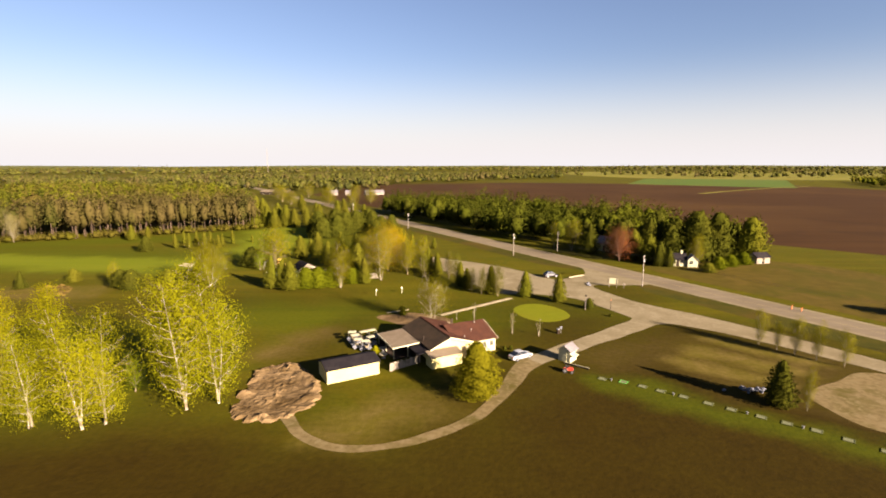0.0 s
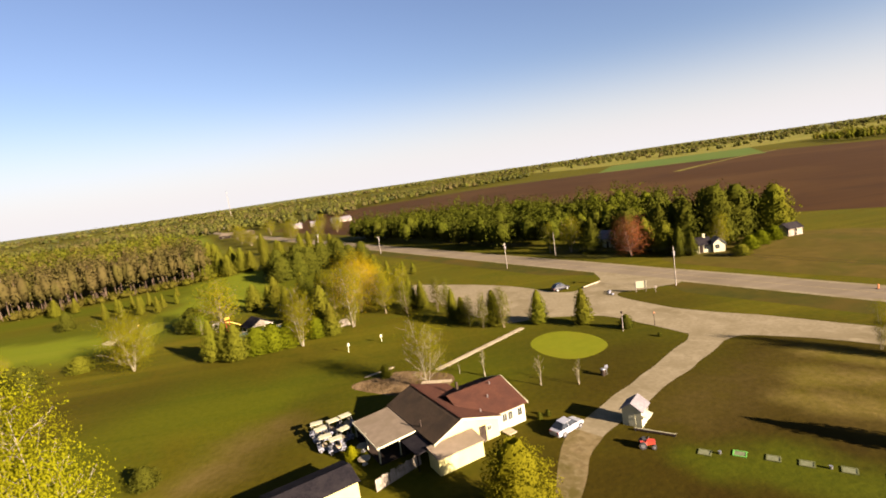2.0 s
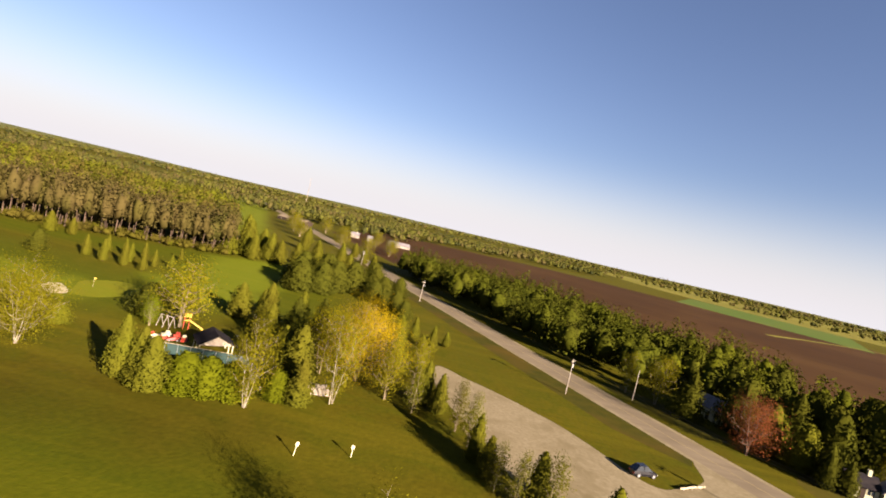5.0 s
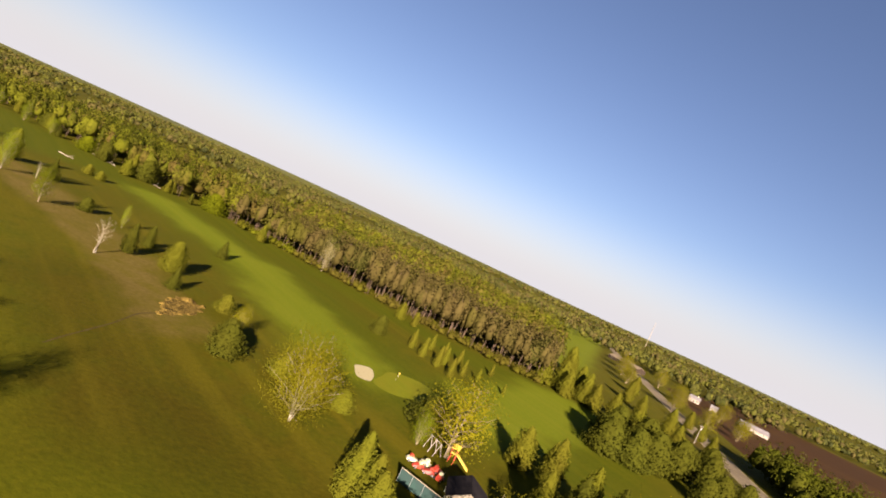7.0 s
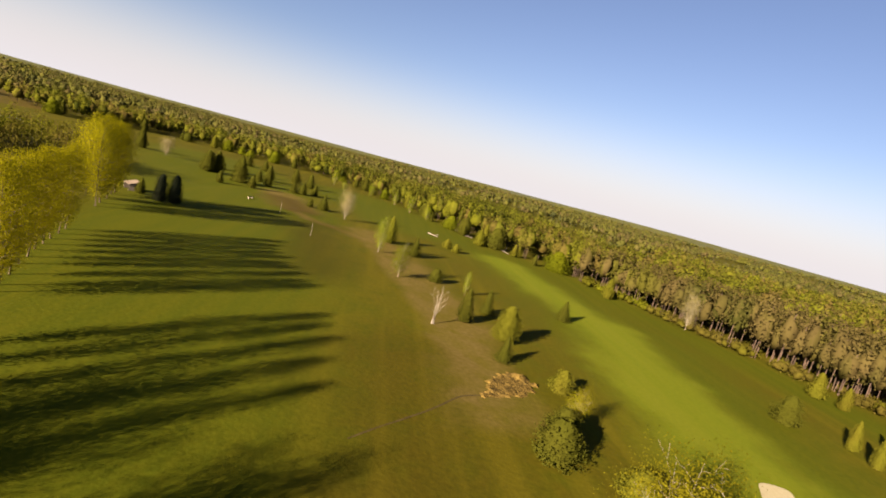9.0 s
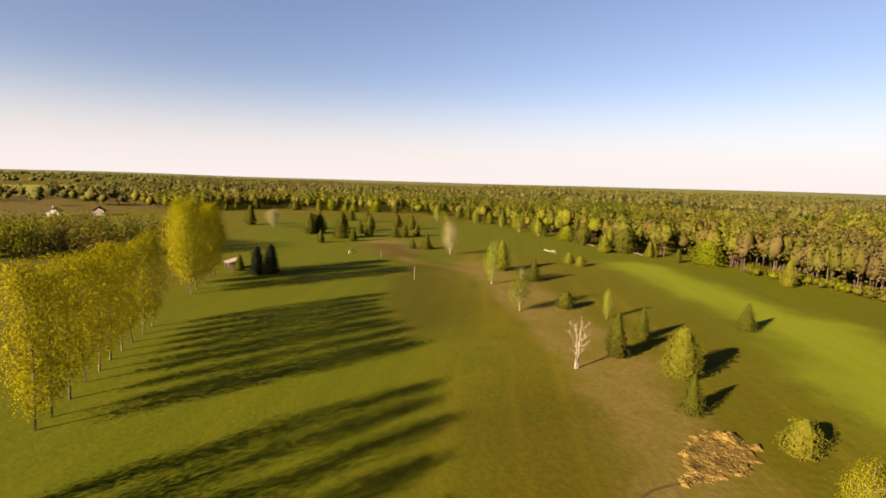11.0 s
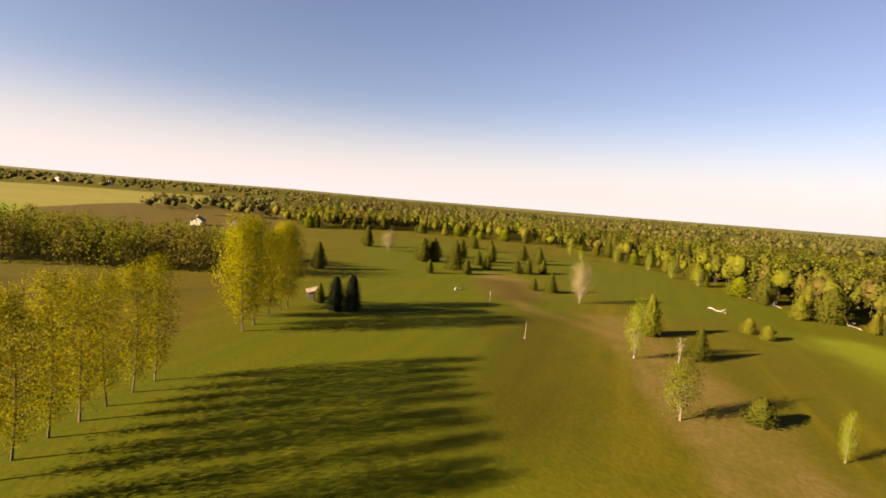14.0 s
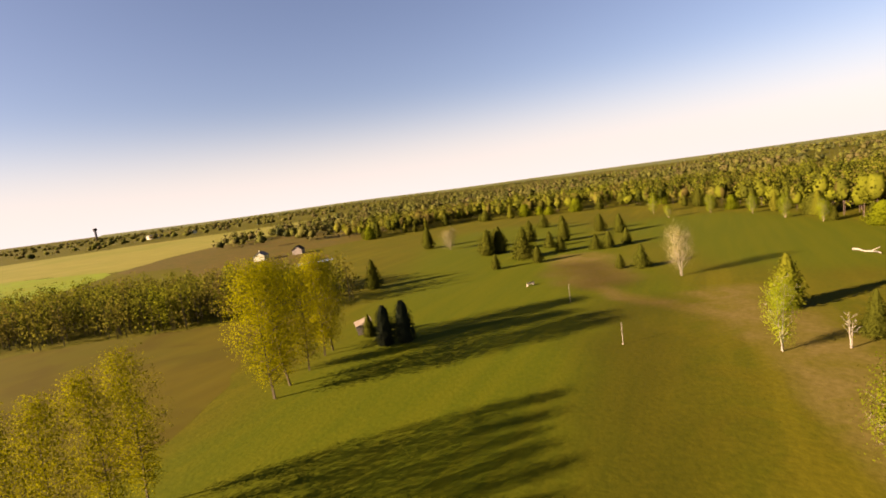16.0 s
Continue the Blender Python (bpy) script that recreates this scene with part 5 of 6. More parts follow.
rw = random.Random(5)
for x0, y0, x1, y1, n in [(-244.6, 173.6, -296.4, 140.3, 8), (-296.4, 140.3, -372.2, 116.2, 8), (-372.2, 112.5, -464.8, 58.9, 9), (-475.9, 21.9, -464.8, -79.9, 8), (-455.5, -89.1, -395.4, -133.5, 6)]:
    for i in range(n):
        f = (i + rw.uniform(0.1, 0.9)) / n
        kind = rw.choice(["juniper", "cedar", "limeshrub", "juniper", "greenshrub"])
        plant(kind, x0 + (x1 - x0) * f + rw.uniform(-5, 5), y0 + (y1 - y0) * f + rw.uniform(-5, 5), rw.uniform(5, 11), rw.uniform(0.9, 1.3), {"juniper": "dark evergreen at the wood's edge", "cedar": "olive cedar at the wood's edge", "limeshrub": "fresh green bush at the wood's edge", "greenshrub": "dark round bush at the wood's edge"}[kind], "trees in front of the west wood")

# ---- clubhouse ----
HOUSE = Matrix.Translation((-2.6, 65.8, 0)) @ pose(0, 0, 0, 0, 0, 25.2)


def window(parent, x, y, z, w, h, face, frame_mat="white"):
    """A framed window on a wall; face: the way it looks, 'x', '-x', 'y' or '-y'."""
    sx = 0 if "x" in face else 1
    out = -1 if face[0] == "-" else 1
    d = 0.05 * out
    bm = bmesh.new()
    t = 0.07
    for a0, a1, z0, z1 in ((-w / 2, w / 2, z - t, z), (-w / 2, w / 2, z + h, z + h + t), (-w / 2 - t, -w / 2, z - t, z + h + t), (w / 2, w / 2 + t, z - t, z + h + t), (-0.02, 0.02, z, z + h)):
        if sx:
            block(x + a0, x + a1, min(y, y + d), max(y, y + d), z0, z1, bm)
        else:
            block(min(x, x + d), max(x, x + d), y + a0, y + a1, z0, z1, bm)
    win = part("window", bm, M[frame_mat], parent)
    d = 0.025 * out
    for half in (-1, 1):
        a0, a1 = sorted((0.02 * half, w / 2 * half))
        if sx:
            part("pane", block(x + a0, x + a1, min(y, y + d), max(y, y + d), z, z + h), M["glass"], win)
        else:
            part("pane", block(min(x, x + d), max(x, x + d), y + a0, y + a1, z, z + h), M["glass"], win)
    return win


def gable(x0, x1, y0, y1, low, high, top, along="y", ridge=None):
    """Walls with two gable ends in one solid."""
    bm = bmesh.new()
    if along == "y":
        r = (x0 + x1) / 2 if ridge is None else ridge
        solid(bm, [[(x0, y, low), (x1, y, low), (x1, y, high), (r, y, top), (x0, y, high)] for y in (y0, y1)])
    else:
        r = (y0 + y1) / 2 if ridge is None else ridge
        solid(bm, [[(x, y0, low), (x, y1, low), (x, y1, high), (x, r, top), (x, y0, high)] for x in (x0, x1)])
    bmesh.ops.recalc_face_normals(bm, faces=bm.faces[:])
    return bm


def siding(x0, x1, y, z0, z1, out, step=0.25):
    """Lapped boards over a wall that looks along y."""
    bm = bmesh.new()
    z = z0
    while z < z1 - 0.05:
        block(x0, x1, min(y, y + 0.02 * out), max(y, y + 0.02 * out), z, min(z + step - 0.03, z1), bm)
        z += step
    return bm


def courses(a, b, c, d, material, parent, n=12):
    """Shingle courses up a roof slope; a, b the eave, d, c the ridge."""
    a, b, c, d = (Vector(v) for v in (a, b, c, d))
    nrm = (b - a).cross(d - a).normalized()
    if nrm.z < 0:
        nrm = -nrm
    for i in range(n):
        t0, t1 = i / n, (i + 1.25) / n
        t1 = min(t1, 1)
        bm = bmesh.new()
        lo0, lo1 = a.lerp(d, t0) + nrm * 0.026, b.lerp(c, t0) + nrm * 0.026
        hi0, hi1 = a.lerp(d, t1) + nrm * 0.012, b.lerp(c, t1) + nrm * 0.012
        solid(bm, [[lo0 - nrm * 0.022, lo1 - nrm * 0.022, hi1 - nrm * 0.008, hi0 - nrm * 0.008], [lo0, lo1, hi1, hi0]])
        bmesh.ops.recalc_face_normals(bm, faces=bm.faces[:])
        part("shingle_course", bm, material, parent)


club = thing("clubhouse", HOUSE, "cream-sided clubhouse with a red-brown shingle roof", "clubhouse")
part("wall", gable(0.35, 8.8, 0.35, 13.0, 0, 2.42, 3.98, ridge=3.8), M["cream"], club)
part("siding", siding(0.36, 8.79, 0.35, 0.1, 2.4, -1), M["cream"], club)
# the west slope's shade is put into its darker shingle colour
roof = part("roof", slab([(-0.1, -0.1, 2.52), (3.8, -0.1, 4.15), (3.8, 13.3, 4.15), (-0.1, 13.3, 2.52)], 0.14), M["shadebrown"], club, "brown shingle roof slope, darkened in colour for shade")
courses((-0.1, -0.1, 2.52), (-0.1, 13.3, 2.52), (3.8, 13.3, 4.15), (3.8, -0.1, 4.15), M["shadebrown"], roof)
roof = part("roof", slab([(3.8, -0.1, 4.15), (9.15, -0.1, 2.48), (9.15, 13.3, 2.48), (3.8, 13.3, 4.15)], 0.14), M["shingle"], club, "red-brown shingle roof")
courses((9.15, -0.1, 2.48), (9.15, 13.3, 2.48), (3.8, 13.3, 4.15), (3.8, -0.1, 4.15), M["shingle"], roof, 14)
bm = slab([(-0.1, -0.16, 2.53), (3.8, -0.16, 4.17), (3.8, -0.1, 4.17), (-0.1, -0.1, 2.53)], 0.24)
slab([(3.8, -0.16, 4.17), (9.15, -0.16, 2.5), (9.15, -0.1, 2.5), (3.8, -0.1, 4.17)], 0.24, bm)
part("fascia", bm, M["white"], club, "white gable fascia")
part("ridge_cap", slab([(3.65, -0.1, 4.2), (3.95, -0.1, 4.2), (3.95, 13.3, 4.2), (3.65, 13.3, 4.2)], 0.05), M["shingle"], club)
part("wing_wall", gable(8.8, 13.2, 0.95, 10.8, 0, 2.42, 4.28, "x"), M["white"], club, "white-painted side wing")
part("siding", siding(9.2, 13.2, 0.95, 0.1, 2.4, -1), M["white"], club)
roof = part("roof", slab([(5.2, 0.65, 2.48), (13.5, 0.65, 2.48), (13.5, 5.9, 4.42), (5.2, 5.9, 4.42)], 0.13), M["shingle"], club, "red-brown shingle wing roof")
courses((5.2, 0.65, 2.48), (13.5, 0.65, 2.48), (13.5, 5.9, 4.42), (5.2, 5.9, 4.42), M["shingle"], roof, 13)
roof = part("roof", slab([(5.2, 5.9, 4.42), (13.5, 5.9, 4.42), (13.5, 11.1, 2.48), (5.2, 11.1, 2.48)], 0.13), M["shingle"], club, "red-brown shingle wing roof")
courses((13.5, 11.1, 2.48), (5.2, 11.1, 2.48), (5.2, 5.9, 4.42), (13.5, 5.9, 4.42), M["shingle"], roof, 13)
bm = slab([(13.5, 0.6, 2.5), (13.58, 0.6, 2.5), (13.58, 5.9, 4.45), (13.5, 5.9, 4.45)], 0.22)
slab([(13.5, 5.9, 4.45), (13.58, 5.9, 4.45), (13.58, 11.15, 2.5), (13.5, 11.15, 2.5)], 0.22, bm)
part("fascia", bm, M["white"], club)
for wx in (10.1, 10.95, 12.4):
    window(club, wx, 0.93, 1.05, 0.6, 0.95, "-y")
window(club, 7.4, 0.33, 1.25, 0.55, 0.5, "-y")
window(club, 13.2, 4, 1.0, 1.2, 1.0, "x")
part("chimney", block(7.7, 8.0, 7.7, 8.0, 3.0, 4.75, bevel=0.02), M["shadebrown"], club, "narrow brown chimney")
for vx, vy, vz in [(9.6, 3.4, 3.4), (7.3, 1.6, 3.0), (11.2, 5.2, 4.1)]:
    part("vent_pipe", rod((vx, vy, vz - 0.3), (vx, vy, vz + 0.45), 0.07), M["steel"], club)
part("vent_pipe", rod((0.5, 4.2, 2.5), (0.5, 4.2, 3.6), 0.1), M["darkwood"], club, "dark flue pipe")
part("gutter", rod((9.2, -0.1, 2.42), (9.2, 0.9, 2.42), 0.06), M["white"], club)
# front lean-to
part("lean_to_wall", gable(-0.75, 4.9, -2.1, 0.33, 0, 1.85, 1.86), M["cream"], club, "low cream lean-to")
part("siding", siding(-0.75, 4.9, -2.1, 0.1, 1.85, -1), M["cream"], club)
part("lean_to_roof", slab([(-0.9, -2.3, 1.98), (5.05, -2.3, 1.98), (5.05, 0.33, 2.38), (-0.9, 0.33, 2.38)], 0.09), M["tanroof"], club, "tan felt lean-to roof")
part("door", block(6.0, 6.95, 0.3, 0.345, 0.05, 2.05), M["darkwood"], club, "dark entrance door")
# covered porch
porch = part("porch", slab([(-5.1, 4.4, 2.18), (0.3, 4.4, 2.5), (0.3, 12.8, 2.5), (-5.1, 12.8, 2.18)], 0.12), M["tanroof"], club, "open porch with a flat tan roof")
part("fascia", slab([(-5.18, 4.32, 2.2), (0.3, 4.32, 2.52), (0.3, 4.4, 2.52), (-5.1, 4.4, 2.2)], 0.2), M["white"], porch)
part("fascia", slab([(-5.18, 4.4, 2.2), (-5.1, 4.4, 2.2), (-5.1, 12.8, 2.2), (-5.18, 12.8, 2.2)], 0.2), M["white"], porch)
for px, py in [(-4.9, 4.6), (-4.9, 8.6), (-4.9, 12.6), (-2.3, 4.6), (-2.3, 12.6)]:
    part("post", block(px - 0.07, px + 0.07, py - 0.07, py + 0.07, 0, 2.2), M["white"], porch)
part("deck", block(-5.0, 0.35, 4.4, 12.8, 0, 0.16), M["darkwood"], porch)
part("back_screen", block(-5.0, 0.3, 12.68, 12.74, 0.16, 2.15), M["darkwood"], porch)
part("side_roof", slab([(-2.2, 0.2, 1.95), (0.3, 0.2, 2.3), (0.3, 4.2, 2.3), (-2.2, 4.2, 1.95)], 0.09), M["blackroof"], club, "low dark side roof")
for px, py in [(-2.1, 0.3), (-2.1, 4.1)]:
    part("post", block(px - 0.06, px + 0.06, py - 0.06, py + 0.06, 0, 1.9), M["darkwood"], club)
part("step", block(9.3, 10.6, -0.6, 0.9, 0, 0.16, bevel=0.02), M["palewood"], club)

# picket fence of weathered boards
fence = thing("fence", Matrix.Translation((-9.2, 62.8, 0)) @ pose(0, 0, 0, 0, 0, 38), "leaning grey weathered board fence", "fence")
fr = random.Random(5)
bm = block(0, 6.2, 0.02, 0.06, 0.35, 0.43)
block(0, 6.2, 0.02, 0.06, 1.0, 1.08, bm)
part("rail", bm, M["oldwood"], fence)
for i in range(30):
    x = i * 0.205
    h = 1.35 + fr.uniform(-0.12, 0.12)
    ob = part("board", block(x, x + 0.17, -0.015, 0.015, 0, h), M["oldwood"], fence)
    ob.rotation_euler = (radians(fr.uniform(-4, 4)), 0, 0)

# long storage shed
shed = thing("storage_shed", Matrix.Translation((-18.3, 58.0, 0)) @ pose(0, 0, 0, 0, 0, 28.2), "long white storage shed with a black roof", "shed")
part("wall", gable(0, 8.5, 0, 4.6, 0, 2.2, 2.85, "x"), M["cream"], shed)
part("siding", siding(0.05, 8.45, 0.0, 0.1, 2.2, -1), M["cream"], shed)
for q in (((-0.2, -0.25, 2.2), (8.7, -0.25, 2.2), (8.7, 2.3, 2.95), (-0.2, 2.3, 2.95)), ((8.7, 4.85, 2.2), (-0.2, 4.85, 2.2), (-0.2, 2.3, 2.95), (8.7, 2.3, 2.95))):
    r = part("roof", slab(q, 0.1), M["blackroof"], shed, "black shingle roof")
    courses(q[0], q[1], q[2], q[3], M["blackroof"], r, 8)
part("door", block(8.5, 8.55, 1.2, 3.4, 0.05, 2.0), M["darkwood"], shed, "dark end doors")

# small white garden shed
hut = thing("garden_shed", Matrix.Translation((20.9, 67.6, 0)) @ pose(0, 0, 0, 0, 0, -42), "small white garden shed with a grey gable roof", "shed")
part("wall", gable(-1.1, 1.1, -1.2, 1.2, 0, 2.0, 2.75), M["white"], hut)
part("roof", slab([(-1.35, -1.4, 1.95), (0, -1.4, 2.9), (0, 1.4, 2.9), (-1.35, 1.4, 1.95)], 0.08), M["greyroof"], hut, "grey shingle roof")
part("roof", slab([(0, -1.4, 2.9), (1.35, -1.4, 1.95), (1.35, 1.4, 1.95), (0, 1.4, 2.9)], 0.08), M["greyroof"], hut, "grey shingle roof")
d = part("door", block(-0.4, 0.4, -1.24, -1.2, 0.05, 1.85), M["white"], hut)
part("handle", rod((0.28, -1.25, 0.95), (0.28, -1.25, 1.1), 0.02), M["steel"], d)
part("canopy", slab([(1.1, -1.2, 1.5), (1.9, -1.2, 1.25), (1.9, 0.4, 1.25), (1.1, 0.4, 1.5)], 0.05), M["white"], hut, "white side awning")
window(hut, 1.1, 0.8, 1.0, 0.5, 0.6, "x")


def wheel_at(parent, x, y, r, w):
    tyre = part("wheel", rod((x, y - w / 2, r), (x, y + w / 2, r), r, sides=18), M["rubber"], parent)
    part("rim", rod((x, y - w / 2 - 0.01, r), (x, y + w / 2 + 0.01, r), r * 0.58, sides=14), M["steel"], tyre)


def car(m, paint, label, tall=0.0, length=4.5):
    """A car along +x: a body swept from cross-sections, a glazed cabin, four wheels."""
    e = thing("car", m, label, "car")
    k = length / 4.5
    bm = bmesh.new()
    prof = [(-2.22, 0.42, 0.62), (-2.14, 0.78 + tall * 0.6, 0.76), (-1.7, 0.9 + tall * 0.5, 0.83), (-1.2, 0.93 + tall * 0.4, 0.86), (0.7, 0.92 + tall * 0.3, 0.87), (1.2, 0.86 + tall * 0.3, 0.86), (1.8, 0.76 + tall * 0.3, 0.80), (2.15, 0.62 + tall * 0.3, 0.7), (2.27, 0.4, 0.58)]
    solid(bm, [[(x * k, -w * 0.96, 0.25), (x * k, w * 0.96, 0.25), (x * k, w, z * 0.6), (x * k, w * 0.9, z), (x * k, -w * 0.9, z), (x * k, -w, z * 0.6)] for x, z, w in prof])
    bmesh.ops.recalc_face_normals(bm, faces=bm.faces[:])
    body = part("body", bm, M[paint], e)
    bm = bmesh.new()
    z0, z1 = 0.92 + tall * 0.4, 1.42 + tall
    back = -1.95 if tall else -1.75
    solid(bm, [[(back * k, -0.78, z0), (1.15 * k, -0.78, z0), (1.15 * k, 0.78, z0), (back * k, 0.78, z0)], [((back + 0.7) * k, -0.58, z1), (0.2 * k, -0.58, z1), (0.2 * k, 0.58, z1), ((back + 0.7) * k, 0.58, z1)]])
    bmesh.ops.recalc_face_normals(bm, faces=bm.faces[:])
    cabin = part("cabin_glass", bm, M["glass"], e, "dark windows")
    part("roof_panel", block((back + 0.68) * k, 0.22 * k, -0.6, 0.6, z1, z1 + 0.04, bevel=0.015), M[paint], cabin)
    for y in (-0.7, 0.7):
        part("pillar", rod((-0.45 * k, y * 1.1, z0), (-0.5 * k, y * 0.88, z1), 0.04, sides=6), M[paint], cabin)
    for x in (-1.35, 1.4):
        for y in (-0.8, 0.8):
            wheel_at(e, x * k, y, 0.32 + tall * 0.1, 0.2)
    for y in (-0.55, 0.55):
        part("headlight", block(2.12 * k, 2.2 * k, y - 0.16, y + 0.16, 0.5, 0.64), M["white"], body)
        part("tail_light", block(-2.2 * k, -2.1 * k, y - 0.14, y + 0.14, 0.6, 0.78), M["red"], body)
    part("bumper", block(2.15 * k, 2.3 * k, -0.7, 0.7, 0.3, 0.45, bevel=0.02), M[paint], body)
    part("mirror", block(0.75 * k, 0.9 * k, -1.02, -0.86, 0.95, 1.08, bevel=0.02), M[paint], body)
    part("mirror", block(0.75 * k, 0.9 * k, 0.86, 1.02, 0.95, 1.08, bevel=0.02), M[paint], body)
    return e


car(Matrix.Translation((12.9, 68.3, 0.02)) @ pose(0, 0, 0, 0, 0, 32), "silver", "silver saloon car parked on the drive")
car(Matrix.Translation((31.8, 131.8, 0.0)) @ pose(0, 0, 0, 0, 0, 20), "blackcar", "black van parked on the roadside grass", 0.3, 4.6)

# golf carts
cart = thing("golf_cart", Matrix.Translation((-17.0, 75.9, 0)) @ pose(0, 0, 0, 0, 0, 205), "white golf cart with a flat canopy", "golf cart", "golf carts by the porch")
bm = bmesh.new()
solid(bm, [[(x, -w, 0.22), (x, w, 0.22), (x, w, z), (x, -w, z)] for x, z, w in ((-1.1, 0.62, 0.52), (-0.5, 0.7, 0.58), (-0.45, 0.36, 0.58), (0.45, 0.34, 0.56), (0.6, 0.72, 0.55), (1.05, 0.55, 0.45))])
bmesh.ops.recalc_face_normals(bm, faces=bm.faces[:])
part("body", bm, M["stone"], cart)
part("seat", block(-0.45, 0.1, -0.5, 0.5, 0.55, 0.72, bevel=0.04), M["palewood"], cart, "beige vinyl bench")
part("backrest", block(-0.55, -0.45, -0.5, 0.5, 0.72, 1.1, bevel=0.03), M["palewood"], cart)
part("canopy", block(-0.8, 0.75, -0.55, 0.55, 1.7, 1.78, bevel=0.03), M["white"], cart)
for x in (-0.8, 0.7):
    for y in (-0.5, 0.5):
        part("post", rod((x, y, 0.6), (x * 0.95, y, 1.8), 0.025, sides=6), M["steel"], cart)
        wheel_at(cart, x, y, 0.23, 0.18)
part("windscreen", block(0.68, 0.7, -0.48, 0.48, 0.75, 1.4), M["glass"], cart)
part("steering_wheel", rod((0.42, -0.22, 0.85), (0.4, -0.22, 0.87), 0.17, sides=12), M["rubber"], cart)
for x, y, a in [(-15.6, 77.7, 30), (-14.2, 78.6, 210), (-16.0, 73.6, 20), (-14.6, 72.6, 200), (-13.8, 74.9, 40), (-17.8, 77.6, 190)]:
    copy_thing(cart, Matrix.Translation((x, y, 0)) @ pose(0, 0, 0, 0, 0, a))
plant("limeshrub", -12.4, 69.8, 1.9, 0.85, "small yellow-leaved bush beside the porch", leaf="leaf_poplar")
for x, y, h in [(10.6, 71.9, 1.0), (11.8, 72.4, 0.9)]:
    plant("shrub", x, y, h, 0.7, "clipped dark bush under the windows", "bushes under the windows", leaf="leaf_spruce")

# garden tables by the porch
table = thing("picnic_table", Matrix.Translation((-10.9, 68.6, 0)), "round pale garden table", "table", "tables by the porch")
part("tabletop", rod((0, 0, 0.70), (0, 0, 0.75), 0.75, sides=20), M["palewood"], table)
part("stem", rod((0, 0, 0), (0, 0, 0.7), 0.06), M["steel"], table)
part("foot", rod((0, 0, 0), (0, 0, 0.05), 0.35, sides=12), M["steel"], table)
copy_thing(table, Matrix.Translation((-11.3, 71.6, 0)))

# red mower with its drawbar
mower = thing("garden_tractor", Matrix.Translation((19.7, 62.3, 0)) @ pose(0, 0, 0, 0, 0, -20), "red garden tractor parked on the grass", "tractor")
bm = bmesh.new()
solid(bm, [[(x, -w, 0.35), (x, w, 0.35), (x, w * 0.9, z), (x, -w * 0.9, z)] for x, z, w in ((-0.7, 0.75, 0.4), (-0.1, 0.7, 0.38), (0.0, 0.85, 0.3), (0.8, 0.8, 0.26))])
bmesh.ops.recalc_face_normals(bm, faces=bm.faces[:])
part("body", bm, M["red"], mower)
part("seat", block(-0.5, -0.1, -0.24, 0.24, 0.85, 1.1, bevel=0.05), M["rubber"], mower)
part("steering_wheel", rod((0.1, 0, 1.05), (0.06, 0, 1.08), 0.2, sides=12), M["rubber"], mower)
for x, r in ((-0.45, 0.38), (0.65, 0.25)):
    for y in (-0.48, 0.48):
        wheel_at(mower, x, y, r, 0.22)
boom = thing("ball_picker", pose(21.6, 64.5, 0, 0, 0, -38), "long white-edged ball picker frame on the grass", "ball picker")
part("bar", block(-2.2, 2.2, -0.1, 0.1, 0.12, 0.24), M["darkwood"], boom)
part("rail", block(-2.2, 2.2, 0.12, 0.2, 0.2, 0.27), M["white"], boom)
for x in (-2.0, -0.7, 0.7, 2.0):
    part("wheel", rod((x, -0.1, 0.12), (x, 0.1, 0.12), 0.12, sides=10), M["rubber"], boom)

# practice mats in their pale frames


def tee_mat(m, edging, label):
    e = thing("tee_mat", m, label, "golf mat", "practice mats in a line")
    part("mat", block(-0.5, 0.5, -0.42, 0.42, 0, 0.03), M["mat"], e)
    bm = block(-0.62, 0.62, -0.54, -0.42, 0, 0.06)
    block(-0.62, 0.62, 0.42, 0.54, 0, 0.06, bm)
    block(-0.62, -0.5, -0.42, 0.42, 0, 0.06, bm)
    block(0.5, 0.62, -0.42, 0.42, 0, 0.06, bm)
    part("frame", bm, M[edging], e)
    return e


tee = tee_mat(pose(24.4, 59.6, 0.012, 0, 0, -38), "matframe", "worn practice mat in a low green frame")
tee_mat(pose(27.3, 58.4, 0.012, 0, 0, -38), "brightmat", "practice mat in a bright green frame")
for i, (x, y) in enumerate([(29.6, 56.8), (31.7, 55.2), (34.2, 53.3), (36.7, 51.2), (38.9, 49.4), (41.7, 47.3), (44, 45.6), (46.5, 43.7), (48.8, 41.5), (51.3, 38.9), (53.8, 36.4), (56.2, 34.0)]):
    copy_thing(tee, pose(x, y, 0.012, 0, 0, -38 - i * 0.4))
for x, y in [(25.6, 59.0), (33, 54.0), (40.3, 48.2), (45.2, 44.4)]:
    b = thing("ball_basket", pose(x, y, 0.01), "small wire ball basket beside the mats", "basket", "baskets by the mats")
    part("basket", rod((0, 0, 0), (0, 0, 0.3), 0.13, 0.17, 10), M["steel"], b)

# heap of pale stones under the cedar
sr = random.Random(11)


def boulder(name, x, y, z, r, material, parent, flat=0.7):
    bm = bmesh.new()
    bmesh.ops.create_icosphere(bm, subdivisions=2, radius=r)
    sd = sr.uniform(0, 99)
    for v in bm.verts:
        v.co *= 1 + 0.28 * noise.noise(v.co / r * 1.1 + Vector((sd, 0, 0)))
        v.co.z *= flat
        v.co += Vector((x, y, z))
    return part(name, bm, material, parent)


heap = thing("stone_heap", pose(45.6, 54.6, 0), "heap of grey-blue rubble in the cedar's shade", "stone heap")
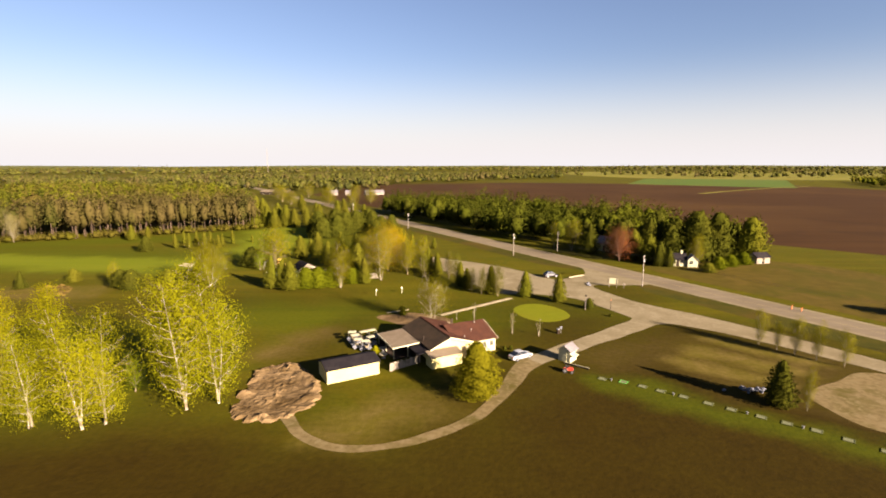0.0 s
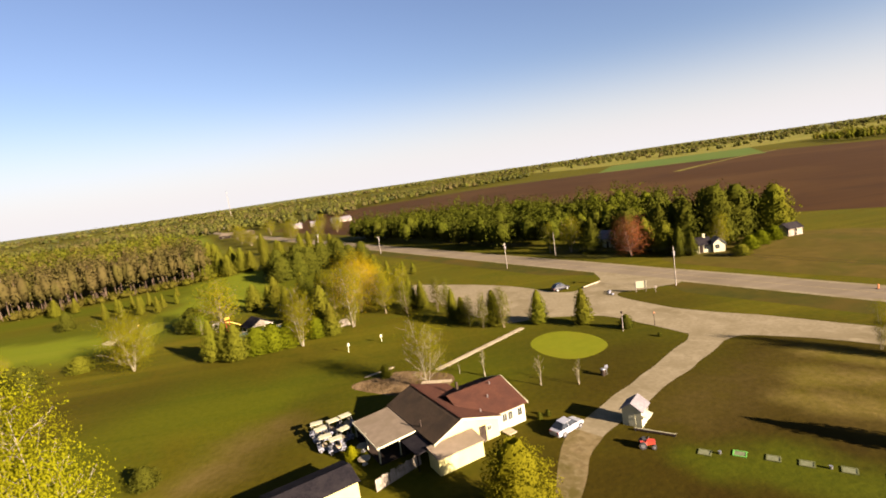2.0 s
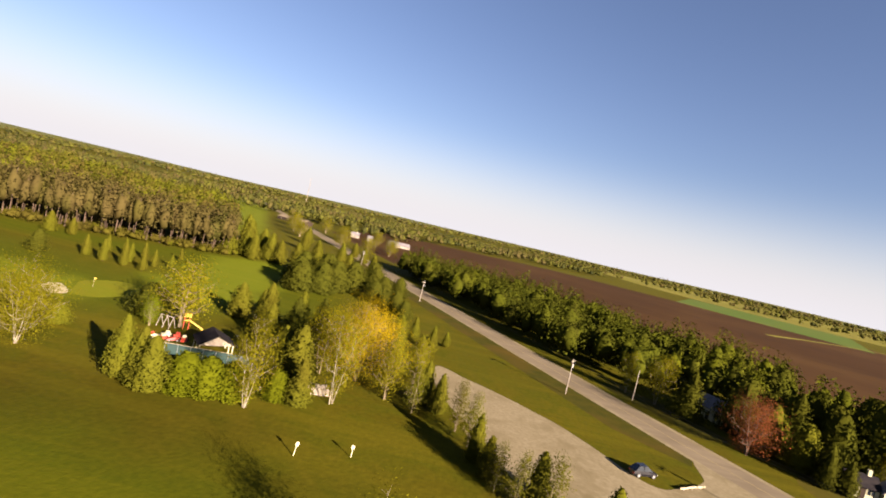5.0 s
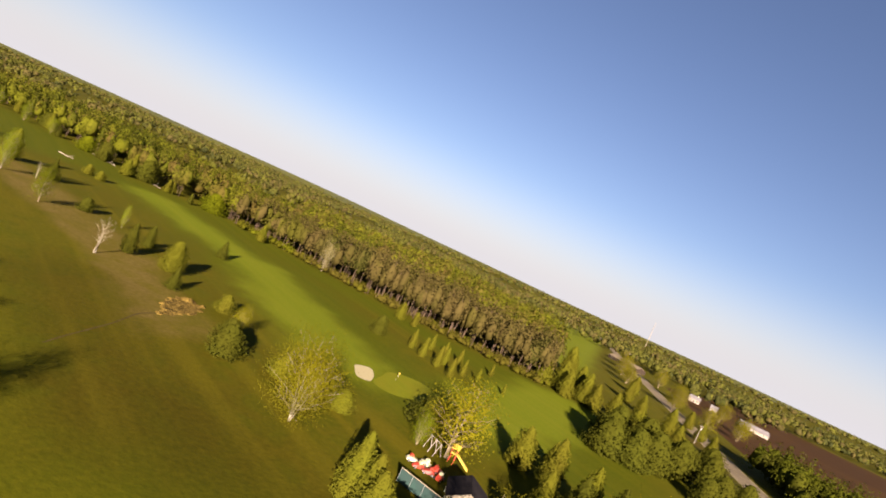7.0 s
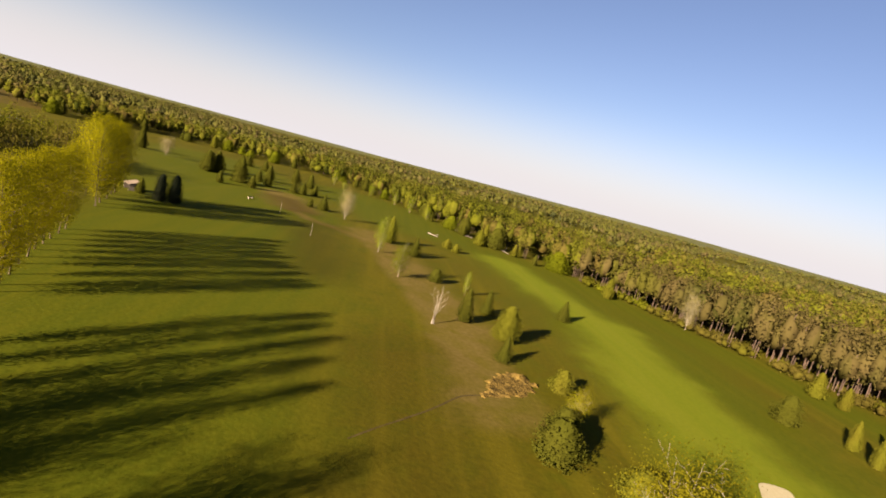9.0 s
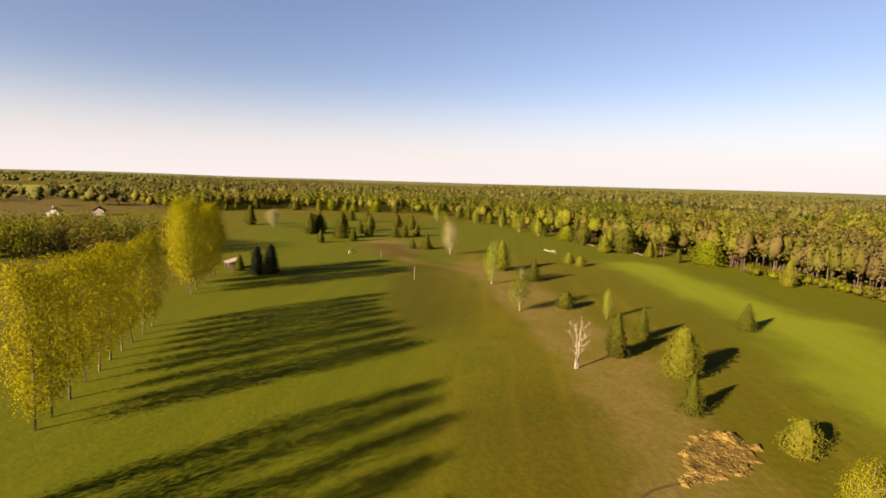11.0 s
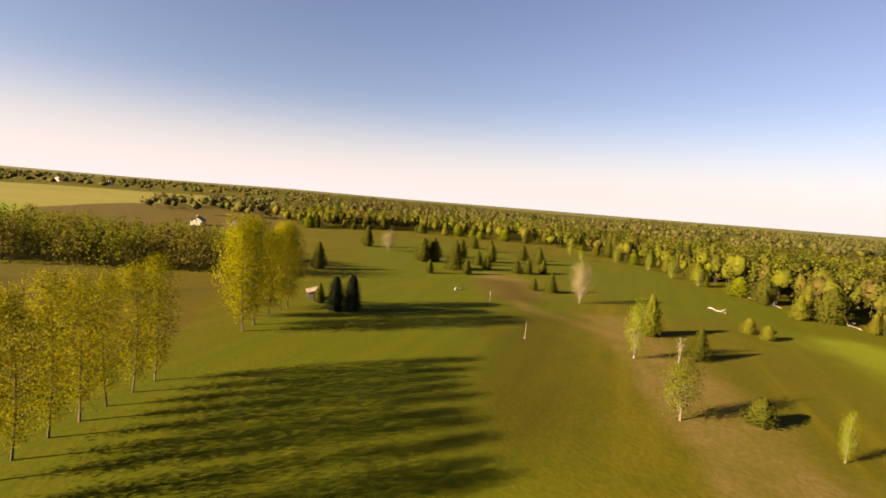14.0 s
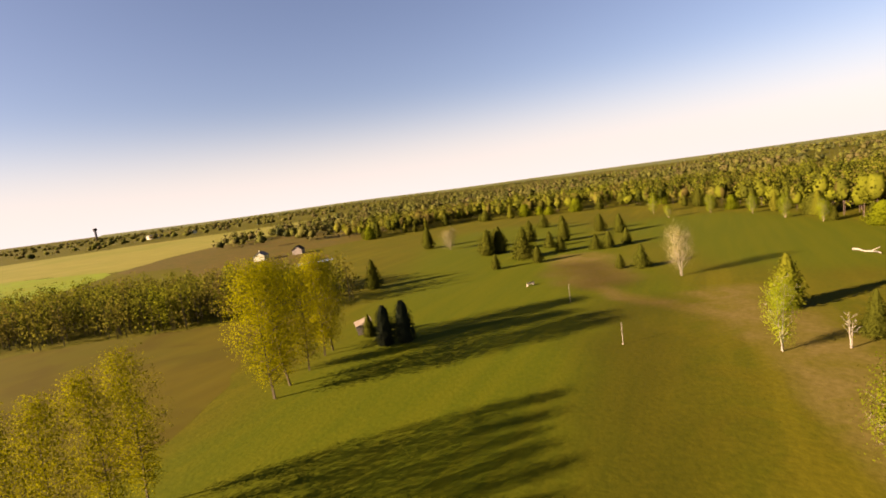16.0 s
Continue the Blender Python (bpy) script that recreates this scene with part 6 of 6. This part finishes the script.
for i in range(26):
    a, q = sr.uniform(0, 6.28), abs(sr.gauss(0, 1))
    boulder("stone", 2.2 * q * math.cos(a), 1.2 * q * math.sin(a), max(0.12, 0.55 - 0.3 * q), sr.uniform(0.2, 0.45), M["stone"], heap)

# board walks
for pts, w in ([((-13.0, 95.6), (-8.4, 98.0)), 0.55], [((-0.9, 93.6), (16.8, 107.9)), 1.1], [((-3.6, 89.4), (1.2, 88.2)), 0.9]):
    (x0, y0), (x1, y1) = pts
    ln = math.hypot(x1 - x0, y1 - y0)
    walkway = thing("board_walk", pose(x0, y0, 0.012, 0, 0, math.degrees(math.atan2(y1 - y0, x1 - x0))), "pale plank walk across the lawn", "walkway", "plank walks", "structure")
    k = 0
    plank = None
    while k * 0.6 < ln - 0.3:
        if plank is None:
            ob = part("plank", block(0.01, 0.58, -w / 2, w / 2, 0, 0.06), M["palewood"], walkway)
            plank = ob.data
        else:
            ob = part("plank", plank, None, walkway)
        ob.location = (k * 0.6, 0.02 * ((k * 7) % 3 - 1), 0)
        k += 1

# ---- roadside ----


def power_pole(x, y, h, arm, lean=0):
    e = thing("utility_pole", pose(x, y, 0, lean, 0, 60.7 - 90 + 90), "tall weathered utility pole with a crossarm", "utility pole", "utility poles along the highway")
    part("pole", rod((0, 0, -0.1), (0, 0, h), 0.14, 0.09, 10), M["polewood"], e)
    if arm:
        c = part("crossarm", block(-1.1, 1.1, -0.06, 0.06, h - 0.6, h - 0.45), M["polewood"], e)
        for q in (-1.0, -0.4, 0.4, 1.0):
            part("insulator", rod((q, 0, h - 0.45), (q, 0, h - 0.25), 0.05, 0.03, 8), M["white"], c)
        part("transformer", rod((0.3, 0, h - 2.0), (0.3, 0, h - 1.1), 0.24, sides=14), M["steel"], e)
    return e


POLES = [(54.4, 119.8, 8.8), (25.9, 167.5, 8.2), (-17.5, 247, 8.2), (-57.5, 315.8, 8.2), (84, 66, 8.8)]
for x, y, h in POLES:
    power_pole(x, y, h, True)
power_pole(44.1, 176.8, 7.6, False)
for (x0, y0, h0), (x1, y1, h1) in ((POLES[4], POLES[0]), (POLES[0], POLES[1]), (POLES[1], POLES[2]), (POLES[2], POLES[3])):
    line = thing("power_line", pose(0, 0, 0), "thin sagging power cable between the poles", "cable", "power cables")
    for q in (-0.9, 0.9):
        pts = []
        for i in range(11):
            t = i / 10
            pts.append(((x0 + (x1 - x0) * t + 0.87 * q, y0 + (y1 - y0) * t + 0.49 * q, (h0 + (h1 - h0) * t) - 0.3 - 4 * 0.9 * t * (1 - t)), 0.018))
        v, f = tubes([pts], 4)
        part("wire", mesh_of("wire", v, f, M["rubber"]), None, line)

for x, y in [(80.2, 97.5), (81.3, 95.8)]:
    mk = thing("road_marker", pose(x, y, 0), "short orange road marker on the shoulder", "road marker", "markers on the road shoulder")
    part("post", rod((0, 0, 0), (0, 0, 0.9), 0.16, 0.09, 10), M["orange"], mk)
    part("base", block(-0.25, 0.25, -0.25, 0.25, 0.018, 0.08, bevel=0.02), M["rubber"], mk)
sign = thing("sign_board", pose(46.2, 119.4, 0, 0, 0, -20), "white sign board on two posts at the entrance", "sign")
part("panel", block(-1.2, 1.2, -0.06, 0.06, 0.9, 2.4, bevel=0.02), M["white"], sign)
for x in (-1.0, 1.0):
    part("post", block(x - 0.07, x + 0.07, -0.16, -0.07, 0, 2.45), M["polewood"], sign)
marks = part("lettering", block(-0.9, 0.9, 0.062, 0.07, 1.85, 2.05), M["darkwood"], sign)
small = thing("sign_board", pose(48.6, 117.6, 0, 0, 0, -20), "small grey sign post beside the entrance", "sign")
part("panel", block(-0.3, 0.3, -0.03, 0.03, 0.9, 1.4), M["oldwood"], small)
part("post", block(-0.05, 0.05, -0.1, -0.03, 0, 1.4), M["polewood"], small)

rail = thing("guard_rail", pose(39.4, 131.2, 0, 0, 0, 32), "low pale log barrier at the car park", "barrier")
for i in range(3):
    part("log", rod((-3.2 + i * 2.1, 0.1 * (i % 2), 0.35), (-1.2 + i * 2.1, 0.1 * (i % 2), 0.35), 0.16, sides=10), M["palewood"], rail)
    part("post", rod((-2.2 + i * 2.1, 0, 0), (-2.2 + i * 2.1, 0, 0.4), 0.11, sides=8), M["polewood"], rail)
for i, (x, y) in enumerate([(40.2, 120.6), (40.0, 122.0), (40.6, 123.2)]):
    s = thing("boulder", pose(x, y, 0.016), "pale boulder marking the entrance island", "boulder", "boulders at the entrance")
    boulder("rock", 0, 0, 0.2, 0.38, M["stone"], s)

post = thing("lamp_post", pose(32.4, 97.3, 0), "short pale lamp post at the putting green", "lamp post")
part("pole", rod((0, 0, 0), (0, 0, 3.2), 0.08, 0.06), M["polewood"], post)
part("lantern", rod((0, 0, 3.2), (0, 0, 3.6), 0.14, 0.2, 8), M["darkwood"], post)
post = thing("lamp_post", pose(38.3, 97.6, 0.016), "short dark post at the car park", "post")
part("pole", rod((0, 0, 0), (0, 0, 2.2), 0.06), M["darkwood"], post)
part("cap", rod((0, 0, 2.2), (0, 0, 2.5), 0.16, 0.1, 8), M["brick"], post)

bin_ = thing("ball_washer", pose(22.4, 81.2, 0), "dark ball washer and bin on the lawn", "ball washer")
part("bin", rod((0, 0, 0), (0, 0, 0.9), 0.32, 0.36, 14), M["darkwood"], bin_)
part("lid", rod((0, 0, 0.9), (0, 0, 1.0), 0.38, 0.3, 14), M["steel"], bin_)
part("post", rod((0.6, 0.2, 0), (0.6, 0.2, 1.3), 0.05), M["steel"], bin_)
part("panel", block(0.35, 0.85, 0.17, 0.23, 0.9, 1.4), M["stone"], bin_)

for x, y, h, a in [(-17.4, 110.4, 1.8, 8), (-11.0, 113.6, 1.6, 0)]:
    s = thing("tee_sign", pose(x, y, 0, 0, a, 20), "white tee sign on a short post", "sign", "tee signs on the lawn")
    part("post", block(-0.05, 0.05, -0.05, 0.05, 0, h), M["white"], s)
    part("panel", block(-0.2, 0.2, -0.08, -0.05, h - 0.5, h, bevel=0.01), M["white"], s)

# ---- play yard ----
YARD = "equipment in the play yard"
tarp = thing("windscreen_fence", Matrix.Translation((-49.4, 130.5, 0)) @ pose(0, 0, 0, 0, 0, 13), "teal fabric fence round the play yard", "fence")
for i in range(9):
    part("panel", block(i * 2.0, i * 2.0 + 1.97, -0.02 + 0.03 * (i % 2), 0.02 + 0.03 * (i % 2), 0.1, 1.95), M["teal"], tarp)
    part("post", rod((i * 2.0, 0, 0), (i * 2.0, 0, 2.05), 0.04), M["steel"], tarp)
part("rail", rod((0, 0, 2.02), (18, 0, 2.02), 0.05), M["palewood"], tarp)
pav = thing("pavilion", Matrix.Translation((-42.5, 137.2, 0)) @ pose(0, 0, 0, 0, 0, 38) @ Matrix.Diagonal((0.9, 0.9, 0.9, 1)), "open pavilion with a black shingle gable roof", "pavilion")
for s, q in ((-1, ((-3.4, -3.2, 2.4), (-3.4, 3.2, 2.4), (0, 3.2, 4.3), (0, -3.2, 4.3))), (1, ((3.4, 3.2, 2.4), (3.4, -3.2, 2.4), (0, -3.2, 4.3), (0, 3.2, 4.3)))):
    r = part("roof", slab(q, 0.12), M["blackroof"], pav, "black shingle roof slope")
    courses(q[0], q[1], q[2], q[3], M["blackroof"], r, 9)
bm = bmesh.new()
solid(bm, [[(-3.0, y, 2.35), (3.0, y, 2.35), (0, y, 4.05)] for y in (-3.05, -2.95)])
part("gable_end", bm, M["oldwood"], pav, "grey board gable end")
for x in (-3.0, 3.0):
    for y in (-2.9, 0, 2.9):
        part("post", block(x - 0.08, x + 0.08, y - 0.08, y + 0.08, 0, 2.4), M["white"], pav)
rp = random.Random(21)
for i, (x, y) in enumerate([(-53.7, 137.5), (-52, 137.3), (-50.4, 138.1), (-52.6, 139.6), (-50.6, 140.3), (-48.9, 139.1)]):
    kart = thing("pedal_kart", pose(x, y, 0.0, 0, 0, rp.uniform(0, 360)), "small red and white amusement kart", "kart", YARD)
    bm = bmesh.new()
    solid(bm, [[(q, -w, 0.15), (q, w, 0.15), (q, w * 0.8, z), (q, -w * 0.8, z)] for q, z, w in ((-0.9, 0.5, 0.4), (-0.3, 0.75, 0.5), (0.4, 0.55, 0.48), (1.0, 0.35, 0.3))])
    bmesh.ops.recalc_face_normals(bm, faces=bm.faces[:])
    part("body", bm, M["red"] if i % 3 else M["white"], kart)
    part("seat", block(-0.5, 0.0, -0.3, 0.3, 0.6, 1.1, bevel=0.05), M["white"] if i % 2 else M["red"], kart)
    for wx in (-0.6, 0.7):
        for wy in (-0.5, 0.5):
            wheel_at(kart, wx, wy, 0.2, 0.14)
slide = thing("play_slide", pose(-52.4, 146.4, 0, 0, 0, 25), "yellow plastic slide and climbing frame", "slide", YARD)
part("chute", slab([(0, -0.4, 1.8), (0, 0.4, 1.8), (2.6, 0.4, 0.3), (2.6, -0.4, 0.3)], 0.12), M["yellow"], slide)
part("platform", block(-1.0, 0.0, -0.6, 0.6, 1.7, 1.8), M["yellow"], slide)
for x in (-0.95, -0.05):
    for y in (-0.55, 0.55):
        part("post", rod((x, y, 0), (x, y, 2.6), 0.06), M["red"], slide)
part("canopy", slab([(-1.2, -0.8, 2.6), (0.2, -0.8, 2.6), (0.2, 0.8, 2.9), (-1.2, 0.8, 2.9)], 0.05), M["yellow"], slide)
frame_ = thing("climbing_frame", pose(-55.8, 144.4, 0, 0, 0, -10), "weathered wooden climbing frame", "climbing frame", YARD)
for x in (-1.4, 0, 1.4):
    part("leg", rod((x, -0.9, 0), (x, 0, 2.2), 0.07), M["polewood"], frame_)
    part("leg", rod((x, 0.9, 0), (x, 0, 2.2), 0.07), M["polewood"], frame_)
part("beam", rod((-1.6, 0, 2.2), (1.6, 0, 2.2), 0.08), M["polewood"], frame_)
tent = thing("tool_tarp", pose(-21.4, 131.5, 0, 0, 0, 20), "pale grey tarpaulin over stacked goods", "tarpaulin")
bm = bmesh.new()
solid(bm, [[(-2, -1.2, 0), (2, -1.2, 0), (2.1, 1.2, 0), (-2, 1.2, 0)], [(-1.8, -1.0, 0.7), (1.8, -1.0, 0.8), (1.8, 1.0, 0.7), (-1.7, 1.0, 0.8)], [(-1.5, -0.2, 1.5), (1.5, -0.2, 1.3), (1.5, 0.2, 1.3), (-1.5, 0.2, 1.5)]])
bmesh.ops.recalc_face_normals(bm, faces=bm.faces[:])
part("sheet", bm, M["oldwood"], tent)

# ---- houses beyond the highway and far off ----


def house(x, y, turn, w, d, h, rise, wall, roofing, label, windows=2, category="house", chimney=True):
    e = thing("house", pose(x, y, 0, 0, 0, turn), label, category)
    part("wall", gable(-w / 2, w / 2, -d / 2, d / 2, 0, h, h + rise, "x"), M[wall], e)
    for s in (-1, 1):
        q = [(-w / 2 - 0.3, s * (d / 2 + 0.35), h - 0.12), (w / 2 + 0.3, s * (d / 2 + 0.35), h - 0.12), (w / 2 + 0.3, 0, h + rise + 0.1), (-w / 2 - 0.3, 0, h + rise + 0.1)]
        part("roof", slab(q, 0.12), M[roofing], e)
    for i in range(windows):
        for s in (-1, 1):
            window(e, -w / 2 + (i + 0.5) * w / windows, s * d / 2, 1.0, 1.1, 1.1, "y" if s > 0 else "-y")
    window(e, -w / 2, 0.5, 1.0, 1.0, 1.1, "-x")
    part("door", block(-0.45, 0.45, -d / 2 - 0.04, -d / 2, 0.05, 2.05), M["darkwood"], e)
    if chimney:
        part("chimney", block(w * 0.2, w * 0.2 + 0.6, -0.3, 0.3, h, h + rise + 1.0), M["white"], e)
    return e


house(64.5, 178, -59.3, 8.8, 6, 3.0, 2.2, "white", "greyroof", "white house among trees beyond the highway")
house(77.4, 149.3, -15, 5.0, 4.4, 2.4, 1.6, "white", "blackroof", "low white house with a dark roof beyond the highway")
house(81.3, 147.0, 75, 3.4, 3.0, 2.4, 1.5, "white", "greyroof", "bright white outbuilding beside the house", 1, chimney=False)
house(107, 153, 10, 5, 4, 2.3, 1.2, "oldwood", "blackroof", "small grey shed at the field's corner", 1, "shed", False)
house(-178, 539.9, -20, 34, 12, 3.2, 2.0, "darkwood", "tanroof", "long barn with a pale roof in the distance", 4, "barn", False)
house(-114.2, 529.7, 10, 8, 6, 3.0, 2.2, "polewood", "greyroof", "distant pale grey farmhouse by the highway")
house(-98.5, 526, 10, 5, 5, 3, 2.2, "polewood", "greyroof", "distant white outbuilding by the farmhouse", 1, chimney=False)
house(-71.8, 534.9, 20, 20, 9, 2.5, 2.5, "polewood", "greyroof", "distant low grey barn by the field", 3, "barn", False)
house(-279.8, 798.9, 30, 12, 8, 3.5, 2.6, "polewood", "greyroof", "distant pale house among trees", 3)
house(-327.9, -157.6, 30, 9, 6.5, 3.0, 2.2, "white", "greyroof", "white farmhouse beyond the hedgerow", 3)
house(-346.4, -144.6, 30, 8, 6, 3, 2.2, "oldwood", "blackroof", "grey outbuilding beyond the hedgerow", 1, chimney=False)
house(-834.8, -1060.4, 20, 30, 14, 6, 4, "white", "greyroof", "distant white farm buildings", 4, "barn", False)
house(-890.2, -995.6, 70, 24, 12, 5, 4, "white", "tanroof", "distant pale farm buildings", 3, "barn", False)
tower = thing("water_tower", pose(-1210.3, -2002, 0), "dark water tower on the skyline", "tower")
part("shaft", rod((0, 0, 0), (0, 0, 40), 4, 3.5, 12), M["darkwood"], tower)
part("tank", rod((0, 0, 40), (0, 0, 50), 7, 7, 16), M["darkwood"], tower)
mast = thing("radio_mast", pose(-594.2, 1760.9, 0), "thin radio mast on the skyline", "mast")
part("lattice", rod((0, 0, 0), (0, 0, 85), 0.9, 0.4, 4), M["oldwood"], mast)

# ---- far fairway furniture ----
for x, y, h in [(-191.6, 73.3, 3.7), (-219.4, 58, 4.0)]:
    s = thing("marker_pole", pose(x, y, 0), "thin weathered distance marker pole", "marker pole", "marker poles on the fairway")
    part("pole", rod((0, 0, 0), (0, 0, h), 0.05, 0.04, 8), M["oldwood"], s)
    part("base", rod((0, 0, 0), (0, 0, 0.12), 0.2, 0.16, 10), M["oldwood"], s)
bench = thing("bench", pose(-237.2, 42.9, 0, 0, 0, -30), "pale wooden bench beside the tee", "bench")
part("seat", block(-1.3, 1.3, -0.25, 0.25, 0.42, 0.5), M["palewood"], bench)
part("backrest", block(-1.3, 1.3, 0.22, 0.3, 0.6, 1.0), M["palewood"], bench)
for x in (-1.1, 1.1):
    part("leg", block(x - 0.06, x + 0.06, -0.22, 0.28, 0, 0.42), M["oldwood"], bench)
for x0, y0, x1, y1 in [(-307.5, 137.1, -289.6, 144), (-282.5, 152.3, -264.6, 158.3), (-268.2, 118.3, -260.8, 122.5), (-300.1, 141.7, -292.7, 141.2)]:
    ln = math.hypot(x1 - x0, y1 - y0)
    s = thing("fallen_trunk", pose(x0, y0, 0, 0, 0, math.degrees(math.atan2(y1 - y0, x1 - x0))), "bleached fallen trunk at the wood's edge", "log", "fallen trunks")
    v, f = tubes([[((ln * i / 6, 0.5 * math.sin(i * 1.7), 0.3), 0.24 - 0.02 * i) for i in range(7)], [((ln * 0.6, 0.4, 0.4), 0.12), ((ln * 0.72, 1.6, 1.3), 0.04)], [((ln * 0.75, -0.3, 0.4), 0.12), ((ln * 0.9, -1.5, 1.0), 0.04)]], 8)
    part("trunk", mesh_of("trunk", v, f, M["oldwood"]), None, s)
lean = thing("shelter", pose(-195.1, 18, 0, 0, 0, 42), "small tan-roofed rain shelter behind the cedars", "shelter")
part("roof", slab([(-2.4, -1.8, 2.0), (2.4, -1.8, 2.0), (2.4, 1.8, 2.9), (-2.4, 1.8, 2.9)], 0.1), M["tanroof"], lean)
part("back_wall", block(-2.2, 2.2, 1.5, 1.6, 0, 2.7), M["oldwood"], lean)
for x in (-2.2, 2.2):
    part("side_wall", block(x - 0.05, x + 0.05, -1.5, 1.5, 0, 2.0), M["oldwood"], lean)
flag = thing("golf_flag", pose(-82.1, 158.5, 0.014), "thin flagstick on the golf green", "flagstick")
part("stick", rod((0, 0, 0), (0, 0, 2.1), 0.015), M["white"], flag)
part("flag", slab([(0, 0, 2.1), (0.45, 0.03, 2.1), (0.45, 0.05, 2.09), (0, 0.02, 2.09)], 0.3), M["yellow"], flag)
